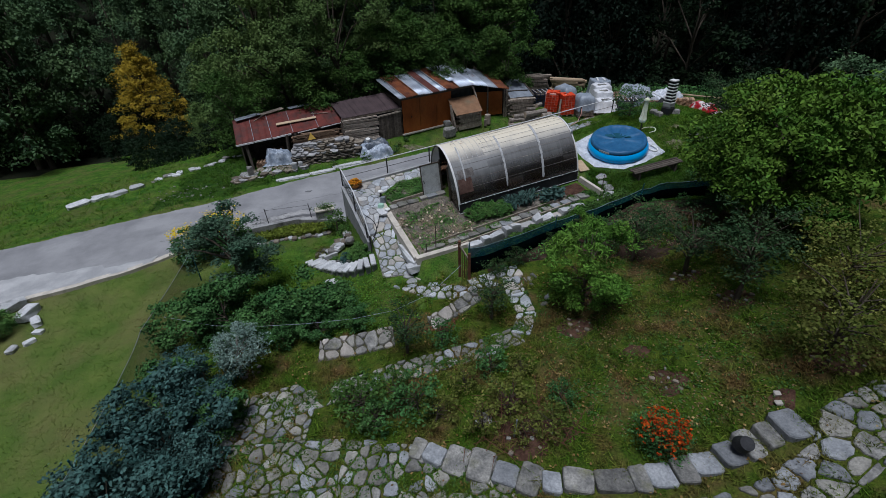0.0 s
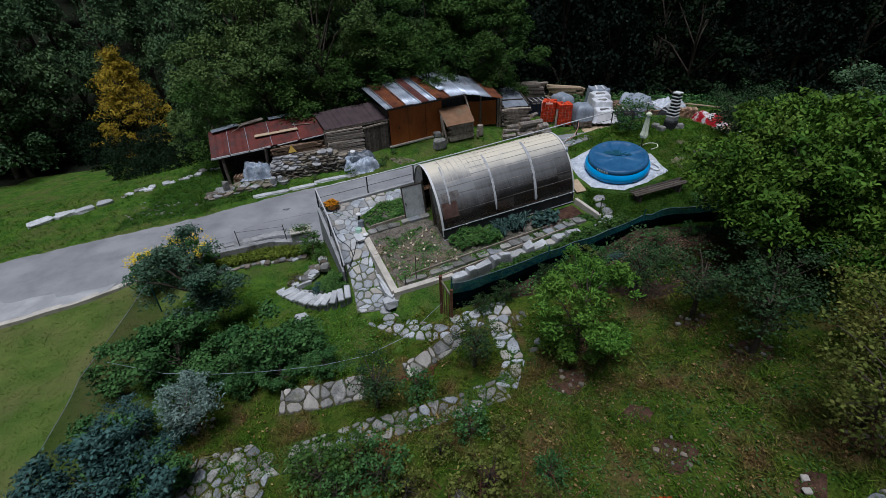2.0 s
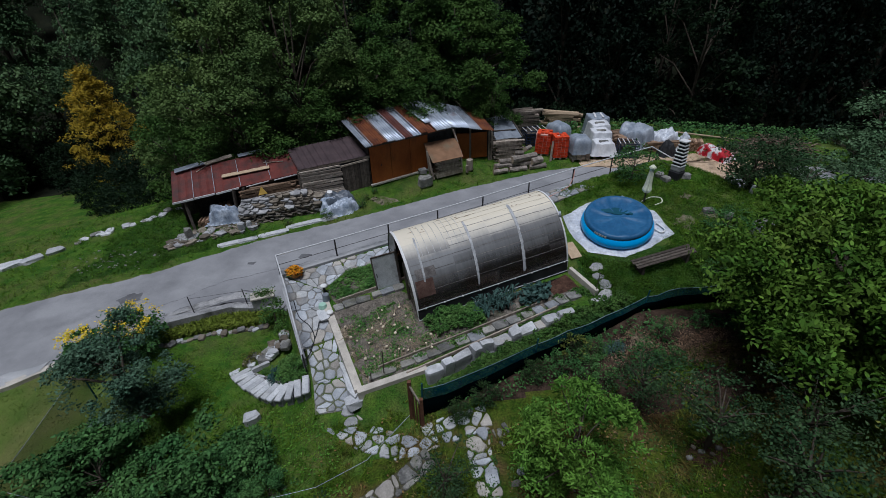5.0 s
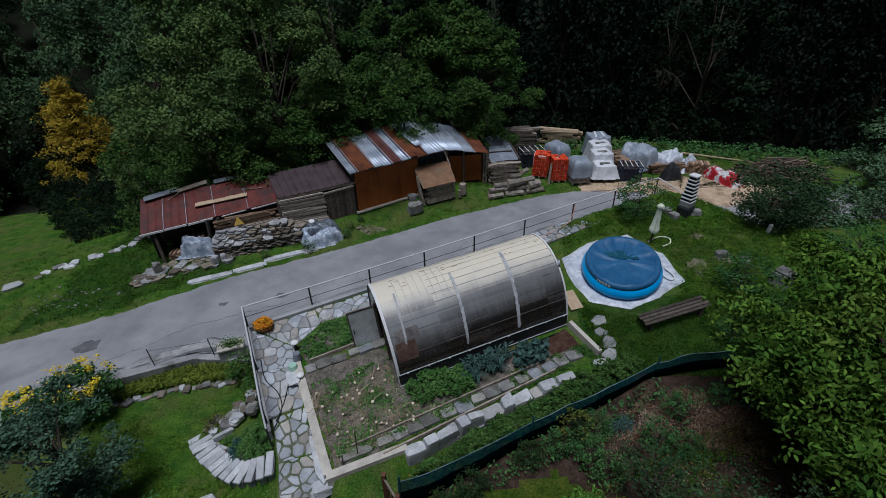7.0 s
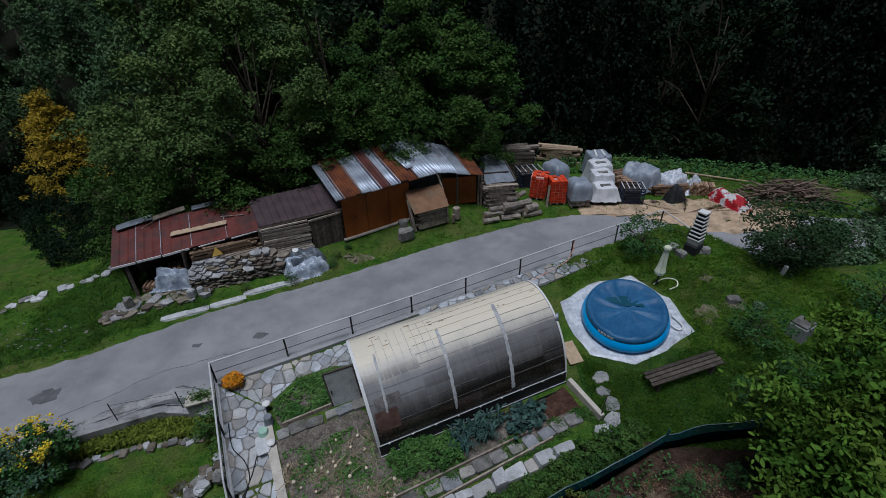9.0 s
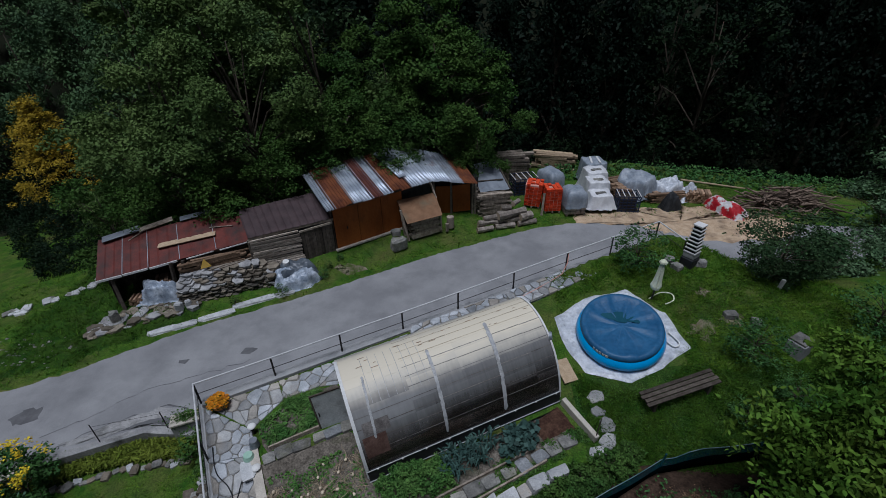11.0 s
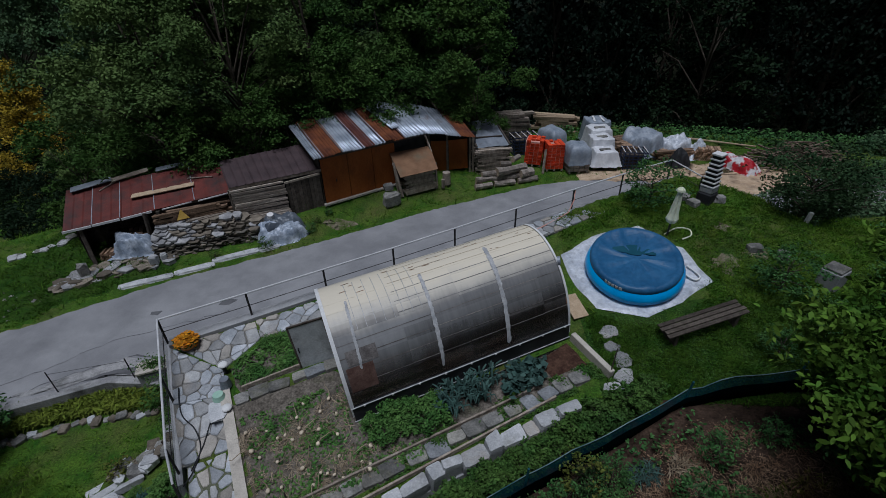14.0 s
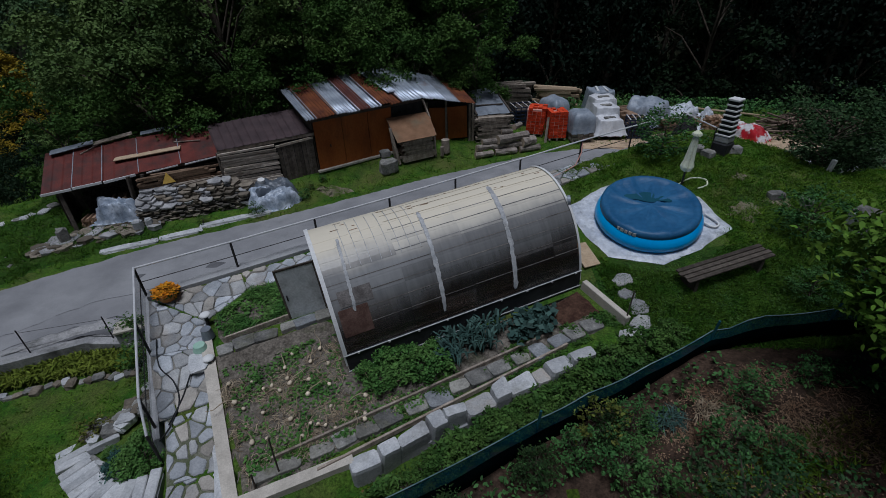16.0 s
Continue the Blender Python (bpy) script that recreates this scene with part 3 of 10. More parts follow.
def sheet(name, outline, lift, mat, step=0.35, follow=ground_z, label="", category="", parent=None, kind="structure", wobble=0.12, seed=1):
    """A thin patch that lies on the ground inside an outline with an uneven edge."""
    cx = sum(p[0] for p in outline) / len(outline)
    cy = sum(p[1] for p in outline) / len(outline)
    r = rng(seed)
    ring = []
    n = len(outline)
    for i in range(n):
        (x0, y0), (x1, y1) = outline[i], outline[(i + 1) % n]
        k = max(1, int(math.hypot(x1 - x0, y1 - y0) / step))
        for j in range(k):
            f = j / k
            ring.append((lerp(x0, x1, f) + r.uniform(-wobble, wobble), lerp(y0, y1, f) + r.uniform(-wobble, wobble)))
    rings = max(3, int(max(math.hypot(p[0] - cx, p[1] - cy) for p in ring) / step))
    verts, faces = [(cx, cy, follow(cx, cy) + lift)], []
    m = len(ring)
    for k in range(1, rings + 1):
        f = k / rings
        for x, y in ring:
            px, py = lerp(cx, x, f), lerp(cy, y, f)
            verts.append((px, py, follow(px, py) + lift * (1 if k < rings else -0.5)))
    for i in range(m):
        faces.append((0, 1 + i, 1 + (i + 1) % m))
    for k in range(rings - 1):
        for i in range(m):
            a, b = 1 + k * m + i, 1 + k * m + (i + 1) % m
            faces.append((a, a + m, b + m, b))
    ob = new(name, mesh_of(name, verts, faces, mat, True))
    if parent:
        ob.parent = parent
    return tagged(ob, label, category, "", kind)


def build_road():
    verts, faces = [], []
    xs = list(np.arange(-90, -24, 3.0)) + list(np.arange(-24, 34, 0.4)) + list(np.arange(34, 91, 4.0))
    n = 8
    r = rng(5)
    for x in xs:
        yn, yf = along(x, ROAD_NEAR), along(x, ROAD_FAR)
        for k in range(n + 1):
            f = k / n
            y = lerp(yn, yf, f)
            wob = r.uniform(-0.07, 0.1) if k in (0, n) else 0
            verts.append((x, y + wob, road_z(x) + 0.05 * math.sin(math.pi * f) - (0.02 if k in (0, n) else 0)))
    for i in range(len(xs) - 1):
        for k in range(n):
            a = i * (n + 1) + k
            faces.append((a, a + n + 1, a + n + 2, a + 1))
    road = new("road", mesh_of("road", verts, faces, M["asphalt"], True))
    return tagged(road, "worn grey asphalt lane with cracks and stains", "road", "", "structure")


road = build_road()


def road_top(x, y):
    yn, yf = along(x, ROAD_NEAR), along(x, ROAD_FAR)
    return road_z(x) + 0.05 * math.sin(math.pi * clamp((y - yn) / max(yf - yn, 0.1)))


def crack(points, width, seed):
    """A dark, ragged crack line on the road."""
    r = rng(seed)
    verts, faces = [], []
    pts = []
    for (x0, y0), (x1, y1) in zip(points, points[1:]):
        k = max(2, int(math.hypot(x1 - x0, y1 - y0) / 0.25))
        for j in range(k):
            pts.append((lerp(x0, x1, j / k) + r.uniform(-0.1, 0.1), lerp(y0, y1, j / k) + r.uniform(-0.1, 0.1)))
    for x, y in pts:
        w = width * r.uniform(0.4, 1.2)
        z = road_top(x, y) + 0.006
        verts += [(x - w * 0.4, y - w, z), (x + w * 0.4, y + w, z)]
    for i in range(len(pts) - 1):
        faces.append((2 * i, 2 * i + 2, 2 * i + 3, 2 * i + 1))
    ob = part("crack", (verts, faces), M["patch"], road)
    return ob


crack([(-14.5, 19.6), (-12.6, 20.6), (-10.6, 22.0), (-9.2, 23.2), (-7.2, 24.0), (-5.2, 24.8)], 0.02, 1)
sheet("stain", [(-13.6, 22.0), (-13.0, 21.7), (-12.4, 22.0), (-12.6, 22.6), (-13.3, 22.6)], 0.012, M["patch"], 0.2, road_top, parent=road, seed=3)
sheet("stain", [(-6.0, 25.2), (-5.5, 25.1), (-5.4, 25.5), (-5.8, 25.6)], 0.012, M["patch"], 0.2, road_top, parent=road, seed=4)
sheet("stain", [(-8.5, 24.6), (-8.2, 24.5), (-8.1, 24.8), (-8.4, 24.85)], 0.012, M["patch"], 0.2, road_top, parent=road, seed=5)


M["old_concrete"] = make_mat("stained_concrete", (0.24, 0.24, 0.24), (0.36, 0.355, 0.35), 1.4, 0.9, 0.5, 25.0, 0.35, c3=(0.1, 0.1, 0.095), c3_scale=1.3, c3_cover=0.4, edge=0.09)
sheet("apron", [(-10.9, 20.85), (-9.76, 21.65), (-8.95, 22.0), (-8.07, 22.45), (-6.9, 22.3), (-6.3, 21.5), (-8.1, 21.75), (-9.6, 21.15)], 0.012, M["old_concrete"], 0.25, road_top, parent=road, seed=8, wobble=0.08)
sheet("stain", [(-9.0, 21.45), (-8.5, 21.85), (-7.6, 22.05), (-6.8, 21.95), (-6.5, 21.65), (-7.4, 21.65), (-8.2, 21.75)], 0.02, M["patch"], 0.2, road_top, parent=road, seed=9, wobble=0.05)
crack([(-10.9, 20.9), (-9.76, 21.6), (-8.95, 22.0), (-8.07, 22.5), (-6.7, 22.4)], 0.035, 7)


def gravel_edge():
    v, f = [], []
    xs = np.arange(-26, -13.9, 0.3)
    n = 6
    for x in xs:
        yn = along(x, ROAD_NEAR)
        w = lerp(3.4, 0.5, ease((x + 24) / 11)) * (1 + 0.35 * noise.noise((x * 0.8, 3, 1))) + 0.25 * noise.noise((x * 2.4, 1, 1))
        for k in range(n + 1):
            y = yn - 0.12 + w * k / n
            v.append((x, y, road_top(x, max(y, yn)) + (0.02 if k < n else -0.01)))
    for i in range(len(xs) - 1):
        for k in range(n):
            q = i * (n + 1) + k
            f.append((q, q + n + 1, q + n + 2, q + 1))
    tagged(new("gravel_edge", mesh_of("gravel_edge", v, f, M["pale_gravel"], True)), "pale washed gravel spread along the edge of the lane", "gravel", "", "structure")


gravel_edge()
sheet("sawdust_patch", [(11.0, 36.0), (14.0, 35.4), (17, 33.6), (19, 32.8), (22.5, 33.0), (24, 35.2), (22, 36.4), (18, 37.6), (14, 37.4), (11.5, 37.4)], 0.03, M["sawdust"], 0.4,
      lambda x, y: max(ground_z(x, y), road_top(x, y) if along(x, ROAD_NEAR) < y < along(x, ROAD_FAR) else -9), "pale sawdust and bark litter beside the wood stacks", "sawdust", None, "structure", 0.3, 7)


def strip_wall(name, line, top, bottom, thick, mat, label, category, cap=None, kind="structure"):
    """A wall along a bent line with a top that follows the ground; cap: (material, width, height)."""
    pts = []
    for (x0, y0), (x1, y1) in zip(line, line[1:]):
        k = max(1, int(math.hypot(x1 - x0, y1 - y0) / 0.5))
        for j in range(k):
            pts.append((lerp(x0, x1, j / k), lerp(y0, y1, j / k)))
    pts.append(line[-1])
    out = []
    for i, (x, y) in enumerate(pts):
        a, b = pts[max(i - 1, 0)], pts[min(i + 1, len(pts) - 1)]
        d = Vector((b[0] - a[0], b[1] - a[1])).normalized()
        out.append((x, y, -d.y, d.x))

    def run(half, z0, z1):
        v, f = [], []
        for x, y, nx, ny in out:
            zt, zb = z1(x, y), z0(x, y)
            v += [(x + nx * half, y + ny * half, zb), (x + nx * half, y + ny * half, zt), (x - nx * half, y - ny * half, zt), (x - nx * half, y - ny * half, zb)]
        for i in range(len(out) - 1):
            for k in range(4):
                f.append((4 * i + k, 4 * i + (k + 1) % 4, 4 * i + 4 + (k + 1) % 4, 4 * i + 4 + k))
        f += [(0, 1, 2, 3), tuple(4 * (len(out) - 1) + k for k in (3, 2, 1, 0))]
        return v, f
    base = thing(name, label, category, None, "", kind)
    part("wall", run(thick / 2, bottom, top), mat, base)
    if cap:
        part("coping", run(cap[1] / 2, lambda x, y: top(x, y) + 0.003, lambda x, y: top(x, y) + cap[2]), cap[0], base)
    return base


N0, N1 = (-5.16, 20.85), (12.42, 28.46)


def edge_top(x, y):
    return along(x, [(-5.2, 3.42), (-3, 3.58), (3, 4.06), (7.8, 4.42), (12.4, 4.68)])


strip_wall("retaining_wall_1", [N0, N1], edge_top, lambda x, y: 0.9, 0.35, M["wall_grey"], "grey stone retaining wall above the lane", "wall")
strip_wall("retaining_wall_2", [(-5.2, 20.8), (-3.5, 17.2)], lambda x, y: lerp(3.35, 2.3, (20.8 - y) / 3.6), lambda x, y: 0.3, 0.14, M["wall_grey"], "grey retaining wall below the path railing", "wall")
strip_wall("garden_wall_1", [(-3.05, 19.3), (-1.32, 15.7)], lambda x, y: ter_z(-1.0, y) + 0.06, lambda x, y: 1.3, 0.26, M["concrete"], "cream concrete wall edging the vegetable bed", "wall")
strip_wall("garden_wall_2", [(-1.35, 15.62), (0.85, 16.42)], lambda x, y: ter_z(x, y + 0.3) + 0.05, lambda x, y: 1.3, 0.24, M["concrete"], "cream concrete wall edging the vegetable bed", "wall")
strip_wall("garden_wall_3", [(0.92, 16.45), (5.85, 18.55)], lambda x, y: ter_z(x, y + 0.3) - 0.25, lambda x, y: 1.5, 0.5, M["wall_grey"], "stone retaining wall behind the netting", "wall")
strip_wall("road_wall_1", [(-5.6, 21.25), (-8.1, 21.45), (-11.2, 20.2)], lambda x, y: road_z(x) + 0.06, lambda x, y: 0.2, 0.3, M["old_concrete"], "low grey concrete wall holding up the lane", "wall")
strip_wall("road_wall_2", [(-11.5, 20.15), (-13.0, 18.85), (-14.7, 17.35), (-16.6, 16.3), (-19.4, 15.0), (-24, 12.2)], lambda x, y: road_z(x) + 0.015 + 0.05 * noise.noise((x * 1.7, y * 1.7, 2)), lambda x, y: 0.1, 0.3, M["concrete"], "low broken pale concrete kerb at the lane", "wall")


# ---- greenhouse ----
M["tape"] = make_mat("sealing_tape", (0.32, 0.33, 0.34), (0.5, 0.5, 0.5), 6.0, 0.5, 0.3, 30.0, 0.2, c3=(0.25, 0.25, 0.24), c3_scale=5.0, c3_cover=0.35)
GX = math.degrees(math.atan2(2.297, 5.787))
GLEN, GW, GH = 6.23, 3.5, 2.68
GM = Matrix.Translation((0.545, 18.384, 2.86)) @ Matrix.Rotation(radians(GX), 4, "Z") @ Matrix.Rotation(radians(-4.4), 4, "Y")


def arch(f, w=GW, h=GH, sill=0.28):
    """A point of the round arch: f from 0 (near sill) to 1 (far sill)."""
    a = math.pi * f
    return (w / 2 - w / 2 * math.cos(a), sill + (h - sill) * max(0.0, math.sin(a)) ** 0.9)


def arch_strip(x0, x1, f0, f1, lift, n=14, thick=0.01, lap=0.0):
    verts, faces = [], []
    for i in range(n + 1):
        f = lerp(f0, f1, i / n)
        y, z = arch(f)
        a = math.pi * f
        ny, nz = -math.cos(a), math.sin(a)
        low = lap * (1 - i / n if f0 < 0.5 else i / n)
        for s in (lift + low, lift + low + thick):
            for x in (x0, x1):
                verts.append((x, y + ny * s, z + nz * s))
    for i in range(n):
        a, b = 4 * i, 4 * i + 4
        faces += [(a, b, b + 1, a + 1), (a + 2, a + 3, b + 3, b + 2), (a, a + 2, b + 2, b), (a + 1, b + 1, b + 3, a + 3)]
    faces += [(0, 1, 3, 2), (4 * n, 4 * n + 2, 4 * n + 3, 4 * n + 1)]
    return verts, faces


# lap strips in three tones, darker low down and paler towards the crest
M["lap_dark"] = make_mat("dark_lap", (0.1, 0.092, 0.085), (0.2, 0.185, 0.17), 3.0, 0.8, 0.1, 30.0, 0.3, per_object=0.5)
M["lap_grey"] = make_mat("grey_lap", (0.11, 0.11, 0.108), (0.2, 0.2, 0.195), 3.0, 0.8, 0.1, 30.0, 0.3, per_object=0.4)
M["lap_pale"] = make_mat("pale_lap", (0.26, 0.22, 0.15), (0.42, 0.36, 0.26), 3.0, 0.8, 0.1, 30.0, 0.3, per_object=0.4)
M["brown_film"] = make_mat("brown_plastic_film", (0.075, 0.042, 0.034), (0.14, 0.088, 0.072), 4.0, 0.45, 0.1, 30.0, 0.4)
M["grey_film"] = make_mat("grey_plastic_film", (0.1, 0.09, 0.085), (0.2, 0.185, 0.175), 4.0, 0.45, 0.1, 30.0, 0.4)


def build_greenhouse():
    g = thing("greenhouse", "round-arched greenhouse of dusty translucent plastic sheets on dark sills", "greenhouse", GM)
    rows = 20
    cols = [0.0, 0.5, 1.7, 2.52, 3.3, 4.43, 5.5, GLEN]
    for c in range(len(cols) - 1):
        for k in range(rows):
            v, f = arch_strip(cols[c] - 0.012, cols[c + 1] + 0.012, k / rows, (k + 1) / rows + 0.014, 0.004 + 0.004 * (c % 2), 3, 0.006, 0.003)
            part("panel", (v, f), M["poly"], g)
    r = rng(71)
    for c in range(len(cols) - 1):
        for k in range(2, 13):
            if c > 1 or k < 6:
                q, s = k / rows + 0.014 + r.uniform(-0.002, 0.002), r.uniform(0.0016, 0.0034)
                part("lap_edge", arch_strip(cols[c] + 0.01, cols[c + 1] - 0.01, q - s, q, 0.014 + 0.004 * (c % 2), 1, 0.004), M["lap_dark"] if k < 6 else M["lap_grey"] if k < 9 else M["lap_pale"], g)
    part("patch", arch_strip(0.12, 0.78, 0.085, 0.175, 0.02, 6, 0.005), M["brown_film"], g, "brown plastic patch low on the side")
    part("patch", arch_strip(0.2, 0.95, 0.18, 0.235, 0.02, 4, 0.005), M["grey_film"], g, "greyish plastic patch low on the side")
    for x, w, f0, f1, run in ((0.43, 0.07, 0.16, 0.44, 0.35), (2.44, 0.1, 0.06, 0.46, 0.28), (4.32, 0.12, 0.05, 0.5, 0.45)):
        v, f = [], []
        n = 46
        for i in range(n + 1):
            q = lerp(f0, f1, i / n)
            y, z = arch(q)
            ny, nz = -math.cos(math.pi * q), math.sin(math.pi * q)
            k = w * 0.5 * (0.45 if i in (0, n) else 1)
            for sx, up in ((-1, 0.03), (-0.8, 0.036), (0.8, 0.036), (1, 0.03)):
                v.append((x + run * q + sx * k * r.uniform(0.6, 1.3), y + ny * up, z + nz * up))
        for i in range(n):
            for c in range(3):
                f.append((4 * i + c, 4 * i + c + 1, 4 * i + c + 5, 4 * i + c + 4))
        part("tape", (v, f), M["tape"], g, "pale ragged sealing tape")
    part("rim", arch_strip(-0.04, 0.05, 0.0, 0.62, 0.03, 28, 0.02), M["white_trim"], g, "whitish end rim of taped sheet")
    part("rim", arch_strip(GLEN - 0.03, GLEN + 0.03, 0.0, 0.62, 0.03, 28, 0.02), M["white_trim"], g, "whitish end rim of taped sheet")
    for k in range(8):
        x = 0.66 + 0.235 * k
        part("sheet_seam", arch_strip(x, x + 0.012, 0.3, 0.56, 0.03, 16, 0.006), M["tape"], g)
    # rows of brown tacks and short laths along the crest
    for k in range(20):
        x = r.uniform(0.2, GLEN - 0.3)
        q = r.choice((0.47, 0.5, 0.53, 0.56)) + r.uniform(-0.006, 0.006)
        w = r.uniform(0.05, 0.2)
        part("lath", arch_strip(x, x + w, q, q + 0.003, 0.02, 2, 0.006), M["brown_wood"], g)
    y, z = arch(0.3)
    part("vent_knob", rod((GLEN + 0.03, y, z + 0.02), (GLEN + 0.09, y - 0.04, z + 0.03), 0.13, 0.12, 16), M["old_zinc"], g, "round grey knob on the rim")
    for x in (0.15, 1.4, 2.35, 3.3, 4.3, 5.3, GLEN - 0.1):
        part("rib", arch_strip(x - 0.02, x + 0.02, 0.0, 1.0, -0.06, 20, 0.04), M["iron"], g, "dark steel rib")
    for y in (0.0, GW):
        part("sill", box(GLEN, 0.04, 0.66, Matrix.Translation((GLEN / 2, y + (0.03 if y else -0.03), -0.06))), M["black_plastic"], g, "black plastic skirt along the foot")
    for z, h in ((0.59, 0.016), (0.1, 0.022)):
        part("sill_strip", box(GLEN + 0.05, 0.025, h, Matrix.Translation((GLEN / 2, -0.064, z))), M["tape"], g, "pale clamping strip")
    for k in range(9):
        part("clip", box(0.05, 0.03, 0.05, Matrix.Translation((0.3 + k * 0.72, -0.086, 0.575))), M["white_trim"], g)
    # end walls with a door opening in the west one
    for x, gap in ((0.02, True), (GLEN - 0.02, False)):
        lo, hi = (1.05, 2.05) if gap else (9, 9)
        for y0, y1 in (((0.05, lo), (hi, GW - 0.05)) if gap else ((0.05, GW - 0.05),)):
            v, f = [], []
            n = 10
            for i in range(n + 1):
                y = lerp(y0, y1, i / n)
                a = math.acos(clamp(1 - 2 * y / GW, -1, 1))
                z = 0.28 + (GH - 0.28) * math.sin(a) ** 0.9 - 0.02
                v += [(x, y, 0), (x, y, z), (x + 0.012, y, 0), (x + 0.012, y, z)]
            for i in range(n):
                a, b = 4 * i, 4 * i + 4
                f += [(a, a + 1, b + 1, b), (a + 2, b + 2, b + 3, a + 3), (a + 1, a + 3, b + 3, b + 1)]
            part("end_wall", (v, f), M["poly"], g)
        part("end_sill", box(0.05, GW, 0.1, Matrix.Translation((x, GW / 2, 0))), M["white_trim"], g)
    for y in (1.05, 2.05):
        part("door_post", box(0.06, 0.06, 2.0, Matrix.Translation((-0.01, y, 0))), M["dark_wood"], g)
    # the door stands wide open towards the west
    d = part("door", box(0.95, 0.03, 1.8, Matrix.Translation((0.48, 0, 0))), M["door_sheet"], g, "grey plastic door standing wide open")
    d.matrix_basis = Matrix.Translation((-0.03, 2.05, 0.08)) @ Matrix.Rotation(radians(178), 4, "Z")
    for x in (0.02, 0.94):
        part("stile", box(0.05, 0.045, 1.84, Matrix.Translation((x, 0, -0.02))), M["dark_wood"], d)
    for z in (0.0, 1.78):
        part("door_rail", box(0.95, 0.045, 0.05, Matrix.Translation((0.48, 0, z))), M["dark_wood"], d)
    part("handle", box(0.03, 0.05, 0.16, Matrix.Translation((0.85, 0.04, 0.9)), 0.006), M["iron"], d, "dark door handle")
    return g


greenhouse = build_greenhouse()


# ---- pool ----
POOL_C = (8.87, 22.9)


def build_pool():
    base = ground_z(*POOL_C) + 0.02
    tilt = Matrix.Rotation(radians(10.5), 4, "X") @ Matrix.Rotation(radians(-2), 4, "Y")
    m = Matrix.Translation((*POOL_C, base)) @ Matrix.Rotation(radians(-16), 4, "Z") @ tilt
    p = thing("inflatable_pool", "round blue inflatable pool under a sagging navy cover", "pool", m)
    rx, ry = 1.3, 1.37
    n = 72

    def turned(profile, seed=0, wrinkle=0.0):
        v, f = [], []
        r = rng(seed)
        k = len(profile)
        ph = [r.uniform(0, 6.28) for _ in range(6)]
        for i in range(n):
            a = 6.2832 * i / n
            for s, z in profile:
                w = wrinkle * 1.3 * (math.sin(9 * a + ph[0]) + 0.6 * math.sin(17 * a + ph[1] + 5 * s) + 0.5 * math.sin(31 * a + ph[2])) * (1 if 0.2 < s < 0.99 else 0)
                v.append((math.cos(a) * rx * s, math.sin(a) * ry * s, z + w))
        for i in range(n):
            j = (i + 1) % n
            for q in range(k - 1):
                f.append((i * k + q, j * k + q, j * k + q + 1, i * k + q + 1))
        return v, f
    wall = turned([(1.0, -0.05), (1.1, 0.03), (1.15, 0.15), (1.13, 0.28), (1.08, 0.4), (1.02, 0.5), (0.97, 0.54)])
    part("wall", mesh_of("wall", *wall, M["pool_wall"], True), M["pool_wall"], p, "bulging bright blue vinyl wall")
    cover = turned([(1.055, 0.42), (1.06, 0.5), (1.045, 0.58), (1.0, 0.625), (0.95, 0.63), (0.9, 0.6), (0.86, 0.575), (0.7, 0.555), (0.5, 0.54), (0.3, 0.53), (0.15, 0.53), (0.001, 0.53)], 4, 0.017)
    part("cover", mesh_of("cover", *cover, M["pool_cover"], True), M["pool_cover"], p, "navy plastic cover with creases")
    # rain puddles on the cover
    for px, py, sx, sy in ((-0.2, 0.35, 0.42, 0.22), (0.38, 0.3, 0.2, 0.13)):
        v, f = [], []
        r = rng(int(px * 100) + 7)
        for i in range(22):
            a = 6.2832 * i / 22
            k = 1 + 0.25 * math.sin(3 * a + px * 9) + r.uniform(-0.05, 0.05)
            v.append((px + math.cos(a) * sx * k, py + math.sin(a) * sy * k, 0.556))
        f.append(tuple(range(22)))
        part("puddle", (v, f), M["puddle"], p)
    for k, (w, lean) in enumerate(((0.05, 0), (0.07, 0), (0.06, 0), (0.06, 0), (0.07, 0))):
        a = radians(230 + k * 4.9)
        bar = part("mark", box(w * 1.4, 0.012, 0.11, Matrix.Translation((0, 0, 0)), 0.004), M["white_plastic"], p, "small white mark")
        bar.matrix_basis = Matrix.Translation((math.cos(a) * rx * 1.062, math.sin(a) * ry * 1.062, 0.45)) @ Matrix.Rotation(a + math.pi / 2, 4, "Z")
    return p, m


M["puddle"] = make_mat("dark_water", (0.016, 0.075, 0.11), (0.022, 0.09, 0.13), 2.0, 0.12, 0, 10.0, 0.05, spec=0.6)
pool, POOL_M = build_pool()


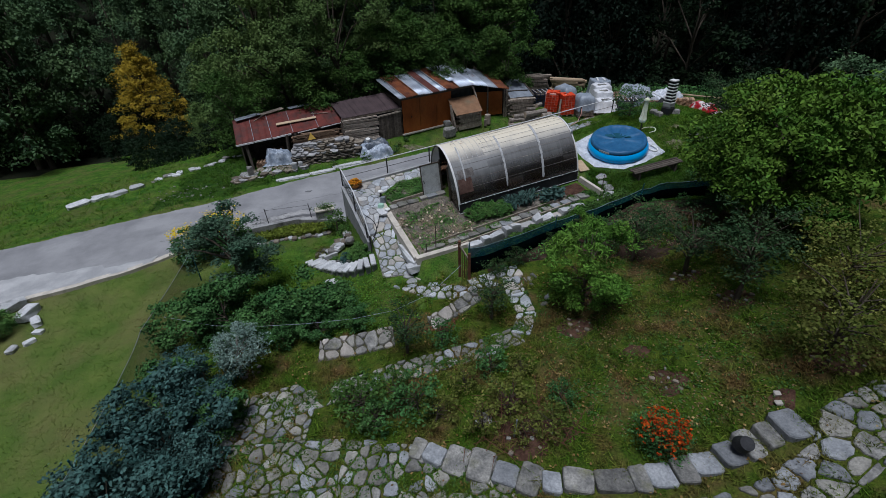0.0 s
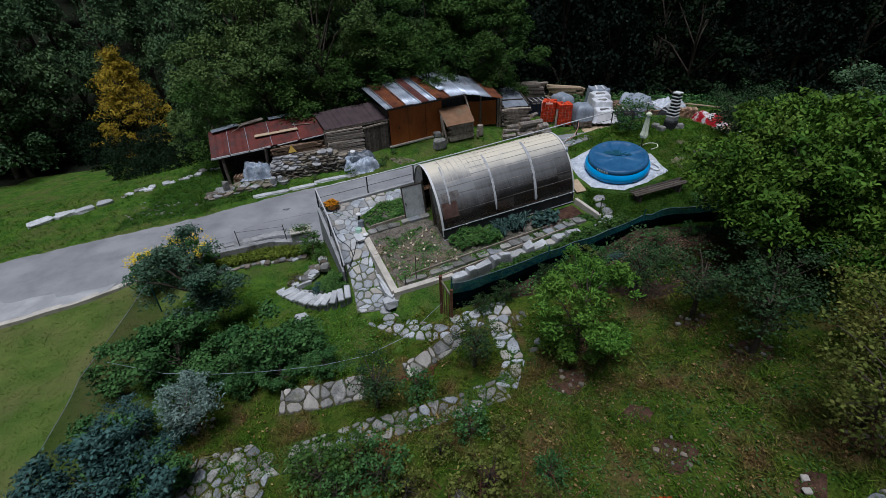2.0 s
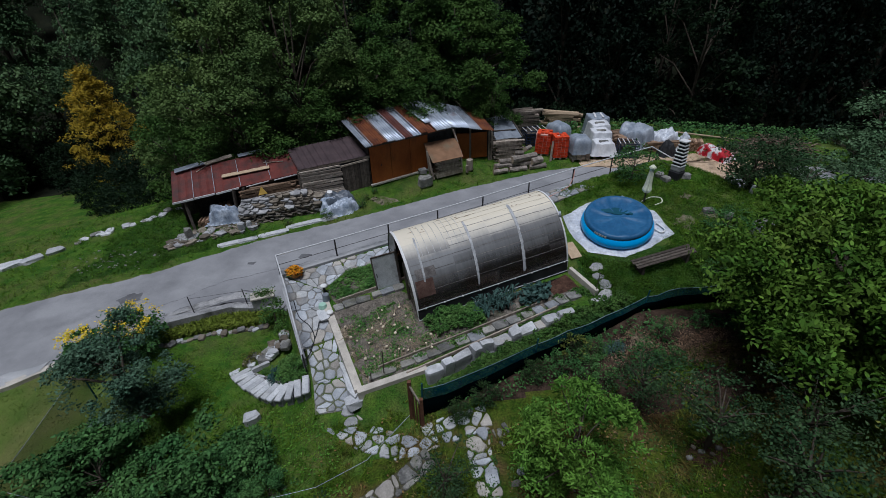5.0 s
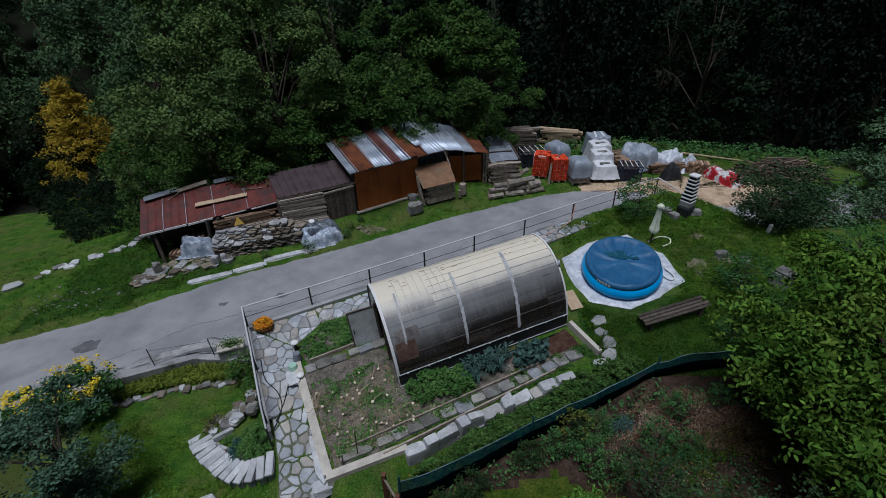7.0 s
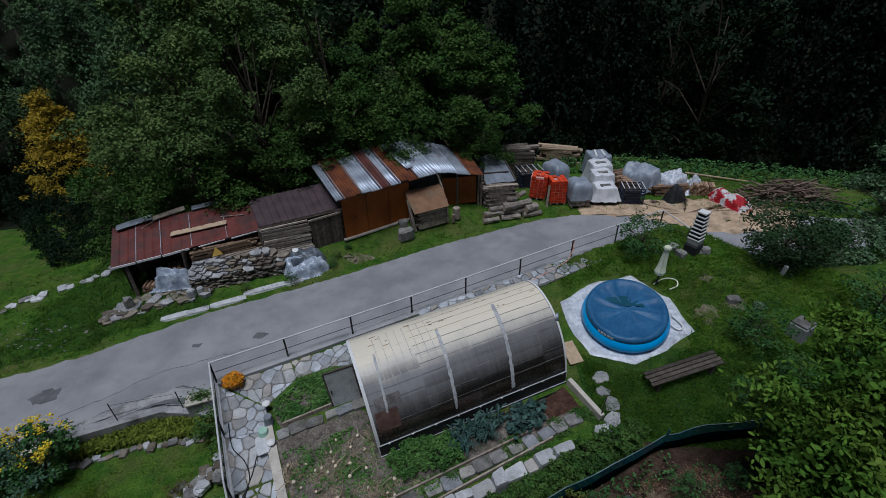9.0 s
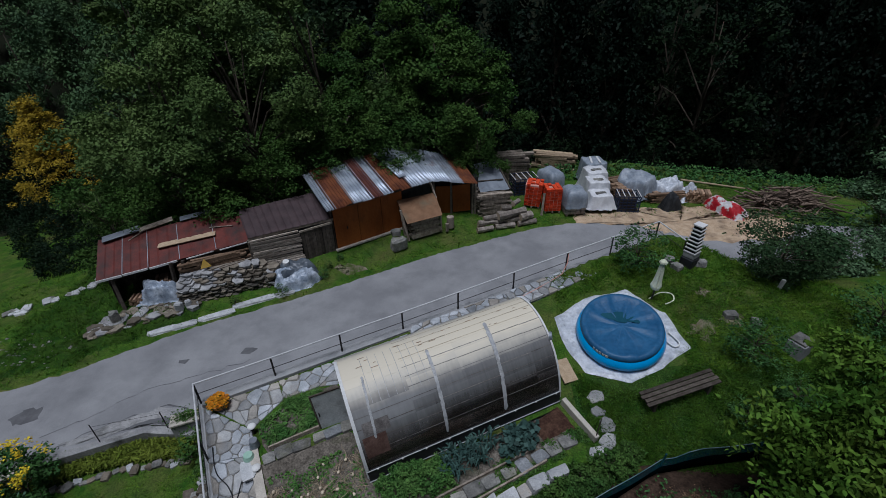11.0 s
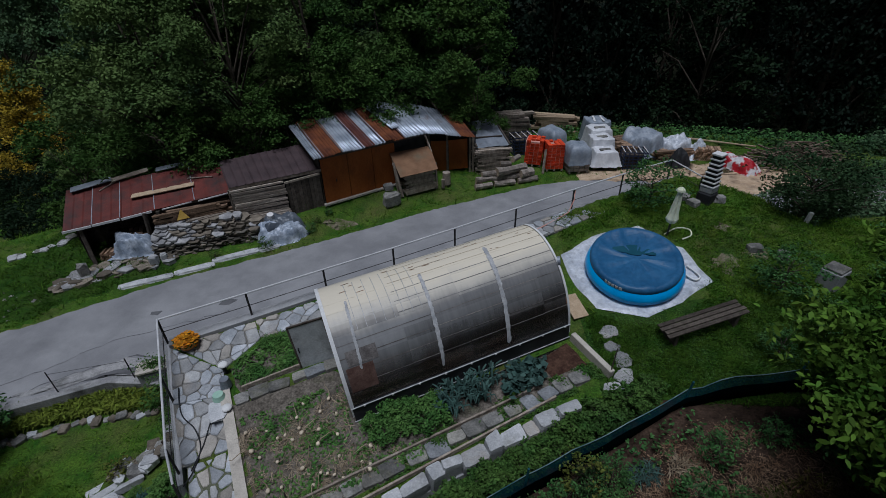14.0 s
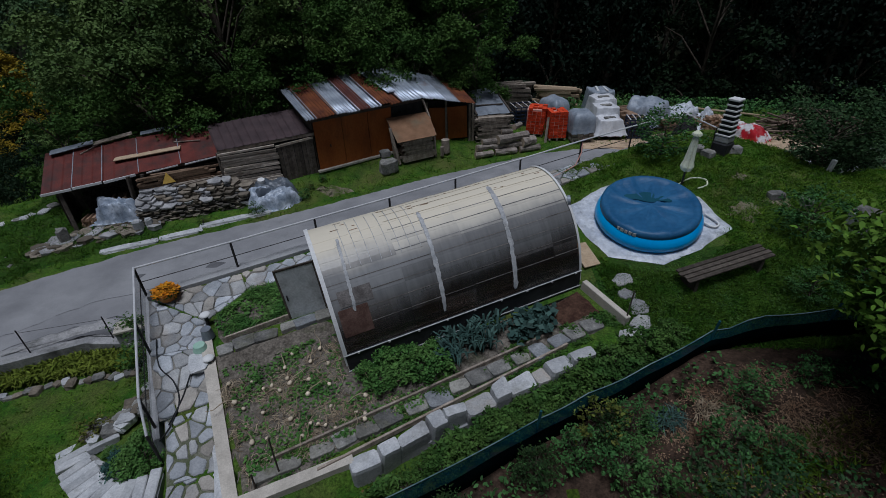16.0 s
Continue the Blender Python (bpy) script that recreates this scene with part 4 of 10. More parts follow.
def build_pool_sheet():
    """The crumpled groundsheet beneath the pool."""
    out = [(7.6, 24.45), (6.75, 23.95), (7.05, 22.3), (7.35, 21.55), (8.7, 21.05), (9.9, 21.5), (11.1, 22.2), (10.75, 23.7), (9.7, 24.95), (8.45, 24.7)]
    cx, cy = POOL_C
    v, f = [], []
    ring = []
    for i in range(len(out)):
        a, b = out[i], out[(i + 1) % len(out)]
        for j in range(8):
            px, py = lerp(a[0], b[0], j / 8), lerp(a[1], b[1], j / 8)
            out_by = 1 + 0.06 * noise.noise((px * 0.9, py * 0.9, 4)) + 0.012 * noise.noise((px * 4, py * 4, 5))
            ring.append((cx + (px - cx) * out_by, cy + (py - cy) * out_by))
    m, k = len(ring), 12
    for q in range(k + 1):
        s = lerp(0.5, 1.0, q / k)
        for i, (x, y) in enumerate(ring):
            px, py = lerp(cx, x, s), lerp(cy, y, s)
            wob = 0.035 * noise.noise((px * 3.2, py * 3.2, 1)) + 0.02 * noise.noise((px * 8, py * 8, 2))
            v.append((px, py, ground_z(px, py) + (0.06 if q < k else 0.02) + wob * (0.3 + 0.7 * s)))
    for q in range(k):
        for i in range(m):
            j = (i + 1) % m
            f.append((q * m + i, (q + 1) * m + i, (q + 1) * m + j, q * m + j))
    return single("groundsheet", mesh_of("groundsheet", v, f, M["plastic_sheet"], True), None, "crumpled pale plastic groundsheet spread beneath the pool", "sheet")


build_pool_sheet()


# ---- railing along the terrace ----
M["rail_net"] = make_mat("rail_netting", (0.12, 0.15, 0.16), (0.18, 0.21, 0.22), 3.0, 0.7, 0.0, 30.0, 0.2)
_t = M["rail_net"].node_tree
_x = _t.nodes.new("ShaderNodeMixShader")
_x.inputs[0].default_value = 0.68
_t.links.new(_t.nodes["Principled BSDF"].outputs[0], _x.inputs[1])
_t.links.new(_t.nodes.new("ShaderNodeBsdfTransparent").outputs[0], _x.inputs[2])
_t.links.new(_x.outputs[0], _t.nodes["Material Output"].inputs["Surface"])


def railing():
    rail = thing("railing", "painted steel pipe railing with a lower wire along the terrace", "railing")
    posts, tops = [], []
    for x, top in ((-5.19, 4.27), (-3.03, 4.4), (-0.91, 4.55), (1.19, 4.7), (3.24, 4.87), (5.46, 5.07), (7.74, 5.28), (9.85, 5.44), (12.14, 5.57)):
        y = lerp(N0[1], N1[1], (x - N0[0]) / (N1[0] - N0[0]))
        posts.append(Vector((x, y, edge_top(x, y))))
        tops.append(Vector((x, y, top)))
    for p, t in zip(posts, tops):
        part("post", rod(p - Vector((0, 0, 0.05)), t, 0.032, n=8), M["iron"], rail, "dark iron post")
    for a, b in zip(tops, tops[1:]):
        part("top_rail", rod(a, b, 0.028, n=8), M["rail"], rail)
        part("wire", rod(a - Vector((0, 0, 0.45)), b - Vector((0, 0, 0.45)), 0.012, n=5), M["iron"], rail, "thin dark wire")
    e, low = (12.75, 27.0, 4.6), Vector((0, 0, 0.42))
    part("post", rod(e, (e[0], e[1], 5.42), 0.032), M["iron"], rail, "dark iron post")
    part("top_rail", rod(tops[-1], (e[0], e[1], 5.4), 0.026), M["rail"], rail)
    part("wire", rod(tops[-1] - low, Vector((e[0], e[1], 5.4)) - low, 0.012, n=5), M["iron"], rail)
    side = thing("railing", "painted steel railing that runs down beside the stone path", "railing")
    line = [posts[0], Vector((-4.35, 19.1, 3.05)), Vector((-3.62, 17.45, 2.45)), Vector((-3.4, 16.95, 1.9))]
    st = [p + Vector((0, 0, 0.87)) for p in line]
    for p, t in list(zip(line, st))[1:]:
        part("post", rod(p - Vector((0, 0, 0.3)), t, 0.03, n=8), M["iron"], side, "dark iron post")
    for (p, q), (g0, g1) in zip(zip(st, st[1:]), zip(line, line[1:])):
        part("netting", ([p, q, g1 + Vector((0, 0, 0.05)), g0 + Vector((0, 0, 0.05))], [(0, 1, 2, 3)]), M["rail_net"], side, "fine grey netting under the rail")
    for p, q in zip(st, st[1:]):
        part("top_rail", rod(p, q, 0.028, n=8), M["rail"], side)
        part("wire", rod(p - Vector((0, 0, 0.45)), q - Vector((0, 0, 0.45)), 0.012, n=5), M["iron"], side, "thin dark wire")


railing()


# ---- sheds beyond the lane ----
M["sign_yellow"] = make_mat("faded_yellow", (0.42, 0.27, 0.05), (0.52, 0.34, 0.08), 4.0, 0.6, 0.1, 30.0, 0.2)
def quad_point(c, u, v):
    a = Vector(c[0]).lerp(Vector(c[1]), u)
    b = Vector(c[3]).lerp(Vector(c[2]), u)
    return a.lerp(b, v)


def ribbed(c, u0, u1, v0, v1, waves, amp, lift=0.0, nv=4, kind="wave", warp=0.0, seed=0):
    """A roofing sheet over part of the four-cornered plane c (eave left, eave right, back right, back left)."""
    nrm = (Vector(c[1]) - Vector(c[0])).cross(Vector(c[3]) - Vector(c[0])).normalized()
    verts, faces = [], []
    nu = waves * 4 if kind == "wave" else waves * 5
    r = rng(seed)
    wob = [r.uniform(-1, 1) for _ in range(4)]
    for side in (0, 1):
        for j in range(nv + 1):
            for i in range(nu + 1):
                u, v = lerp(u0, u1, i / nu), lerp(v0, v1, j / nv)
                if kind == "wave":
                    h = amp * math.cos(6.2832 * waves * i / nu)
                else:
                    h = amp if i % 5 == 0 else 0.0
                h += warp * (math.sin(3 * u * 6 + wob[0] * 3) * 0.5 + wob[1] * (v - 0.5) + wob[2] * (1 if i in (0, nu) and j == 0 else 0))
                verts.append(quad_point(c, u, v) + nrm * (h + lift - 0.012 * side))
    k = (nu + 1) * (nv + 1)
    for j in range(nv):
        for i in range(nu):
            a = j * (nu + 1) + i
            faces.append((a, a + 1, a + nu + 2, a + nu + 1))
            faces.append((k + a, k + a + nu + 1, k + a + nu + 2, k + a + 1))
    for i in range(nu):
        faces.append((i, k + i, k + i + 1, i + 1))
    return verts, faces


def wall_boards(parent, a, b, z0, z1, n, mat, name="board", gap=0.012, thick=0.03, seed=0, ragged=0.04, z1b=None):
    """Upright boards from a to b (plan), each a part."""
    r = rng(seed)
    a, b = Vector((*a, 0)), Vector((*b, 0))
    d = (b - a) / n
    ang = math.atan2(d.y, d.x)
    for i in range(n):
        p = a + d * (i + 0.5)
        zt = lerp(z1, z1b if z1b is not None else z1, (i + 0.5) / n) + r.uniform(-ragged, ragged)
        part(name, box(d.length - gap, thick, zt - z0, Matrix.Translation((p.x, p.y, z0)) @ Matrix.Rotation(ang + r.uniform(-0.02, 0.02), 4, "Z") @ Matrix.Rotation(r.uniform(-0.012, 0.012), 4, "Y")), mat, parent)


M["log_bark"] = make_mat("flaking_log_bark", (0.17, 0.145, 0.12), (0.33, 0.29, 0.25), 4.0, 0.9, 0.8, 22.0, 0.4, c3=(0.09, 0.075, 0.06), c3_scale=2.5, c3_cover=0.35, per_object=0.35)


def log_mesh(length, radius, seed):
    """One cut log lying along x, with pale cut ends."""
    r = rng(seed)
    n = 9
    verts, faces, slots = [], [], []
    for k, x in enumerate((-0.5, -0.15, 0.2, 0.5)):
        for i in range(n):
            a = 6.2832 * i / n
            q = radius * r.uniform(0.86, 1.1)
            verts.append((x * length, math.cos(a) * q, radius + math.sin(a) * q))
    for k in range(3):
        for i in range(n):
            j = (i + 1) % n
            faces.append((k * n + i, k * n + j, (k + 1) * n + j, (k + 1) * n + i))
            slots.append(0)
    faces += [tuple(range(n - 1, -1, -1)), tuple(3 * n + i for i in range(n))]
    slots += [1, 1]
    me = mesh_of("log", verts, faces, M["log_bark"])
    me.materials.append(M["log_end"])
    me.polygons.foreach_set("material_index", slots)
    return me


def billets(origin, ang, length, height, depth, size, mat, seed, lean=0.25, end_mat=None):
    """Split firewood stacked with its ends to the front, as one mesh."""
    r = rng(seed)
    shapes = []
    z = 0.0
    while z < height:
        h = size * r.uniform(0.7, 1.15)
        x = -length / 2 + r.uniform(0, size * 0.5)
        taper = 1 if z < height * 0.6 else 1 - lean * (z - height * 0.6) / (height * 0.4 + 1e-6)
        x *= taper
        while x < length / 2 * taper:
            w = size * r.uniform(0.7, 1.6)
            y0 = r.uniform(-0.06, 0.06)
            pts = [(x, z), (x + w * 0.93, z + r.uniform(-0.01, 0.02)), (x + w * r.uniform(0.75, 0.93), z + h * 0.93), (x + w * r.uniform(0.05, 0.3), z + h * r.uniform(0.75, 0.95))]
            v = [(px, y0, pz) for px, pz in pts] + [(px, y0 + depth, pz) for px, pz in pts]
            shapes.append((v, [(3, 2, 1, 0), (0, 1, 5, 4), (1, 2, 6, 5), (2, 3, 7, 6), (3, 0, 4, 7), (4, 5, 6, 7)]))
            x += w
        z += h * 0.92
    v, f = join_meshes(shapes)
    m = Matrix.Translation(origin) @ Matrix.Rotation(ang, 4, "Z")
    return [m @ Vector(p) for p in v], f


def lengths(origin, ang, length, height, depth, thick, seed, jut=0.15):
    """Planks and poles stacked lengthwise, as one mesh."""
    r = rng(seed)
    bm = bmesh.new()
    z = 0.0
    while z < height:
        h = thick * r.uniform(0.6, 1.3)
        y = 0.0
        while y < depth:
            w = thick * r.uniform(1.2, 3.0)
            ln = length * r.uniform(0.75, 1.05)
            box(ln, w * 0.9, h * 0.9, Matrix.Translation((r.uniform(-jut, jut), y + w / 2, z)) @ Matrix.Rotation(r.uniform(-0.04, 0.04), 4, "Z") @ Matrix.Rotation(r.uniform(-0.025, 0.025), 4, "Y"), bm=bm)
            y += w
        z += h
    bm.transform(Matrix.Translation(origin) @ Matrix.Rotation(ang, 4, "Z"))
    return bm


def drape(cx, cy, z0, sx, sy, h, ang, seed, skirt=0.12, sag=0.15, nx=40, ny=34, shape=0.45, crumple=0.11):
    """A cloth or foil thrown over a heap: creased, lumpy, with an uneven hem."""
    verts, faces = [], []
    for j in range(ny + 1):
        for i in range(nx + 1):
            u, v = 2 * i / nx - 1, 2 * j / ny - 1
            q = (abs(u) ** 4 + abs(v) ** 4) ** 0.25
            n1 = noise.noise((u * 1.5 + seed, v * 1.5, seed * 0.7))
            n2 = noise.noise((u * 4 + seed, v * 4, 5 + seed))
            crease = abs(noise.noise((u * 2.6 + n1, v * 2.6 + seed, 9))) + 0.5 * abs(noise.noise((u * 6 + n2, v * 6, seed))) + 0.25 * abs(noise.noise((u * 13, v * 13, seed + 3)))
            hem = 0.92 + 0.16 * noise.noise((3 * math.atan2(v, u), seed, 2))
            top = h * (1 - clamp((q - shape) / (hem - shape)) ** 1.5)
            fold = 0.05 * math.sin(11 * math.atan2(v, u) + seed + 3 * n1) * clamp((q - 0.5) * 2)
            x = u * sx / 2 * (1 + 0.08 * n1 + fold)
            y = v * sy / 2 * (1 + 0.08 * n2 + fold)
            verts.append((x, y, max(0.0, top * (1 + (sag + 0.25) * n1) + h * crumple * (0.45 - crease) * clamp(top / h * 2))))
    for j in range(ny):
        for i in range(nx):
            a = j * (nx + 1) + i
            faces.append((a, a + 1, a + nx + 2, a + nx + 1))
    m = Matrix.Translation((cx, cy, z0)) @ Matrix.Rotation(ang, 4, "Z")
    return [m @ Vector(p) for p in verts], faces


SQUARE = ((0.0, 1.12), (0.12, 1.06), (0.3, 1.01), (0.5, 0.96), (0.7, 0.92), (0.88, 0.88), (0.97, 0.86), (1.0, 0.84), (1.01, 0.6), (1.01, 0.35), (1.01, 0.02))
ROUND = ((0.0, 1.05), (0.12, 1.02), (0.35, 1.0), (0.55, 0.98), (0.7, 0.95), (0.82, 0.88), (0.9, 0.78), (0.96, 0.62), (0.99, 0.42), (1.0, 0.2), (1.0, 0.02))


def hood(cx, cy, z0, w, d, h, ang, seed, rings=SQUARE, flare=0.0):
    """A foil hood drawn over a square load: soft corners, pleated and flared at the hem."""
    verts, faces = [], []
    n = 72
    for k, (f, s) in enumerate(rings):
        for i in range(n):
            a = 6.2832 * i / n
            c, t = math.cos(a), math.sin(a)
            q = (abs(c) ** 12 + abs(t) ** 12) ** (-1 / 12)
            low = (1 - f) ** 2
            pleat = 0.05 * noise.noise((c * 5 + seed, t * 5, f * 2)) + (0.025 + 0.05 * low) * noise.noise((c * 13, t * 13 + seed, f * 3)) + flare * low * (0.6 + noise.noise((c * 3, t * 3, seed)))
            x, y = c * q * w / 2 * (s + pleat), t * q * d / 2 * (s + pleat)
            dent = 0.06 * noise.noise((x * 2 + seed, y * 2, f * 2)) + 0.03 * abs(noise.noise((x * 5, y * 5 + seed, 3)))
            z = h * f + dent * (0.4 + f) + (0.09 * noise.noise((a * 2, seed, 1)) if k == 0 else 0)
            verts.append((x, y, max(z, -0.05)))
    for k in range(len(rings) - 1):
        for i in range(n):
            j = (i + 1) % n
            faces.append((k * n + i, k * n + j, (k + 1) * n + j, (k + 1) * n + i))
    m = Matrix.Translation((cx, cy, z0)) @ Matrix.Rotation(ang, 4, "Z")
    return [m @ Vector(p) for p in verts], faces


STONES = [mesh_of("stone", *(lambda b: ([v.co[:] for v in b.verts], [[v.index for v in f.verts] for f in b.faces]))(stone(300 + k, 1, 1, 1)), M["fieldstone"]) for k in range(6)]
WHITE_STONES = [mesh_of("stone", [v.co[:] for v in s.vertices], [list(p.vertices) for p in s.polygons], M["white_stone"]) for s in STONES]


M["drystone"] = make_mat("brown_fieldstone", (0.13, 0.11, 0.085), (0.22, 0.19, 0.15), 3.0, 0.9, 0.5, 22.0, 0.3, c3=(0.07, 0.06, 0.045), c3_scale=1.6, c3_cover=0.35, per_object=0.4)
BROWN_STONES = [mesh_of("stone", [v.co[:] for v in s.vertices], [list(p.vertices) for p in s.polygons], M["drystone"]) for s in STONES]


def lay_stone(parent, k, x, y, z, sx, sy, sz, turn=0.0, white=False, name="stone"):
    ob = new(name, (BROWN_STONES if white == "brown" else WHITE_STONES if white else STONES)[k % 6])
    ob.parent = parent
    ob.matrix_basis = Matrix.Translation((x, y, z)) @ Matrix.Rotation(turn, 4, "Z") @ Matrix.Diagonal((sx, sy, sz, 1))
    return ob


SA = math.atan2(2.7, 6.2)


def build_woodshed():
    s = thing("woodshed", "low open woodshed with a dull red sheet roof and leaning posts", "shed")
    c = [(-13.45, 28.2, 3.0), (-7.0, 30.85, 3.5), (-8.05, 33.0, 4.25), (-14.3, 30.35, 3.95)]
    cuts = [0.0, 0.16, 0.32, 0.52, 0.76, 1.0]
    for k in range(5):
        part("roof_sheet", mesh_of("roof_sheet", *ribbed(c, cuts[k] + 0.003, cuts[k + 1] + 0.01, 0, 1, 3, 0.018, 0.012 * (k % 2), 3, "seam", 0.012, k)), M["red_sheet"], s, "dull red seamed sheet")
        if k:
            a, b = quad_point(c, cuts[k], 0.0), quad_point(c, cuts[k], 0.95)
            part("seam", beam(a + Vector((0, 0, 0.035)), b + Vector((0, 0, 0.035)), 0.028, 0.02), M["old_zinc"], s, "pale seam strip")
    for u0, u1 in ((0.0, 0.155), (0.162, 0.315), (0.325, 0.5), (0.56, 0.74), (0.78, 1.0)):
        a, b = quad_point(c, u0, -0.01), quad_point(c, u1, -0.012 + 0.02 * u0)
        part("eave_trim", beam(a - Vector((0, 0, 0.02 + 0.03 * (u0 > 0.3))), b - Vector((0, 0, 0.03)), 0.05, 0.1 - 0.05 * (u0 > 0.5)), M["white_trim"], s, "chipped white eave board")
    part("eave_beam", beam(quad_point(c, 0.0, 0.06) - Vector((0, 0, 0.13)), quad_point(c, 1, 0.06) - Vector((0, 0, 0.13)), 0.12, 0.14), M["dark_wood"], s)
    for k, (a, b) in enumerate((((-12.75, 28.25, 1.15), (-13.0, 28.6, 3.05)), ((-10.0, 29.4, 1.2), (-10.0, 29.6, 3.2)), ((-10.6, 29.2, 1.2), (-10.5, 29.4, 3.2)), ((-7.25, 30.75, 1.4), (-7.15, 30.9, 3.45)))):
        part("post", beam(a, b, 0.16, 0.16, bevel=0.02), M["dark_wood"], s, "rough dark timber post")
    wall_boards(s, (-14.1, 30.2), (-7.95, 32.9), 1.2, 3.75, 26, M["dark_wood"], "back_board", seed=4, z1b=4.1)
    wall_boards(s, (-13.3, 28.7), (-14.1, 30.2), 1.2, 2.6, 6, M["dark_wood"], "side_board", seed=5, ragged=0.3)
    # things lying on the roof belong to the roof's weights
    return s, c


woodshed, WC = build_woodshed()


def roof_plank(c, u0, v0, u1, v1, w, mat, label, name="plank"):
    a, b = quad_point(c, u0, v0), quad_point(c, u1, v1)
    up = Vector((0, 0, 0.06))
    return single(name, beam(a + up, b + up, w, 0.04, bevel=0.006), mat, label, "plank")


roof_plank(WC, 0.39, 0.46, 0.775, 0.43, 0.46, M["fresh_wood"], "pale wide plank lying on the red shed roof")
roof_plank(WC, 0.03, 0.96, 0.27, 1.06, 0.62, M["old_zinc"], "grey metal offcut on the edge of the red shed roof", "metal_offcut")
roof_plank(WC, 0.27, 1.0, 0.5, 1.12, 0.5, M["old_wood"], "weathered board lying along the red shed roof")
roof_plank(WC, 0.55, 1.06, 0.8, 1.1, 0.5, M["old_zinc"], "mossy grey sheet on the edge of the red shed roof", "metal_offcut")
roof_plank(WC, 0.2, 0.78, 0.31, 0.98, 0.05, M["old_wood"], "thin stick lying on the red shed roof", "stick")
roof_plank(WC, 0.74, 0.62, 0.9, 0.52, 0.05, M["old_wood"], "thin stick lying on the red shed roof", "stick")

single("firewood_stack", billets((-8.6, 30.55, 1.35), SA, 3.4, 1.35, 0.9, 0.15, M["old_wood"], 31), M["brown_wood"], "split brown firewood stacked under the woodshed roof", "firewood", kind="stuff")
single("timber_stack", lengths((-8.5, 29.9, 2.3), SA + 0.03, 2.9, 0.75, 0.8, 0.09, 32, 0.4), M["brown_wood"], "loose brown planks and poles piled on the firewood", "timber", kind="stuff")
single("timber_stack", lengths((-7.7, 30.05, 2.15), SA + 0.12, 2.0, 0.5, 0.5, 0.07, 37, 0.5), M["old_wood"], "grey laths thrown across the timber pile", "timber", kind="stuff")
single("firewood_stack", billets((-12.0, 30.2, 1.2), SA, 2.4, 1.5, 0.7, 0.13, M["dark_wood"], 33), M["dark_wood"], "dark firewood at the back of the woodshed", "firewood", kind="stuff")
single("firewood_stack", billets((-11.2, 29.2, 1.2), SA, 0.8, 1.0, 0.7, 0.16, M["brown_wood"], 38), M["brown_wood"], "short stack of brown logs beside the middle post", "firewood", kind="stuff")
single("firewood_stack", billets((-11.9, 28.55, 1.22), SA - 0.3, 1.6, 0.42, 0.55, 0.14, M["brown_wood"], 41), M["brown_wood"], "low heap of brown billets under the foil", "firewood", kind="stuff")
single("warning_sign", mesh_of("warning_sign", [(-0.26, 0, 0), (0.26, 0, 0), (0, 0, 0.46), (-0.26, 0.012, 0), (0.26, 0.012, 0), (0, 0.012, 0.46)], [(0, 1, 2), (5, 4, 3), (0, 3, 4, 1), (1, 4, 5, 2), (2, 5, 3, 0)]), M["sign_yellow"],
       "small faded yellow triangular sign leaning on the timber", "sign", Matrix.Translation((-8.92, 29.5, 2.8)) @ Matrix.Rotation(SA + 0.1, 4, "Z") @ Matrix.Rotation(-0.35, 4, "X"))
M["foil"] = make_mat("grey_foil", (0.24, 0.29, 0.36), (0.5, 0.55, 0.62), 2.2, 0.3, 0.5, 9.0, 0.25, c3=(0.1, 0.12, 0.15), c3_scale=1.5, c3_cover=0.38, spec=0.5)
single("foil_cover", mesh_of("foil_cover", *drape(-11.15, 28.88, 1.5, 2.05, 1.05, 0.7, SA - 0.25, 3, shape=0.55, sag=0.4, crumple=0.4, nx=60, ny=40), M["foil"], True), None, "heap wrapped in crumpled translucent plastic foil in the woodshed", "bundle")


M["tarp_dark"] = make_mat("dark_tarp", (0.05, 0.062, 0.08), (0.12, 0.14, 0.165), 1.6, 0.4, 0.5, 7.0, 0.2, spec=0.4)


def slab_stone(seed):
    """A flat split stone: an irregular slab, thin, with broken edges; base at the origin, about one metre across."""
    r = rng(seed)
    n = 6
    ring = [(math.cos(6.2832 * (i + r.uniform(-0.35, 0.35)) / n) * r.uniform(0.4, 0.6), math.sin(6.2832 * (i + r.uniform(-0.35, 0.35)) / n) * r.uniform(0.4, 0.6)) for i in range(n)]
    v = [(x * s + r.uniform(-0.03, 0.03), y * s + r.uniform(-0.03, 0.03), z + r.uniform(-0.12, 0.12) * (z > 0)) for z, s in ((0, 0.97), (0.8, 1.02), (1, 0.97)) for x, y in ring]
    f = [(k * n + i, k * n + (i + 1) % n, (k + 1) * n + (i + 1) % n, (k + 1) * n + i) for k in range(2) for i in range(n)]
    return v, f + [tuple(range(2 * n, 3 * n)), tuple(range(n - 1, -1, -1))]


M["slate_dark"] = make_mat("dark_split_stone", (0.07, 0.064, 0.055), (0.13, 0.12, 0.1), 3.0, 0.85, 0.5, 22.0, 0.35, per_object=0.45)
M["slate_pale"] = make_mat("pale_split_stone", (0.21, 0.21, 0.215), (0.36, 0.355, 0.35), 3.0, 0.8, 0.4, 22.0, 0.25, c3=(0.15, 0.135, 0.11), c3_scale=2.0, c3_cover=0.3, per_object=0.3)
SLATES = {c: [mesh_of("stone", *slab_stone(320 + k), M[c]) for k in range(4)] for c in ("slate_dark", "slate_pale", "drystone")}


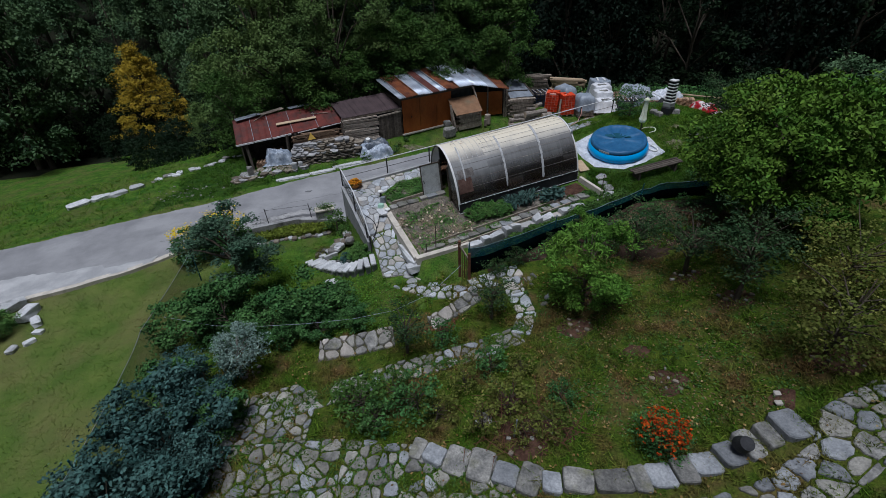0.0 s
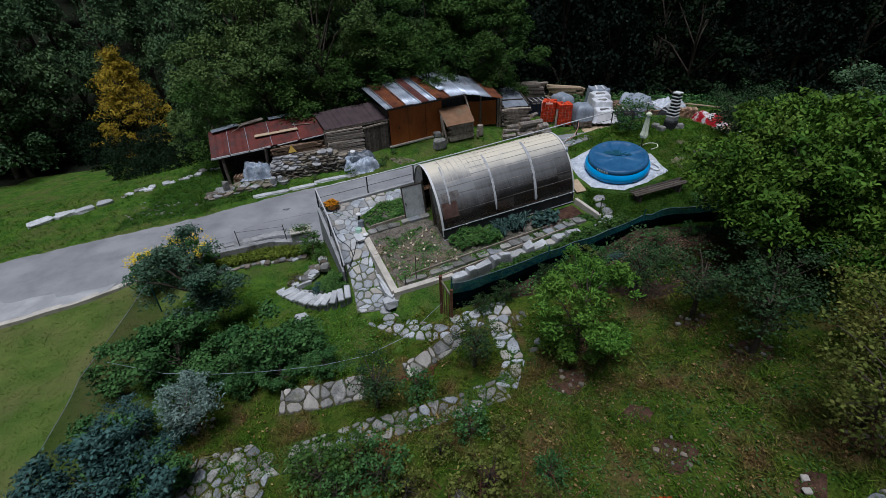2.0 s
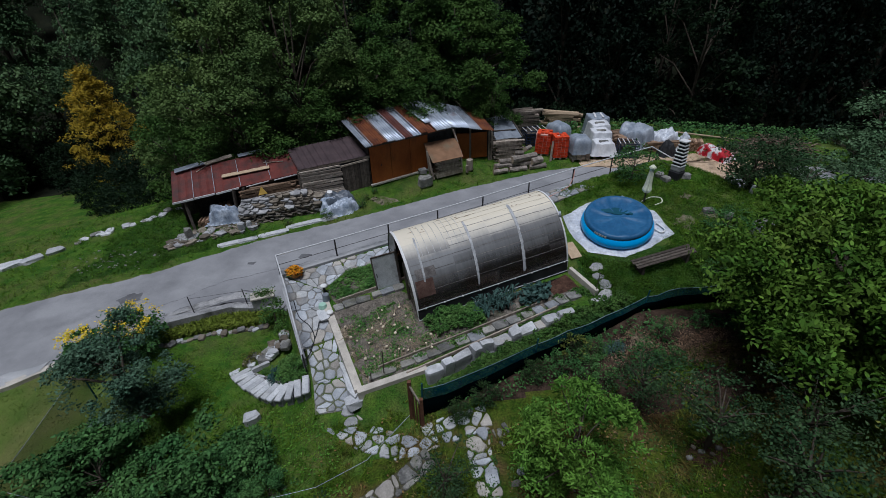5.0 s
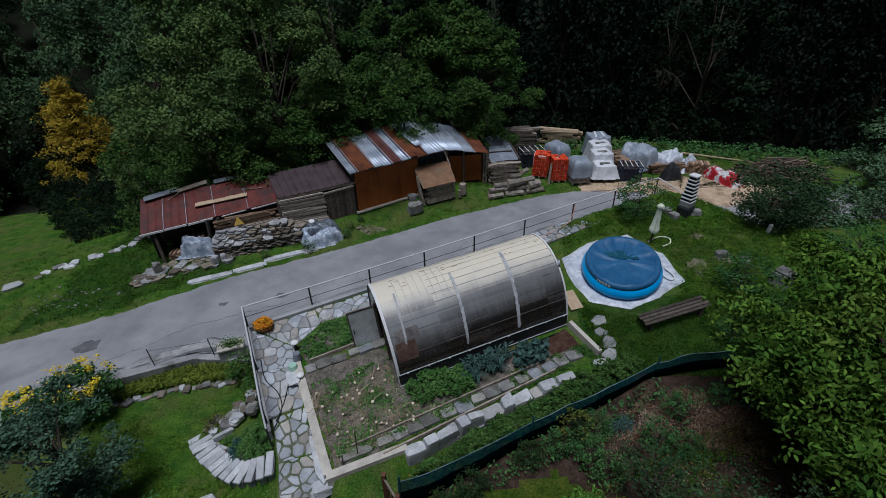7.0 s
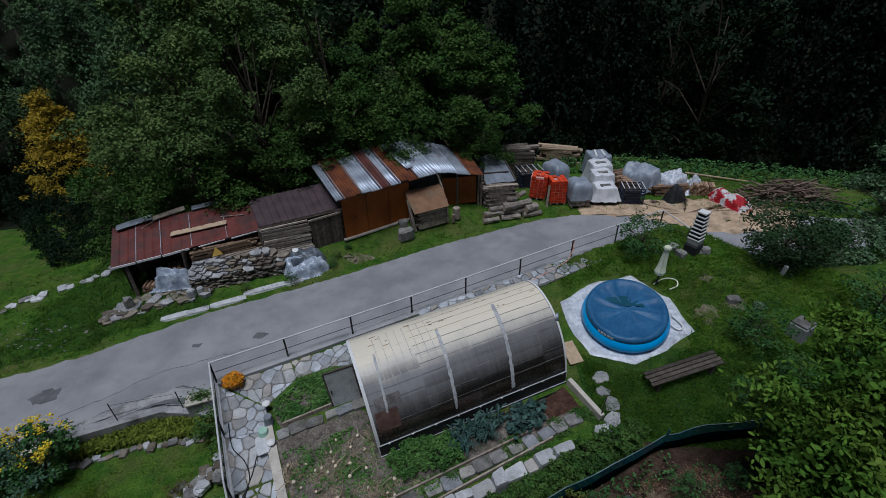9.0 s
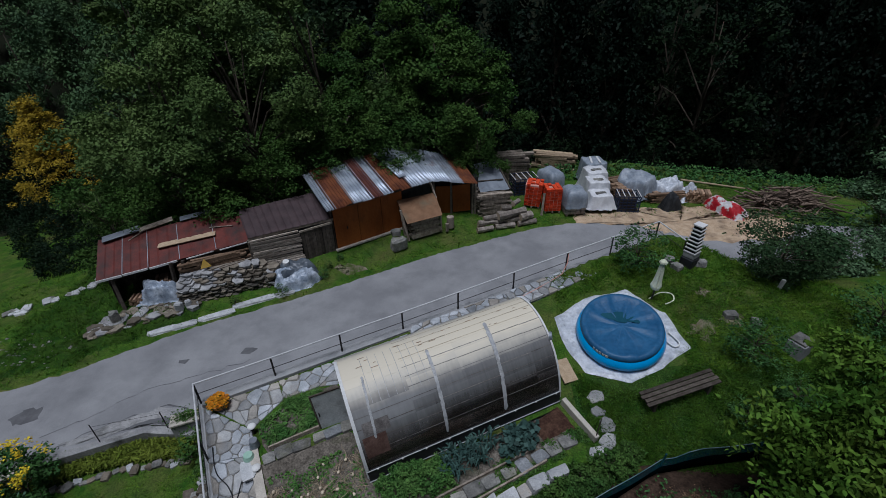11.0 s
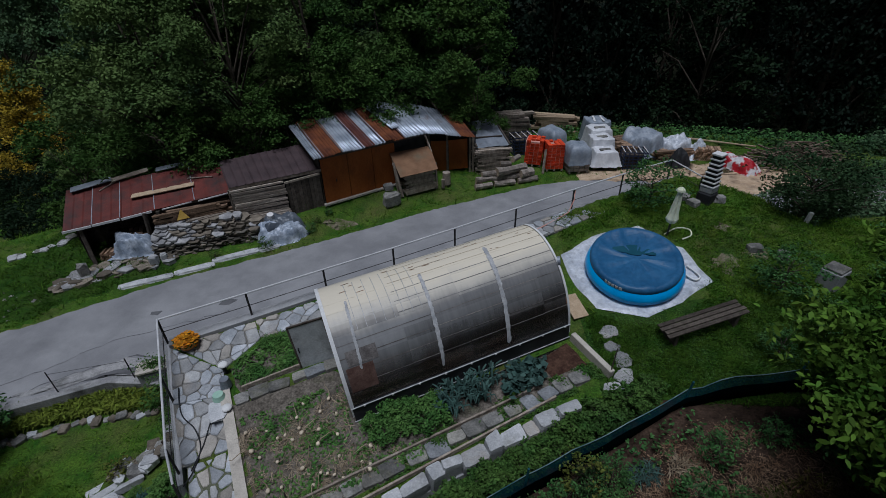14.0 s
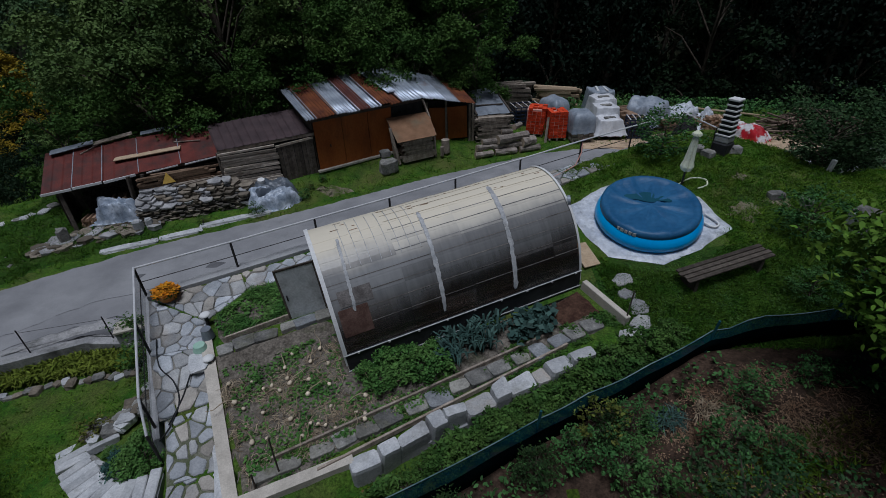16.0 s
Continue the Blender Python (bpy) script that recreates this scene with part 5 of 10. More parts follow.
def slate_wall():
    """A dry stack of flat stones along the front of the woodshed: thin dark courses below, larger pale slabs thrown on top."""
    t = thing("stone_stack", "dry stack of flat grey stones in front of the woodshed", "stones")
    r = rng(41)
    a, b = Vector((-10.1, 28.3, 1.28)), Vector((-6.0, 29.75, 1.3))
    d = (b - a).normalized()
    ang = math.atan2(d.y, d.x)

    def lay(x, back, z, w, dp, h, c, tip=0.0):
        p = a + d * x
        ob = new("stone", SLATES[c][r.randrange(4)])
        ob.parent = t
        ob.matrix_basis = Matrix.Translation((p.x - d.y * back, p.y + d.x * back, p.z + z)) @ Matrix.Rotation(ang + r.uniform(-0.35, 0.35), 4, "Z") @ Matrix.Rotation(tip + r.uniform(-0.06, 0.06), 4, "X") @ Matrix.Rotation(r.uniform(-0.07, 0.07), 4, "Y") @ Matrix.Diagonal((w, dp, h, 1))
    span = (b - a).length
    z = -0.03
    while z < 0.62:
        h = r.uniform(0.05, 0.1)
        x = r.uniform(-0.1, 0.1)
        while x < span:
            w = r.uniform(0.22, 0.6)
            lay(x + w / 2, 0.25 + z * 0.3 + r.uniform(-0.05, 0.05), z, w * 1.1, r.uniform(0.4, 0.6), h, "slate_dark" if r.random() < 0.62 else "drystone")
            x += w * 0.95
        z += h * 0.9
    while z < 1.2:
        h = r.uniform(0.09, 0.16)
        x = r.uniform(0, 0.2) + 0.25 * (z - 0.62)
        while x < span * (1.02 - 0.28 * (z - 0.62)):
            w = r.uniform(0.25, 0.7)
            pale = 0.8 if x < span * 0.42 else 0.3
            lay(x + w / 2, 0.42 + (z - 0.6) * 0.75 + r.uniform(-0.08, 0.08), z, w * 1.1, r.uniform(0.4, 0.65), h, "slate_pale" if r.random() < pale else "drystone", r.uniform(0.05, 0.25))
            x += w * 0.93
        z += h * 0.85
    for k in range(16):
        lay(span + r.uniform(-0.15, 0.35), r.uniform(0.1, 0.5), 0.06 * k * r.uniform(0.7, 1.0), r.uniform(0.3, 0.5), r.uniform(0.3, 0.45), r.uniform(0.08, 0.14), "slate_pale" if k % 3 else "drystone")
    for k in range(9):
        lay(r.uniform(0.5, 1.9), r.uniform(0.8, 1.1), 1.14 + 0.05 * (k % 4), r.uniform(0.5, 0.85), r.uniform(0.35, 0.5), r.uniform(0.06, 0.12), "slate_pale", 0.2)
    return t


slate_wall()
single("foil_cover", mesh_of("foil_cover", *drape(-4.9, 30.25, 1.26, 2.4, 1.5, 0.62, SA + 0.05, 8, shape=0.7, sag=0.25, crumple=0.45, nx=50, ny=36), M["foil"], True), None, "pile under crumpled silver-grey plastic foil", "bundle")
single("dark_tarp", mesh_of("dark_tarp", *drape(-5.0, 30.62, 1.42, 2.35, 1.5, 0.84, SA, 5, shape=0.45, sag=0.3, crumple=0.25), M["tarp_dark"], True), None, "dark grey tarpaulin folded over the foil-covered pile", "tarpaulin")
single("white_bucket", rod((-5.45, 30.65, 2.12), (-5.42, 30.6, 2.36), 0.18, 0.16, 14), M["white_plastic"], "upturned white plastic bucket on the covered pile", "bucket")


def rubble():
    t = thing("rubble", "loose rubble stones in front of the woodshed", "stones")
    r = rng(51)
    for k in range(96):
        x = r.uniform(-13.4, -9.4)
        y = 27.75 + (x + 12) * 0.4 + r.uniform(-0.85, 0.6)
        q = r.uniform(0.14, 0.5)
        ob = new("stone", SLATES["slate_pale" if k % 5 < 2 else "drystone"][k % 4])
        ob.parent = t
        ob.matrix_basis = Matrix.Translation((x, y, ground_z(x, y) - 0.03)) @ Matrix.Rotation(r.uniform(0, 6.28), 4, "Z") @ Matrix.Rotation(r.uniform(-0.3, 0.3), 4, "X") @ Matrix.Diagonal((q * r.uniform(1.1, 1.7), q * 1.2, q * r.uniform(0.22, 0.4), 1))
    for x, y, ln in ((-10.2, 26.75, 1.1), (-9.35, 27.1, 1.0), (-8.1, 27.75, 1.5), (-6.6, 28.75, 1.9), (-5.3, 29.3, 0.9)):
        lay_stone(t, 2, x, y, ground_z(x, y) - 0.04, ln, 0.42, 0.13, 0.43, True, "slab")
    lay_stone(t, 1, -12.6, 27.35, ground_z(-12.6, 27.35), 0.38, 0.3, 0.62, 0.6, False)
    lay_stone(t, 4, -9.95, 28.05, ground_z(-9.95, 28.05), 0.34, 0.28, 0.5, 0.2, True)
    lay_stone(t, 3, -9.6, 28.25, ground_z(-9.6, 28.25), 0.26, 0.22, 0.44, 0.9, True)


rubble()


M["grey_plank"] = make_mat("bleached_plank", (0.27, 0.22, 0.175), (0.47, 0.415, 0.35), 5.0, 0.85, 0.6, 30.0, 0.4, stretch=(1, 1, 3), c3=(0.16, 0.11, 0.075), c3_scale=2.0, c3_cover=0.3, per_object=0.5)


def build_lean_to():
    s = thing("plank_shed", "small grey plank shed with a brown seamed sheet roof", "shed")
    c = [(-7.0, 30.55, 3.8), (-2.95, 32.3, 3.95), (-4.1, 34.5, 4.5), (-8.15, 32.6, 4.3)]
    cuts = [0, 0.25, 0.5, 0.75, 1.0]
    for k in range(4):
        part("roof_sheet", mesh_of("roof_sheet", *ribbed(c, cuts[k], cuts[k + 1] + 0.008, 0, 1, 3, 0.03, 0.01 * (k % 2), 3, "seam", 0.01, k)), M["brown_sheet"], s)
    part("eave_beam", beam(quad_point(c, 0, 0.03) - Vector((0, 0, 0.1)), quad_point(c, 1, 0.03) - Vector((0, 0, 0.1)), 0.1, 0.13), M["old_wood"], s, "grey eave beam")
    r = rng(61)
    a, b = Vector((-6.9, 30.6, 0)), Vector((-4.75, 31.58, 0))
    z = 1.45
    while z < 3.55:
        h = r.uniform(0.1, 0.17)
        part("wall_board", beam(a + Vector((r.uniform(-0.12, 0.02), -0.12 + r.uniform(-0.03, 0.03), z + h / 2)), b + Vector((r.uniform(-0.05, 0.1), -0.12, z + h / 2 + r.uniform(-0.05, 0.05))), 0.09, h * 0.9, bevel=0.014), M["grey_plank"], s)
        z += h
    part("inner_wall", box(4.3, 0.05, 2.4, Matrix.Translation((-4.9, 32.25, 1.5)) @ Matrix.Rotation(0.44, 4, "Z")), M["black_plastic"], s)
    wall_boards(s, (-4.7, 31.55), (-3.2, 32.25), 1.65, 3.6, 9, M["dark_wood"], "door_board", seed=9, z1b=3.75)
    part("door_ledge", beam((-4.75, 31.5, 3.55), (-3.15, 32.2, 3.72), 0.06, 0.1), M["old_wood"], s)
    part("corner_post", beam((-6.95, 30.5, 1.4), (-7.0, 30.55, 3.7), 0.14, 0.14), M["dark_wood"], s)
    wall_boards(s, (-7.0, 31.0), (-8.2, 33.0), 1.4, 3.9, 9, M["dark_wood"], "side_board", seed=10)
    return s


build_lean_to()


def build_orange_shed():
    s = thing("tin_roofed_shed", "shed with rust-orange board doors and a patchwork corrugated roof", "shed")
    c = [(-3.15, 31.55, 4.72), (2.05, 35.15, 4.68), (-0.15, 38.9, 5.5), (-5.1, 34.9, 5.25)]
    mats = ["zinc_old", "rust", "rust", "zinc", "zinc", "rust_dark", "zinc", "rust", "rust", "zinc", "zinc"]
    cuts = [0, 0.07, 0.16, 0.235, 0.32, 0.41, 0.5, 0.6, 0.69, 0.79, 0.88, 1.0]
    r = rng(71)
    for k in range(11):
        lift = 0.03 * (k % 2) + 0.01
        part("roof_sheet", mesh_of("roof_sheet", *ribbed(c, cuts[k] - 0.006, cuts[k + 1] + 0.012, r.uniform(-0.03, 0.015), 1.0 + r.uniform(-0.06, 0.06), 4, 0.034, lift, 3, "wave", 0.012, k), None, True), M[mats[k]], s)
    c2 = [(1.85, 35.3, 4.62), (4.85, 36.1, 3.98), (3.8, 39.2, 4.55), (-0.1, 39.0, 5.45)]
    for k, (u0, u1, mat) in enumerate(((0, 0.24, "zinc"), (0.22, 0.47, "zinc"), (0.45, 0.72, "zinc_old"), (0.7, 1.0, "rust"))):
        part("roof_sheet", mesh_of("roof_sheet", *ribbed(c2, u0, u1, 0.02 * (k % 2), 1, 5, 0.024, 0.012 * (k % 2), 3, "wave", 0.01, k + 20), None, True), M[mat], s)
    a, b = quad_point(c, 0.745, 0.22) + Vector((0, 0, 0.08)), quad_point(c, 0.70, 0.95) + Vector((0, 0, 0.08))
    part("loose_sheet", mesh_of("loose_sheet", *ribbed([a, a + Vector((0.42, 0.28, 0.02)), b + Vector((0.42, 0.28, 0.02)), b], 0, 1, 0, 1, 4, 0.022, 0.03), None, True), M["zinc"], s, "narrow zinc sheet nailed over the others")
    fa, fb = Vector((-3.1, 32.2, 0)), Vector((2.15, 35.75, 0))
    d = (fb - fa).normalized()
    ang = math.atan2(d.y, d.x)
    for u0, u1 in ((0.05, 1.45), (1.47, 2.85), (2.87, 4.2)):
        p = fa + d * (u0 + u1) / 2
        part("door_panel", box(u1 - u0, 0.05, 2.35, Matrix.Translation((p.x, p.y, 2.08)) @ Matrix.Rotation(ang, 4, "Z"), 0.008), M["orange_paint"], s, "stained rust-orange board door")
    p = fa + d * 0.75 - Vector((-d.y, d.x, 0)) * 0.04
    part("latch", box(0.04, 0.03, 0.14, Matrix.Translation((p.x, p.y, 3.1)) @ Matrix.Rotation(ang, 4, "Z")), M["iron"], s)
    p = fa + d * 2.1
    part("door_sill", box(4.3, 0.2, 0.12, Matrix.Translation((p.x, p.y - 0.08, 1.96)) @ Matrix.Rotation(ang, 4, "Z"), 0.02), M["concrete"], s, "pale concrete sill")
    part("lintel", beam(fa + Vector((0, 0, 4.5)), fb + Vector((0, 0, 4.45)), 0.14, 0.14), M["dark_wood"], s)
    p = (fa + fb) / 2 + Vector((-d.y, d.x, 0)) * 0.25
    part("dark_wall", box(6.2, 0.05, 2.7, Matrix.Translation((p.x, p.y, 1.9)) @ Matrix.Rotation(ang, 4, "Z")), M["black_plastic"], s)
    ga, gb = Vector((2.2, 36.35, 0)), Vector((4.75, 36.75, 0))
    for f0, f1, tilt in ((0.0, 0.38, 0.06), (0.45, 0.88, -0.02)):
        q = ga.lerp(gb, (f0 + f1) / 2)
        part("door_panel", box((gb - ga).length * (f1 - f0), 0.05, 1.8, Matrix.Translation((q.x, q.y, 1.95)) @ Matrix.Rotation(0.155, 4, "Z") @ Matrix.Rotation(tilt, 4, "Y")), M["orange_paint"], s, "stained rust-orange board door")
    for q in (ga.lerp(gb, 0.41), ga.lerp(gb, 0.93), gb, ga):
        part("post", beam((q.x, q.y - 0.1, 1.7), (q.x, q.y - 0.1, 4.15 if q.x < 4 else 3.85), 0.12, 0.12), M["old_wood"], s, "grey timber post")
    part("dark_wall", box(2.9, 0.05, 2.3, Matrix.Translation((3.5, 36.95, 1.7)) @ Matrix.Rotation(0.155, 4, "Z")), M["black_plastic"], s)
    part("side_wall", box(0.05, 3.0, 2.6, Matrix.Translation((-4.0, 33.55, 1.9)) @ Matrix.Rotation(0.6, 4, "Z")), M["dark_wood"], s)
    part("strut", beam((2.0, 35.4, 4.5), (2.35, 35.1, 3.6), 0.08, 0.08), M["old_wood"], s)
    return s


M["zinc_old"] = M["old_zinc"]
M["rust_dark"] = make_mat("dark_rusty_sheet", (0.075, 0.03, 0.028), (0.12, 0.045, 0.035), 1.6, 0.65, 0.2, 30.0, 0.25, metal=0.2)
build_orange_shed()


def build_board_rack():
    t = thing("wood_rack", "plank stack under a slanting brown board by orange doors", "rack")
    v = [(0.72, 33.25, 2.92), (2.68, 34.2, 2.95), (2.25, 35.35, 3.85), (0.12, 34.35, 3.85)]
    n = (Vector(v[1]) - Vector(v[0])).cross(Vector(v[3]) - Vector(v[0])).normalized() * 0.035
    w = [Vector(p) + n for p in v]
    part("board", ([*v, *w], [(3, 2, 1, 0), (4, 5, 6, 7), (0, 1, 5, 4), (1, 2, 6, 5), (2, 3, 7, 6), (3, 0, 4, 7)]), M["board"], t, "slanting brown board with a mossy stain")
    part("planks", lengths((1.75, 33.95, 1.75), 0.45, 1.9, 1.1, 0.55, 0.1, 81, 0.06), M["old_wood"], t, "stack of weathered planks", "stuff")
    for a, b in (((0.75, 33.5, 1.7), (0.35, 33.75, 3.55)), ((2.6, 34.5, 1.7), (2.55, 34.6, 3.2)), ((0.5, 33.9, 1.7), (0.3, 34.2, 3.7))):
        part("leg", beam(a, b, 0.1, 0.1), M["old_wood"], t)
    return t


build_board_rack()
blk = thing("stone_block", "large rough stone block beside the plank stack", "stone")
lay_stone(blk, 3, 0.2, 32.95, ground_z(0.2, 32.95) - 0.05, 0.85, 0.6, 0.75, 0.5, name="block")
lay_stone(blk, 5, 0.05, 33.25, ground_z(0.05, 33.2) + 0.6, 0.5, 0.4, 0.35, 0.3, name="block")
single("chopping_block", rod((3.15, 34.95, 1.75), (3.15, 34.95, 2.45), 0.24, 0.22, 14), M["old_wood"], "round grey chopping block beside the plank stack", "block")
single("chopping_block", rod((2.95, 34.55, 1.7), (2.95, 34.55, 2.2), 0.1, 0.1, 10), M["old_wood"], "thin upright log beside the plank stack", "log")


def build_metal_lean():
    t = thing("log_shelter", "low shelter of dull sheet metal over a wood stack", "shelter")
    c = [(4.95, 36.75, 3.15), (7.0, 37.15, 3.15), (6.35, 40.6, 3.75), (4.4, 39.6, 3.75)]
    for k, (u0, u1) in enumerate(((0, 0.36), (0.34, 0.7), (0.68, 1))):
        part("roof_sheet", mesh_of("roof_sheet", *ribbed(c, u0, u1, 0, 1, 1, 0.02, 0.02 * (k % 2), 3, "seam", 0.02, k)), M["old_zinc"], t)
    for u in (0.02, 0.98):
        part("batten", beam(quad_point(c, u, 0) + Vector((0, 0, 0.06)), quad_point(c, u, 1) + Vector((0, 0, 0.06)), 0.09, 0.06), M["dark_wood"], t)
    part("batten", beam(quad_point(c, 0.1, 0.35) + Vector((0, 0, 0.06)), quad_point(c, 0.9, 0.3) + Vector((0, 0, 0.06)), 0.09, 0.06), M["dark_wood"], t)
    for x, y in ((4.9, 36.9), (6.95, 37.3), (4.5, 39.4)):
        part("post", beam((x, y, 1.4), (x, y, 3.1), 0.1, 0.1), M["dark_wood"], t)
    return t


build_metal_lean()
single("timber_stack", lengths((5.95, 36.5, 1.55), 0.2, 2.1, 1.5, 1.0, 0.11, 91, 0.15), M["old_wood"], "weathered boards and slabs stacked under the metal shelter", "timber", kind="stuff")
LOGS = [log_mesh(1.0, 0.5, 400 + k) for k in range(4)]


def log_pile():
    t = thing("log_pile", "pile of cut grey-barked logs on the verge", "logs")
    spots = [(5.25, 34.95, 0, 0.95, 0.15, 0.3), (6.5, 35.35, 0, 1.15, 0.15, 0.22), (7.9, 35.75, 0, 1.15, 0.15, 0.3), (5.0, 35.3, 0, 0.5, 0.17, 1.4), (5.3, 35.2, 0.29, 0.9, 0.15, 0.3), (6.25, 35.5, 0.27, 0.95, 0.15, 0.3), (7.05, 35.7, 0.25, 0.9, 0.16, 0.3),
             (5.6, 35.35, 0.55, 0.85, 0.14, 0.3), (6.9, 35.65, 0.62, 1.75, 0.2, 0.42), (7.8, 35.85, 0.3, 0.8, 0.22, 0.5), (6.4, 35.8, 0.62, 0.7, 0.13, 0.2), (6.6, 35.95, 0.9, 0.6, 0.12, 0.1), (7.2, 36.2, 1.1, 0.55, 0.14, 0.8)]
    for k, (x, y, z, ln, rad, a) in enumerate(spots):
        ob = new("log", LOGS[k % 4])
        ob.parent = t
        ob.matrix_basis = Matrix.Translation((x, y, ground_z(x, y) + z)) @ Matrix.Rotation(a, 4, "Z") @ Matrix.Diagonal((ln * 1.08, rad * 2.35, rad * 2.35, 1))
    return t


log_pile()


# ---- building materials beside the lane ----
def pallet_base(parent, cx, cy, z, w, d, ang):
    for k in range(5):
        part("slat", box(w, d / 7, 0.025, Matrix.Translation((cx, cy, z + 0.1)) @ Matrix.Rotation(ang, 4, "Z") @ Matrix.Translation((0, -d / 2 + d * (k + 0.5) / 5, 0))), M["old_wood"], parent)
    for k in (-1, 0, 1):
        part("bearer", box(0.1, d, 0.1, Matrix.Translation((cx, cy, z)) @ Matrix.Rotation(ang, 4, "Z") @ Matrix.Translation((k * w * 0.43, 0, 0))), M["old_wood"], parent)


def hollow_brick(w, d, h):
    """A red clay block with ribbed faces."""
    bm = box(w * 0.96, d * 0.96, h * 0.95, bevel=0.008)
    for k in range(3):
        box(w * 0.94, 0.012, h * 0.12, Matrix.Translation((0, -d * 0.48 - 0.004, h * (0.14 + 0.3 * k))), bm=bm)
    me = bpy.data.meshes.new("brick")
    bm.to_mesh(me)
    bm.free()
    me.materials.append(M["brick_red"])
    return me


M["pink_foil"] = make_mat("pinkish_foil", (0.5, 0.25, 0.2), (0.62, 0.36, 0.3), 4.0, 0.5, 0.2, 20.0, 0.2)
BRICK = hollow_brick(0.245, 0.245, 0.185)


def brick_pallet(cx, cy, ang, nx, ny, nz, label, lean=0.0):
    z = ground_z(cx, cy)
    t = thing("brick_pallet", label, "bricks", None, "pallets of bricks")
    pallet_base(t, cx, cy, z, nx * 0.26, ny * 0.26, ang)
    m = Matrix.Translation((cx, cy, z + 0.13)) @ Matrix.Rotation(ang, 4, "Z")
    r = rng(int(cx * 10))
    part("wrapping", box(nx * 0.257 - 0.05, ny * 0.257 - 0.05, nz * 0.192 - 0.12, m), M["pink_foil"], t, "pinkish foil between the bricks")
    for k in range(nz):
        for i in range(nx):
            for j in range(ny):
                if 0 < i < nx - 1 and 0 < j < ny - 1 and k < nz - 1:
                    continue
                if k == nz - 1 and r.random() < 0.25:
                    continue
                ob = new("brick", BRICK)
                ob.parent = t
                ob.matrix_basis = m @ Matrix.Translation(((i - (nx - 1) / 2) * 0.257 + lean * k * 0.03 + r.uniform(-0.01, 0.01), (j - (ny - 1) / 2) * 0.257 + r.uniform(-0.01, 0.01), k * 0.192)) @ Matrix.Rotation(r.uniform(-0.05, 0.05), 4, "Z")
    return t


brick_pallet(9.7, 37.45, 0.06, 4, 4, 8, "pallet of bright red hollow bricks, partly unstacked")
brick_pallet(8.62, 38.05, -0.3, 4, 4, 8, "pallet of bright red hollow bricks behind another", 0.4)
single("leaning_board", beam((9.0, 36.75, 1.45), (9.12, 37.05, 2.85), 0.14, 0.05), M["old_wood"], "dark board leaning against the bricks", "board")


M["grey_block"] = make_mat("grey_clay_block", (0.26, 0.24, 0.23), (0.38, 0.35, 0.33), 4.0, 0.85, 0.3, 25.0, 0.3, per_object=0.3)


def wrapped_pallet(cx, cy, w, d, h, ang, mat, label, slab=True, seed=1, rings=SQUARE, bare=0.0, flare=0.0):
    """A load on a pallet under a foil cover; bare: how high the blocks show beneath the hem."""
    z = ground_z(cx, cy)
    t = thing("wrapped_pallet", label, "pallet", None, "wrapped pallets")
    pallet_base(t, cx, cy, z, w, d, ang)
    m = Matrix.Translation((cx, cy, z)) @ Matrix.Rotation(ang, 4, "Z")
    if bare:
        n = max(2, round(w / 0.3))
        for k in range(int(bare / 0.2) + 1):
            for i in range(n):
                part("block", box(w / n - 0.025, d * 0.96, 0.18, m @ Matrix.Translation(((i + 0.5) * w / n - w / 2, 0, 0.13 + 0.2 * k)), 0.01), M["grey_block"], t)
    part("cover", mesh_of("cover", *hood(cx, cy, z + 0.1 + bare, w * 1.04, d * 1.12, h - bare, ang, seed, rings, flare), mat, True), None, t)
    if slab:
        part("weight", box(w * 0.44, 0.26, 0.1, m @ Matrix.Translation((0, -0.1, h + 0.08)) @ Matrix.Rotation(0.08, 4, "Z"), 0.015), M["fieldstone"], t, "grey slab that weighs the cover down")
    return t


wrapped_pallet(11.05, 37.25, 1.3, 1.35, 1.6, 0.1, M["tarp_grey"], "pallet of grey blocks under a rounded grey plastic hood", False, 3, ROUND, 0.45)
wrapped_pallet(10.2, 40.3, 1.2, 1.6, 1.45, 0.5, M["tarp_grey"], "pallet under a grey tarpaulin at the back", False, 4, ROUND)
wrapped_pallet(12.85, 37.65, 1.5, 1.25, 0.95, 0.03, M["tarp_white"], "low pallet wrapped in flared white foil under a slab", True, 5, SQUARE, 0.12, 0.18)
wrapped_pallet(12.95, 38.85, 1.5, 1.25, 1.25, 0.05, M["tarp_white"], "pallet wrapped in white foil weighed down with a slab", True, 6, SQUARE, 0, 0.1)
wrapped_pallet(13.15, 40.1, 1.55, 1.35, 1.42, 0.07, M["tarp_white"], "pallet wrapped in white foil weighed down with a slab", True, 7, SQUARE, 0, 0.1)
wrapped_pallet(13.45, 41.55, 1.6, 1.5, 1.5, 0.1, M["tarp_grey"], "tall pallet wrapped in grey foil with two pale boards on it", False, 8)
for dx in (-0.3, 0.3):
    single("cover_board", beam((13.42 + dx, 40.95, ground_z(13.45, 41.5) + 1.66), (13.55 + dx * 0.8, 42.15, ground_z(13.45, 41.5) + 1.66), 0.13, 0.04), M["white_trim"], "pale board lying on the grey foil cover", "board")


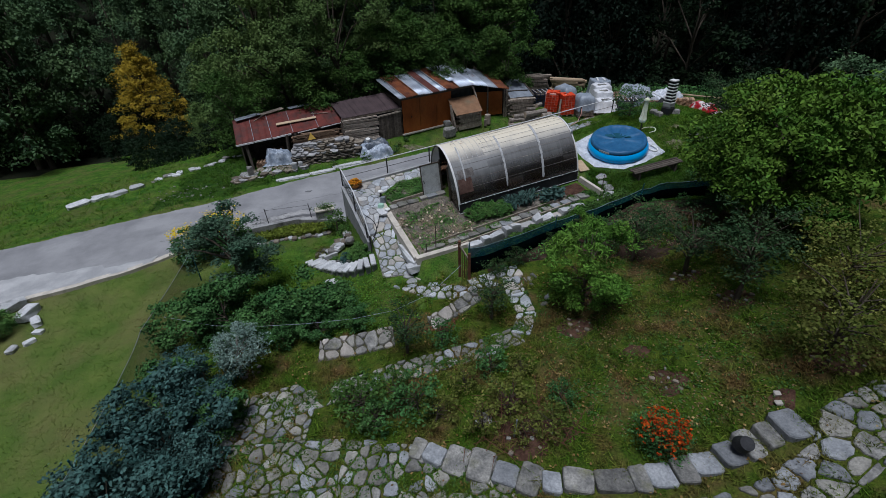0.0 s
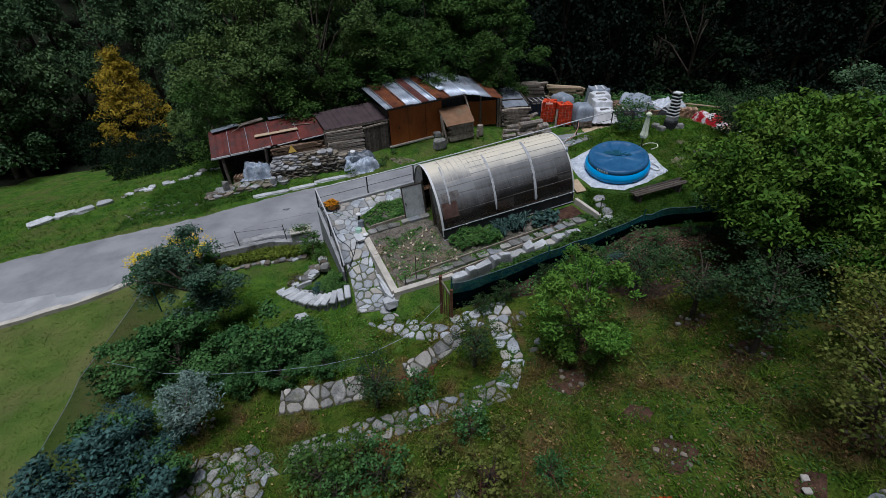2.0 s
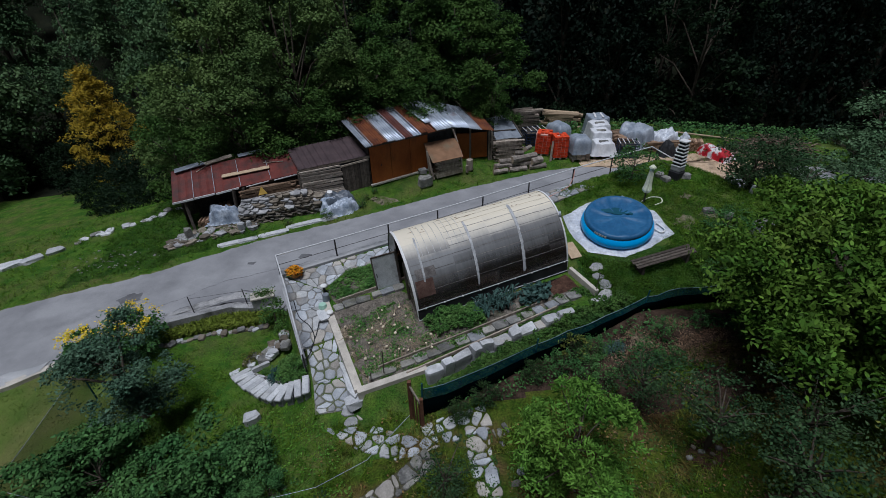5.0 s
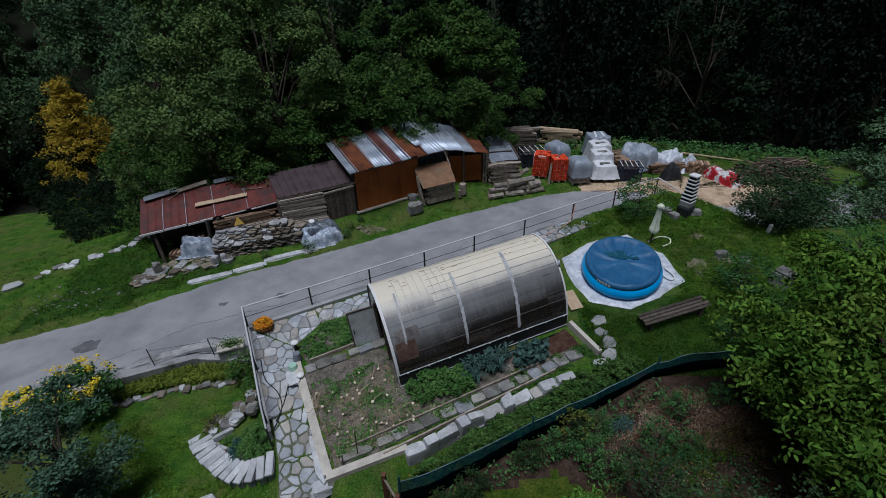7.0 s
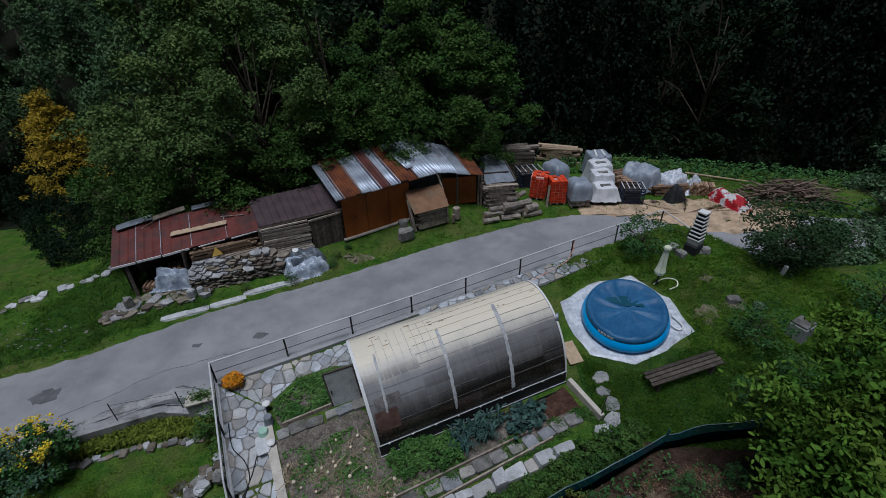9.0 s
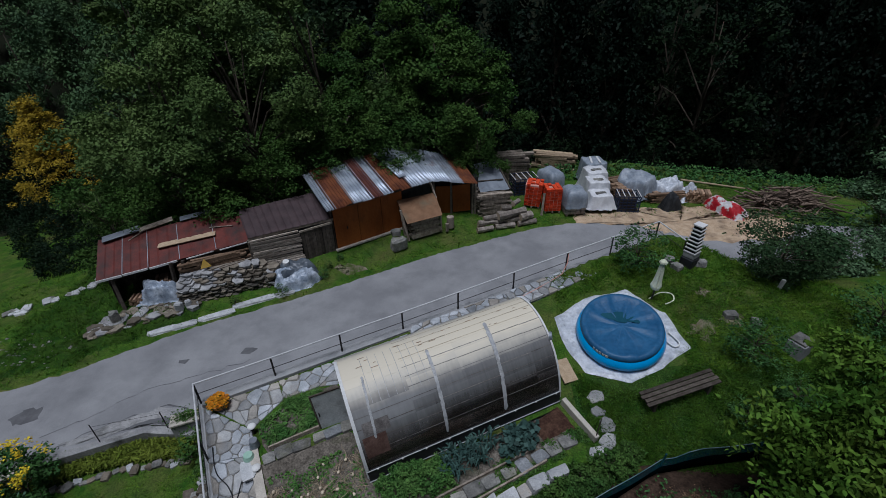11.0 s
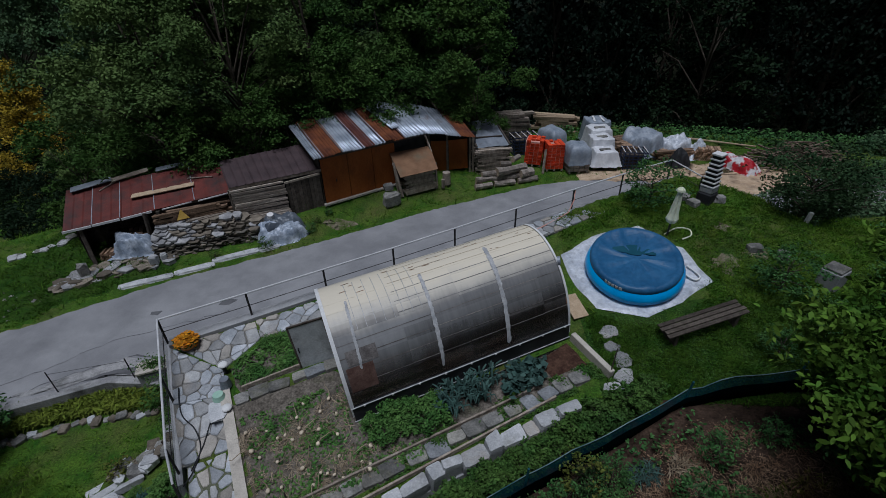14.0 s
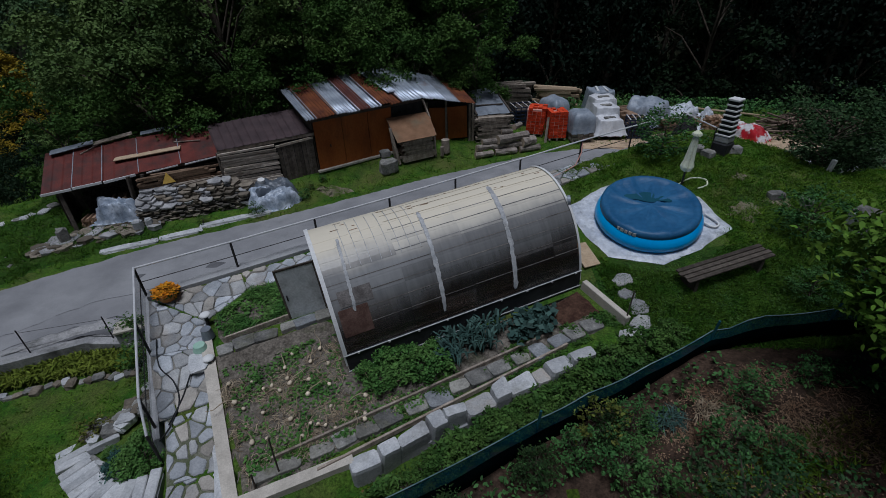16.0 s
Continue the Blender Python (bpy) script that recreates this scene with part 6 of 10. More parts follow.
def crate(cx, cy, ang, w, d, h):
    """A dark plastic crate of open bars."""
    z = ground_z(cx, cy)
    m = Matrix.Translation((cx, cy, z)) @ Matrix.Rotation(ang, 4, "Z")
    t = thing("bar_crate", "dark blue crate of open bars full of timber", "crate", m)
    for k in range(6):
        for sy in (-d / 2, d / 2):
            part("bar", box(w, 0.03, 0.05, Matrix.Translation((0, sy, 0.05 + k * (h - 0.1) / 5))), M["navy"], t)
        for sx in (-w / 2, w / 2):
            part("bar", box(0.03, d, 0.05, Matrix.Translation((sx, 0, 0.05 + k * (h - 0.1) / 5))), M["navy"], t)
    for k in range(6):
        for sy in (-d / 2 - 0.02, d / 2 + 0.02):
            part("upright", box(0.05, 0.03, h, Matrix.Translation((-w / 2 + w * k / 5, sy, 0))), M["navy"], t)
    for k in range(5):
        part("top_bar", box(0.04, d, 0.04, Matrix.Translation((-w / 2 + w * k / 4, 0, h))), M["tarp_white"], t, "pale top bar")
    part("filling", lengths((0, -d / 2 + 0.08, 0.05), 0.0, w * 0.85, h * 0.75, d * 0.8, 0.12, 95, 0.03), M["dark_wood"], t, "", "stuff")
    return t


M["navy"] = make_mat("dark_blue_paint", (0.02, 0.03, 0.06), (0.035, 0.045, 0.085), 3.0, 0.5, 0.1, 30.0, 0.2)
crate(14.6, 37.45, -0.12, 1.3, 1.05, 1.1)
crate(8.3, 40.0, 0.2, 1.6, 1.1, 1.2)


def pallet_leaning():
    t = thing("wooden_pallet", "bare wooden pallet leaning on the covered timber", "pallet", Matrix.Translation((16.4, 36.95, ground_z(16.4, 36.9))) @ Matrix.Rotation(0.35, 4, "Z") @ Matrix.Rotation(radians(-38), 4, "X") @ Matrix.Rotation(radians(28), 4, "Y"))
    for k in range(8):
        part("slat", box(1.1, 0.1, 0.025, Matrix.Translation((0, 0.06 + k * 0.14, 0.1))), M["old_wood"], t)
    for x in (-0.5, 0, 0.5):
        part("bearer", box(0.08, 1.15, 0.1, Matrix.Translation((x, 0.55, 0))), M["old_wood"], t)


pallet_leaning()
single("tarpaulin", mesh_of("tarpaulin", *drape(15.75, 39.35, ground_z(15.7, 39.4) + 0.1, 2.5, 2.6, 1.2, 0.3, 12, shape=0.72, sag=0.1, crumple=0.2), M["tarp_grey"], True), None, "heap under a blue-grey tarpaulin", "tarpaulin")
single("tarpaulin", mesh_of("tarpaulin", *drape(17.75, 39.0, ground_z(17.5, 38.9), 2.3, 1.7, 0.95, 0.2, 13, shape=0.66, sag=0.3, crumple=0.3), M["plastic_sheet"], True), None, "timber heap under torn pale foil", "tarpaulin")
single("timber_stack", lengths((15.6, 38.3, ground_z(15.6, 38.6)), 0.35, 2.3, 0.85, 2.4, 0.14, 98, 0.15), M["brown_wood"], "split timber under the blue-grey tarpaulin", "timber", kind="stuff")
single("timber_stack", lengths((17.5, 38.0, ground_z(17.3, 37.6)), 0.1, 2.4, 0.6, 0.9, 0.11, 97, 0.4), M["brown_wood"], "broken timber sticking out under torn foil", "timber", kind="stuff")
single("black_sack", mesh_of("black_sack", *drape(17.4, 37.3, ground_z(17.6, 37.0), 1.4, 1.0, 0.95, 0.2, 14, shape=0.3), M["black_plastic"], True), None, "slumped black plastic sheet beside the timber", "sack")
single("foil_sheet", mesh_of("foil_sheet", *drape(19.0, 38.5, ground_z(19.0, 38.2), 1.5, 1.2, 0.8, 0.2, 15, shape=0.5, sag=0.5, crumple=0.35), M["plastic_sheet"], True), None, "crumpled pale foil over firewood", "foil")
single("firewood_stack", billets((19.3, 37.7, ground_z(19.3, 37.7)), -0.3, 1.5, 0.7, 0.8, 0.14, M["brown_wood"], 99), M["brown_wood"], "heap of reddish split firewood beside the torn foil", "firewood", kind="stuff")
M["red_white"] = make_mat("red_white_tarp", (0.3, 0.012, 0.02), (0.42, 0.022, 0.03), 1.4, 0.45, 0.4, 7.0, 0.2, c3=(0.6, 0.58, 0.58), c3_scale=1.8, c3_cover=0.5, edge=0.04)
single("red_tarp", mesh_of("red_tarp", *drape(20.55, 36.75, ground_z(20.5, 36.7), 3.2, 1.4, 0.55, -1.2, 16, shape=0.5, sag=0.5, crumple=0.4), M["red_white"], True), None, "crumpled red and white tarpaulin over a low heap", "tarpaulin")
single("long_pole", rod((19.2, 40.2, 2.2), (23.2, 39.2, 1.9), 0.07, 0.05, 7), M["fresh_wood"], "long pale pole lying behind the heaps", "pole")


def brush_pile():
    """Lopped branches thrown on a heap."""
    r = rng(103)
    shapes = []
    for k in range(190):
        x = r.gauss(24.6, 1.3)
        y = r.gauss(37.0, 0.7)
        hgt = max(0.05, 1.15 * math.exp(-((x - 24.6) / 2.4) ** 2 - ((y - 37.0) / 1.2) ** 2))
        z = ground_z(x, y) + r.uniform(0, hgt)
        ln = r.uniform(0.8, 2.6)
        a = r.gauss(-0.25, 0.55)
        dz = r.uniform(-0.12, 0.2) * ln
        q = Vector((math.cos(a), math.sin(a), 0)) * ln / 2
        p = Vector((x, y, z))
        mid = p + Vector((r.uniform(-0.1, 0.1), r.uniform(-0.1, 0.1), r.uniform(0, 0.12)))
        rad = r.uniform(0.018, 0.075)
        shapes.append(tube([p - q - Vector((0, 0, dz / 2)), mid, p + q + Vector((0, 0, dz / 2))], [rad, rad * 0.85, rad * 0.4], 5))
    return single("brush_pile", mesh_of("brush_pile", *join_meshes(shapes)), M["branch"], "heap of lopped brown branches beside the lane", "branches", kind="stuff")


def tube(points, radii, n=6):
    verts, faces = [], []
    for i, p in enumerate(points):
        a, b = points[max(i - 1, 0)], points[min(i + 1, len(points) - 1)]
        d = (Vector(b) - Vector(a)).normalized()
        q = d.to_track_quat("Z", "Y")
        for k in range(n):
            t = 6.2832 * k / n
            verts.append(tuple(Vector(p) + q @ Vector((math.cos(t) * radii[i], math.sin(t) * radii[i], 0))))
    for i in range(len(points) - 1):
        for k in range(n):
            j = (k + 1) % n
            faces.append((i * n + k, i * n + j, (i + 1) * n + j, (i + 1) * n + k))
    faces.append(tuple((len(points) - 1) * n + k for k in range(n)))
    return verts, faces


brush_pile()
single("beam_stack", lengths((11.2, 43.9, ground_z(11.2, 43.9) - 0.1), -0.25, 2.9, 2.75 - ground_z(11.2, 43.9), 0.8, 0.2, 105, 0.3), M["fresh_wood"], "stack of pale squared beams behind the pallets", "timber", kind="stuff")
single("beam_stack", lengths((7.4, 41.6, ground_z(7.4, 41.6)), 0.15, 3.4, 2.0, 1.0, 0.16, 106, 0.3), M["old_wood"], "stack of grey boards behind the shelter", "timber", kind="stuff")


def white_stones():
    t = thing("boulder_row", "row of pale boulders along the verge above the meadow", "stones")
    r = rng(111)
    for k, (x, y, sx) in enumerate(((-22.3, 24.7, 1.3), (-21.4, 25.5, 1.1), (-20.6, 26.0, 0.9), (-19.9, 26.8, 0.8))):
        lay_stone(t, k, x, y, ground_z(x, y) - 0.1, sx, 0.62, 0.3, 0.75 + r.uniform(-0.2, 0.2), True)
    for k in range(24):
        f = k / 23
        x, y = lerp(-19.3, -14.6, f), lerp(27.8, 32.0, f)
        q = r.uniform(0.16, 0.42)
        lay_stone(t, k, x + r.uniform(-0.25, 0.25), y + r.uniform(-0.25, 0.25), ground_z(x, y) - 0.05, q * 1.4, q, q * 0.4, r.uniform(0, 3), k % 3 != 0)


white_stones()


def gravel_spill():
    r = rng(113)
    shapes = []
    for k in range(70):
        x, y = r.gauss(-15.8, 1.0), r.gauss(25.6, 0.5)
        s = r.uniform(0.03, 0.1)
        z = ground_z(x, y)
        v = [(x - s, y - s * 0.7, z - 0.02), (x + s, y - s * 0.8, z - 0.02), (x + s * 0.9, y + s * 0.8, z - 0.02), (x - s * 0.8, y + s * 0.7, z - 0.02), (x - s * 0.4, y, z + s * 0.7), (x + s * 0.5, y + s * 0.1, z + s * 0.6)]
        shapes.append((v, [(0, 1, 5, 4), (1, 2, 5), (2, 3, 4, 5), (3, 0, 4)]))
    single("stone_spill", mesh_of("stone_spill", *join_meshes(shapes)), M["fieldstone"], "spill of small pale stones on the verge", "stones", kind="stuff")


gravel_spill()


# ---- trees and shrubs ----
def tree_meshes(seed, height, radius, trunk_r, bare, leaf, leaf_n, leaf_size, bark, clumps=60, clump_r=0.5, droop=0.1, shape="round", limbs=9, lean=0.0, whole=False, compound=0, aspect=0.55, lobes=0, inner=1, ruffle=0.45):
    """Trunk with limbs, and a crown of leaf clumps that hang on the limbs' ends."""
    r = rng(seed)
    g = np.random.default_rng(seed)
    top = Vector((lean * height, r.uniform(-0.03, 0.03) * height, height * 0.88))
    stem = [Vector((0, 0, -0.25))]
    for k in range(1, 7):
        f = k / 6
        stem.append(Vector((top.x * f + r.uniform(-0.03, 0.03) * height * 0.4, top.y * f + r.uniform(-0.03, 0.03) * height * 0.4, top.z * f)))
    shapes = [tube(stem, [trunk_r * lerp(1.15, 0.12, k / 6) for k in range(7)], 8)]
    centres = []
    for i in range(clumps):
        f = (i + 0.5) / clumps
        zz = bare + (height - bare) * (f ** (0.8 if shape == "cone" else 1.0))
        if shape == "cone":
            rad = radius * (1 - 0.92 * ((zz - bare) / (height - bare))) * r.uniform(0.55, 1.05)
        elif shape == "vase":
            rad = radius * (0.45 + 0.55 * ((zz - bare) / (height - bare))) * math.sqrt(r.uniform(0.08, 1.0))
        else:
            q = 2 * (zz - bare) / (height - bare) - 1
            rad = radius * math.sqrt(max(0.06, 1 - 0.9 * q * q)) * r.uniform(0.45, 1.08) ** 0.8
        a = i * 2.39996 + r.uniform(-0.5, 0.5)
        f2 = clamp(zz / top.z)
        centres.append(Vector((top.x * f2 + math.cos(a) * rad, top.y * f2 + math.sin(a) * rad, zz + r.uniform(-0.06, 0.06) * height)))
    if lobes:
        # the clumps gather in big rounded lobes with dark gaps between them
        hubs = [centres[int((i + 0.5) * clumps / lobes)] for i in range(lobes)]
        size = 0.95 * (radius * radius * (height - bare) / lobes) ** (1 / 3)
        for i in range(clumps):
            if i % 5 < inner:
                continue
            d = Vector((r.gauss(0, 1), r.gauss(0, 1), abs(r.gauss(0, 1)) * (1 if r.random() < 0.85 else -0.7))).normalized()
            centres[i] = hubs[i % lobes] + d * size * r.uniform(0.55, 1.0) * (0.75 + 0.5 * ((i % lobes) * 0.618 % 1)) * 0.62
    step = max(1, clumps // limbs) if limbs else clumps + 1
    for i, c in enumerate(centres):
        if limbs and i % step == 0:
            f = clamp((c.z * 0.62) / top.z, 0.08, 0.9)
            k = min(5, int(f * 6))
            s = stem[k].lerp(stem[k + 1], f * 6 - k)
            mid = s.lerp(c, 0.55) + Vector((0, 0, 0.06 * height * r.uniform(-0.2, 1)))
            shapes.append(tube([s, mid, c], [trunk_r * lerp(0.55, 0.2, f), trunk_r * 0.25, trunk_r * 0.06], 5))
    wood = join_meshes(shapes)
    per = max(3, leaf_n // clumps)
    pos, out = [], []
    for c in centres:
        k = int(per * r.uniform(0.5, 1.5))
        rr = clump_r * r.uniform(0.6, 1.35)
        d = g.normal(size=(k, 3))
        d[:, 2] = np.abs(d[:, 2]) * np.where(g.random(k) < 0.8, 1, -0.6)
        d /= np.linalg.norm(d, axis=1)[:, None] + 1e-9
        # every clump is an uneven tuft: lobes, a ragged rim, a thin inside
        lobe = 1 + 0.35 * np.sin(3 * np.arctan2(d[:, 1], d[:, 0]) + r.uniform(0, 6.3)) * np.cos(2.2 * d[:, 2] + r.uniform(0, 6.3))
        far = np.where(g.random(k) < 0.72, g.uniform(0.72, 1.12, k), g.uniform(0.1, 0.8, k)) * lobe
        p = d * far[:, None] * np.array([rr, rr, rr * 0.62])
        p[:, 2] -= droop * np.hypot(p[:, 0], p[:, 1])
        pos.append(p + np.array(c))
        out.append(d)
    pos, out = np.concatenate(pos), np.concatenate(out)
    if compound:
        # leaflets in two ranks along an arching stalk
        m = len(pos)
        way = out + g.normal(0, 0.5, (m, 3))
        way[:, 2] = -0.25 + 0.3 * way[:, 2]
        way /= np.linalg.norm(way, axis=1)[:, None]
        side = np.stack([-way[:, 1], way[:, 0], np.zeros(m)], 1)
        rows = []
        for k in range(compound):
            f = k / (compound - 1)
            rows.append(pos + way * (leaf_size * 2.4 * f) + side * (leaf_size * 0.45 * (-1) ** k * (1 - 0.5 * f)) - np.array([0, 0, 1]) * (leaf_size * 0.9 * f * f))
        pos, out = np.concatenate(rows), np.tile(out, (compound, 1))
    pos[:, 2] = np.maximum(pos[:, 2], 0.04)
    crown = leaf_mesh("crown", pos, leaf_size, leaf, seed, droop * 1.5, facing=out, whole=whole, aspect=aspect, ruffle=ruffle)
    return mesh_of("trunk", *wood, bark, True), crown


def plant(name, meshes, x, y, z, label, category, turn=0.0, scale=1.0, group=""):
    t = thing(name, label, category, Matrix.Translation((x, y, z)) @ Matrix.Rotation(turn, 4, "Z") @ Matrix.Diagonal((scale, scale, scale, 1)), group)
    part("trunk", meshes[0], None, t)
    part("crown", meshes[1], None, t)
    return t


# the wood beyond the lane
FOREST = [tree_meshes(100 + k, 16 + k, 4.4, 0.28, 2.5, M["leaf_forest_shaded"], 5300, 0.4, M["bark"], 84, 1.05, 0.3, "round", 12, lobes=12, inner=0, ruffle=0.3) for k in range(3)]
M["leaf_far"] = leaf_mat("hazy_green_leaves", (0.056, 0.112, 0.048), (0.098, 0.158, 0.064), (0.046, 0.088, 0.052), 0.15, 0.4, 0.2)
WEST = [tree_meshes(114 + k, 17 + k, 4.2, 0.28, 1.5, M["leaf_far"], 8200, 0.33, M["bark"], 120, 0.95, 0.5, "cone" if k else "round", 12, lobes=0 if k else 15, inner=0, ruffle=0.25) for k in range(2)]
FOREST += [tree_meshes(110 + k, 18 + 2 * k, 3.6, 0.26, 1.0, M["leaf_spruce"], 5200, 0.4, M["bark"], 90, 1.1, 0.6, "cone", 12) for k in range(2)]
BACKWOOD = [tree_meshes(120 + k, 17 + k, 4.6, 0.28, 2.5, M["leaf_forest_shaded"] if k else M["leaf_spruce"], 1550, 0.82, M["bark"], 40, 1.9, 0.4, "round" if k else "cone", 8) for k in range(2)]


def build_forest():
    r = rng(21)
    k = 0
    for row, (gap, back) in enumerate(((4.4, 21), (4.8, 26), (5.6, 33), (6.4, 43))):
        x = -74 + row * 1.3
        while x < 74:
            xx = x + r.uniform(-1.4, 1.4)
            y = along(xx, ROAD_FAR) + back + r.uniform(-2.2, 2.2)
            if xx < -16:
                y += 9 + (xx + 16) * 0.12
            y = max(y, 36 + back * 0.5 if xx < -20 else 20)
            half = 20 + 1.15 * (y - 5)
            hides = any(abs(math.atan2(xx - ex, y - ey) - math.atan2(-32.2 - ex, 50.2 - ey)) < 0.13 for ex, ey in ((0, 0), (1, 3), (2, 7), (2.5, 10))) and y < 56
            if abs(xx) < half and not hides:
                s = r.uniform(0.8, 1.2)
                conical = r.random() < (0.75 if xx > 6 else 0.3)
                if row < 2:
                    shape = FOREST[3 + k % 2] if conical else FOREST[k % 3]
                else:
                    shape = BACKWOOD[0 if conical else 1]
                if xx < -9:
                    shape, conical = WEST[k % 2], k % 2 == 1
                plant("forest_tree", shape, xx, y, ground_z(xx, y) - 0.2, "dark green conical tree in the wooded valley" if conical else "tall dark green broadleaf tree in the wooded valley", "tree", r.uniform(0, 6.28), s, "trees of the wood")
                k += 1
            x += gap * r.uniform(0.85, 1.2) * (0.8 if x < -9 else 1)


build_forest()
for i in range(22):
    x, y = -82 + i * 3.1, 68 + 7 * (i % 3)
    plant("forest_tree", WEST[i % 2], x, y, ground_z(x, y) - 0.3, "hazy blue-green tree high in the wooded valley", "tree", i * 1.1, 0.95 + 0.1 * (i % 3), "trees of the wood")


SAPLING = tree_meshes(125, 17, 4.6, 0.2, 1.5, M["leaf_forest_shaded"], 1700, 0.78, M["bark"], 44, 1.7, 0.4, "round", 0)


def understory():
    """Dark saplings that close the wood's edge down to the ground."""
    r = rng(23)
    x = -60.0
    k = 0
    while x < 60:
        y = along(x, ROAD_FAR) + 19.5 + r.uniform(-1.5, 1.5) + (9 + (x + 16) * 0.12 if x < -16 else 0)
        y = max(y, 50.0 + r.uniform(0, 2) if x < -20 else 20)
        s = r.uniform(0.28, 0.42) * (0.8 if abs(x + 30) < 4 else 1)
        plant("sapling", SAPLING, x, y, ground_z(x, y) - 0.8, "dark leafy sapling at the edge of the wood", "tree", r.uniform(0, 6.28), s, "saplings at the wood's edge")
        k += 1
        x += r.uniform(2.2, 3.4)


understory()

WILLOW = [tree_meshes(130 + k, 11.5 + k, 4.2, 0.2, 1.0, M["leaf_willow"], 30000, 0.18, M["bark"], 150, 0.66, 0.3, "round", 16, lobes=14, inner=0, ruffle=0.3) for k in range(2)]
HAZEL = [tree_meshes(140 + k, 9.5 + k, 3.6, 0.14, 0.6, M["leaf_hazel"], 25000, 0.19, M["bark"], 130, 0.6, 0.3, "round", 14, lobes=12, inner=0, ruffle=0.3) for k in range(2)]
for i, (x, y, s, kind, k) in enumerate(((-12.5, 36.8, 1.05, 0, 0), (-8.2, 36.6, 0.95, 0, 1), (-15.5, 41.0, 1.4, 0, 1), (-10.5, 42.0, 1.55, 0, 0), (-4.6, 38.6, 0.92, 1, 0), (-0.8, 41.4, 1.0, 1, 1), (2.6, 42.2, 1.12, 1, 0), (5.6, 43.5, 0.82, 1, 1), (-5.5, 43.0, 1.5, 0, 0), (0.5, 45.5, 1.5, 1, 0))):
    z = ground_z(x, y)
    plant("willow_tree" if kind == 0 else "hazel_tree", (WILLOW, HAZEL)[kind][k], x, y, z, "grey-green willow whose crown overhangs the sheds" if kind == 0 else "bushy green hazel behind the rusty sheds", "tree", i * 1.3, s, "trees behind the sheds")

THICKET = [tree_meshes(145 + k, 5.2, 2.1, 0.08, 0.2, M["leaf_hazel"], 6500, 0.16, M["bark"], 60, 0.5, 0.3, "round", 10, lobes=10) for k in range(2)]
r = rng(147)
for i in range(12):
    f = i / 11
    x, y = lerp(-14.6, 5.2, f), lerp(31.9, 40.2, f) + (0.5 if 0.3 < f < 0.75 else 0)
    plant("hazel_bush", THICKET[(i + 1) % 2 if f < 0.5 else 1], x, y, ground_z(x, y), "dense hazel bush leaning over the shed roofs", "bush", i * 1.9, r.uniform(0.85, 1.1), "bushes behind the sheds")
plant("willow_tree", WILLOW[1], -20.6, 41.0, ground_z(-20.6, 41.0), "grey-green willow at the end of the row behind the sheds", "tree", 2.2, 0.72, "trees behind the sheds")

r = rng(149)
for i in range(15):
    x = -43 + i * 2.0 + r.uniform(-0.7, 0.7)
    y = (49.5 if x < -36 else 46.0 if x < -27 else 41.5) + r.uniform(-0.6, 0.9)
    plant("sapling", SAPLING, x, y, ground_z(x, y) - 0.5, "dark leafy sapling added in the deep shade below the meadow's edge", "tree", r.uniform(0, 6.28), r.uniform(0.19, 0.27), "saplings at the wood's edge")

# Added saplings: their dark mass stands for the deep shadow under the trees.
for i, (x, y) in enumerate(((-31.5, 43.5), (-29.3, 41.3), (-27.3, 39.5), (-25.3, 37.8), (-23.5, 36.3), (-21.6, 35.0), (-19.6, 34.0), (-17.6, 33.6), (-26.5, 41.5), (-22.5, 38.5), (-29.5, 45.0))):
    plant("sapling", SAPLING, x, y, ground_z(x, y) - 0.5, "dark leafy sapling added in the deep shade below the meadow's edge", "tree", i * 1.7, 0.17 + 0.02 * (i % 3), "saplings at the wood's edge")

YELLOW = tree_meshes(150, 9.4, 5.0, 0.16, 0.4, M["leaf_yellow"], 19000, 0.18, M["bark"], 190, 0.62, 0.18, "cone", 26, ruffle=0.3)
plant("autumn_tree", YELLOW, -32.2, 50.2, max(ground_z(-32.2, 50.2), -3.9), "conical young tree in yellow autumn leaf at the wood's edge", "tree", 0.3, 1.0)

WALNUT = tree_meshes(160, 4.6, 3.1, 0.2, 0.95, M["leaf_walnut"], 8800, 0.15, M["bark"], 270, 0.44, 0.4, "round", 22, whole=True, compound=6, aspect=0.46, lobes=50, inner=1)
plant("walnut_tree", WALNUT, 11.9, 15.1, ground_z(11.9, 15.1), "broad walnut tree with long bright green leaves", "tree", 0.5, 1.0)
CHERRY = tree_meshes(171, 3.25, 1.4, 0.07, 0.4, M["leaf_bright"], 14000, 0.125, M["bark"], 150, 0.26, 0.35, "round", 18, whole=True, aspect=0.3, lobes=17, inner=1)
plant("young_cherry_tree", CHERRY, 4.55, 12.2, ground_z(4.55, 12.2), "small bright yellow-green cherry tree in the orchard", "tree", 0.2)
APPLE = [tree_meshes(180 + k, 2.4, 1.2, 0.085, 1.0, M["leaf_apple"], 2100, 0.085, M["bark"], 34, 0.3, 0.1, "vase", 16) for k in range(3)]
for i, (x, y, s, l) in enumerate(((8.05, 12.8, 1.0, "thin grey-green apple tree in a bare earth ring"), (8.85, 11.1, 1.1, "thin grey-green apple tree in a bare earth ring"), (6.9, 14.3, 0.9, "thin grey-green apple tree near the net fence"), (9.6, 12.2, 1.05, "thin grey-green apple tree by the walnut"), (1.45, 12.2, 0.75, "bare-stemmed young fruit tree beside the stone path"), (-1.45, 11.0, 0.78, "small green fruit tree above the stone path"))):
    plant("apple_tree", APPLE[i % 3], x, y, ground_z(x, y), l, "tree", i * 1.1, s, "fruit trees")
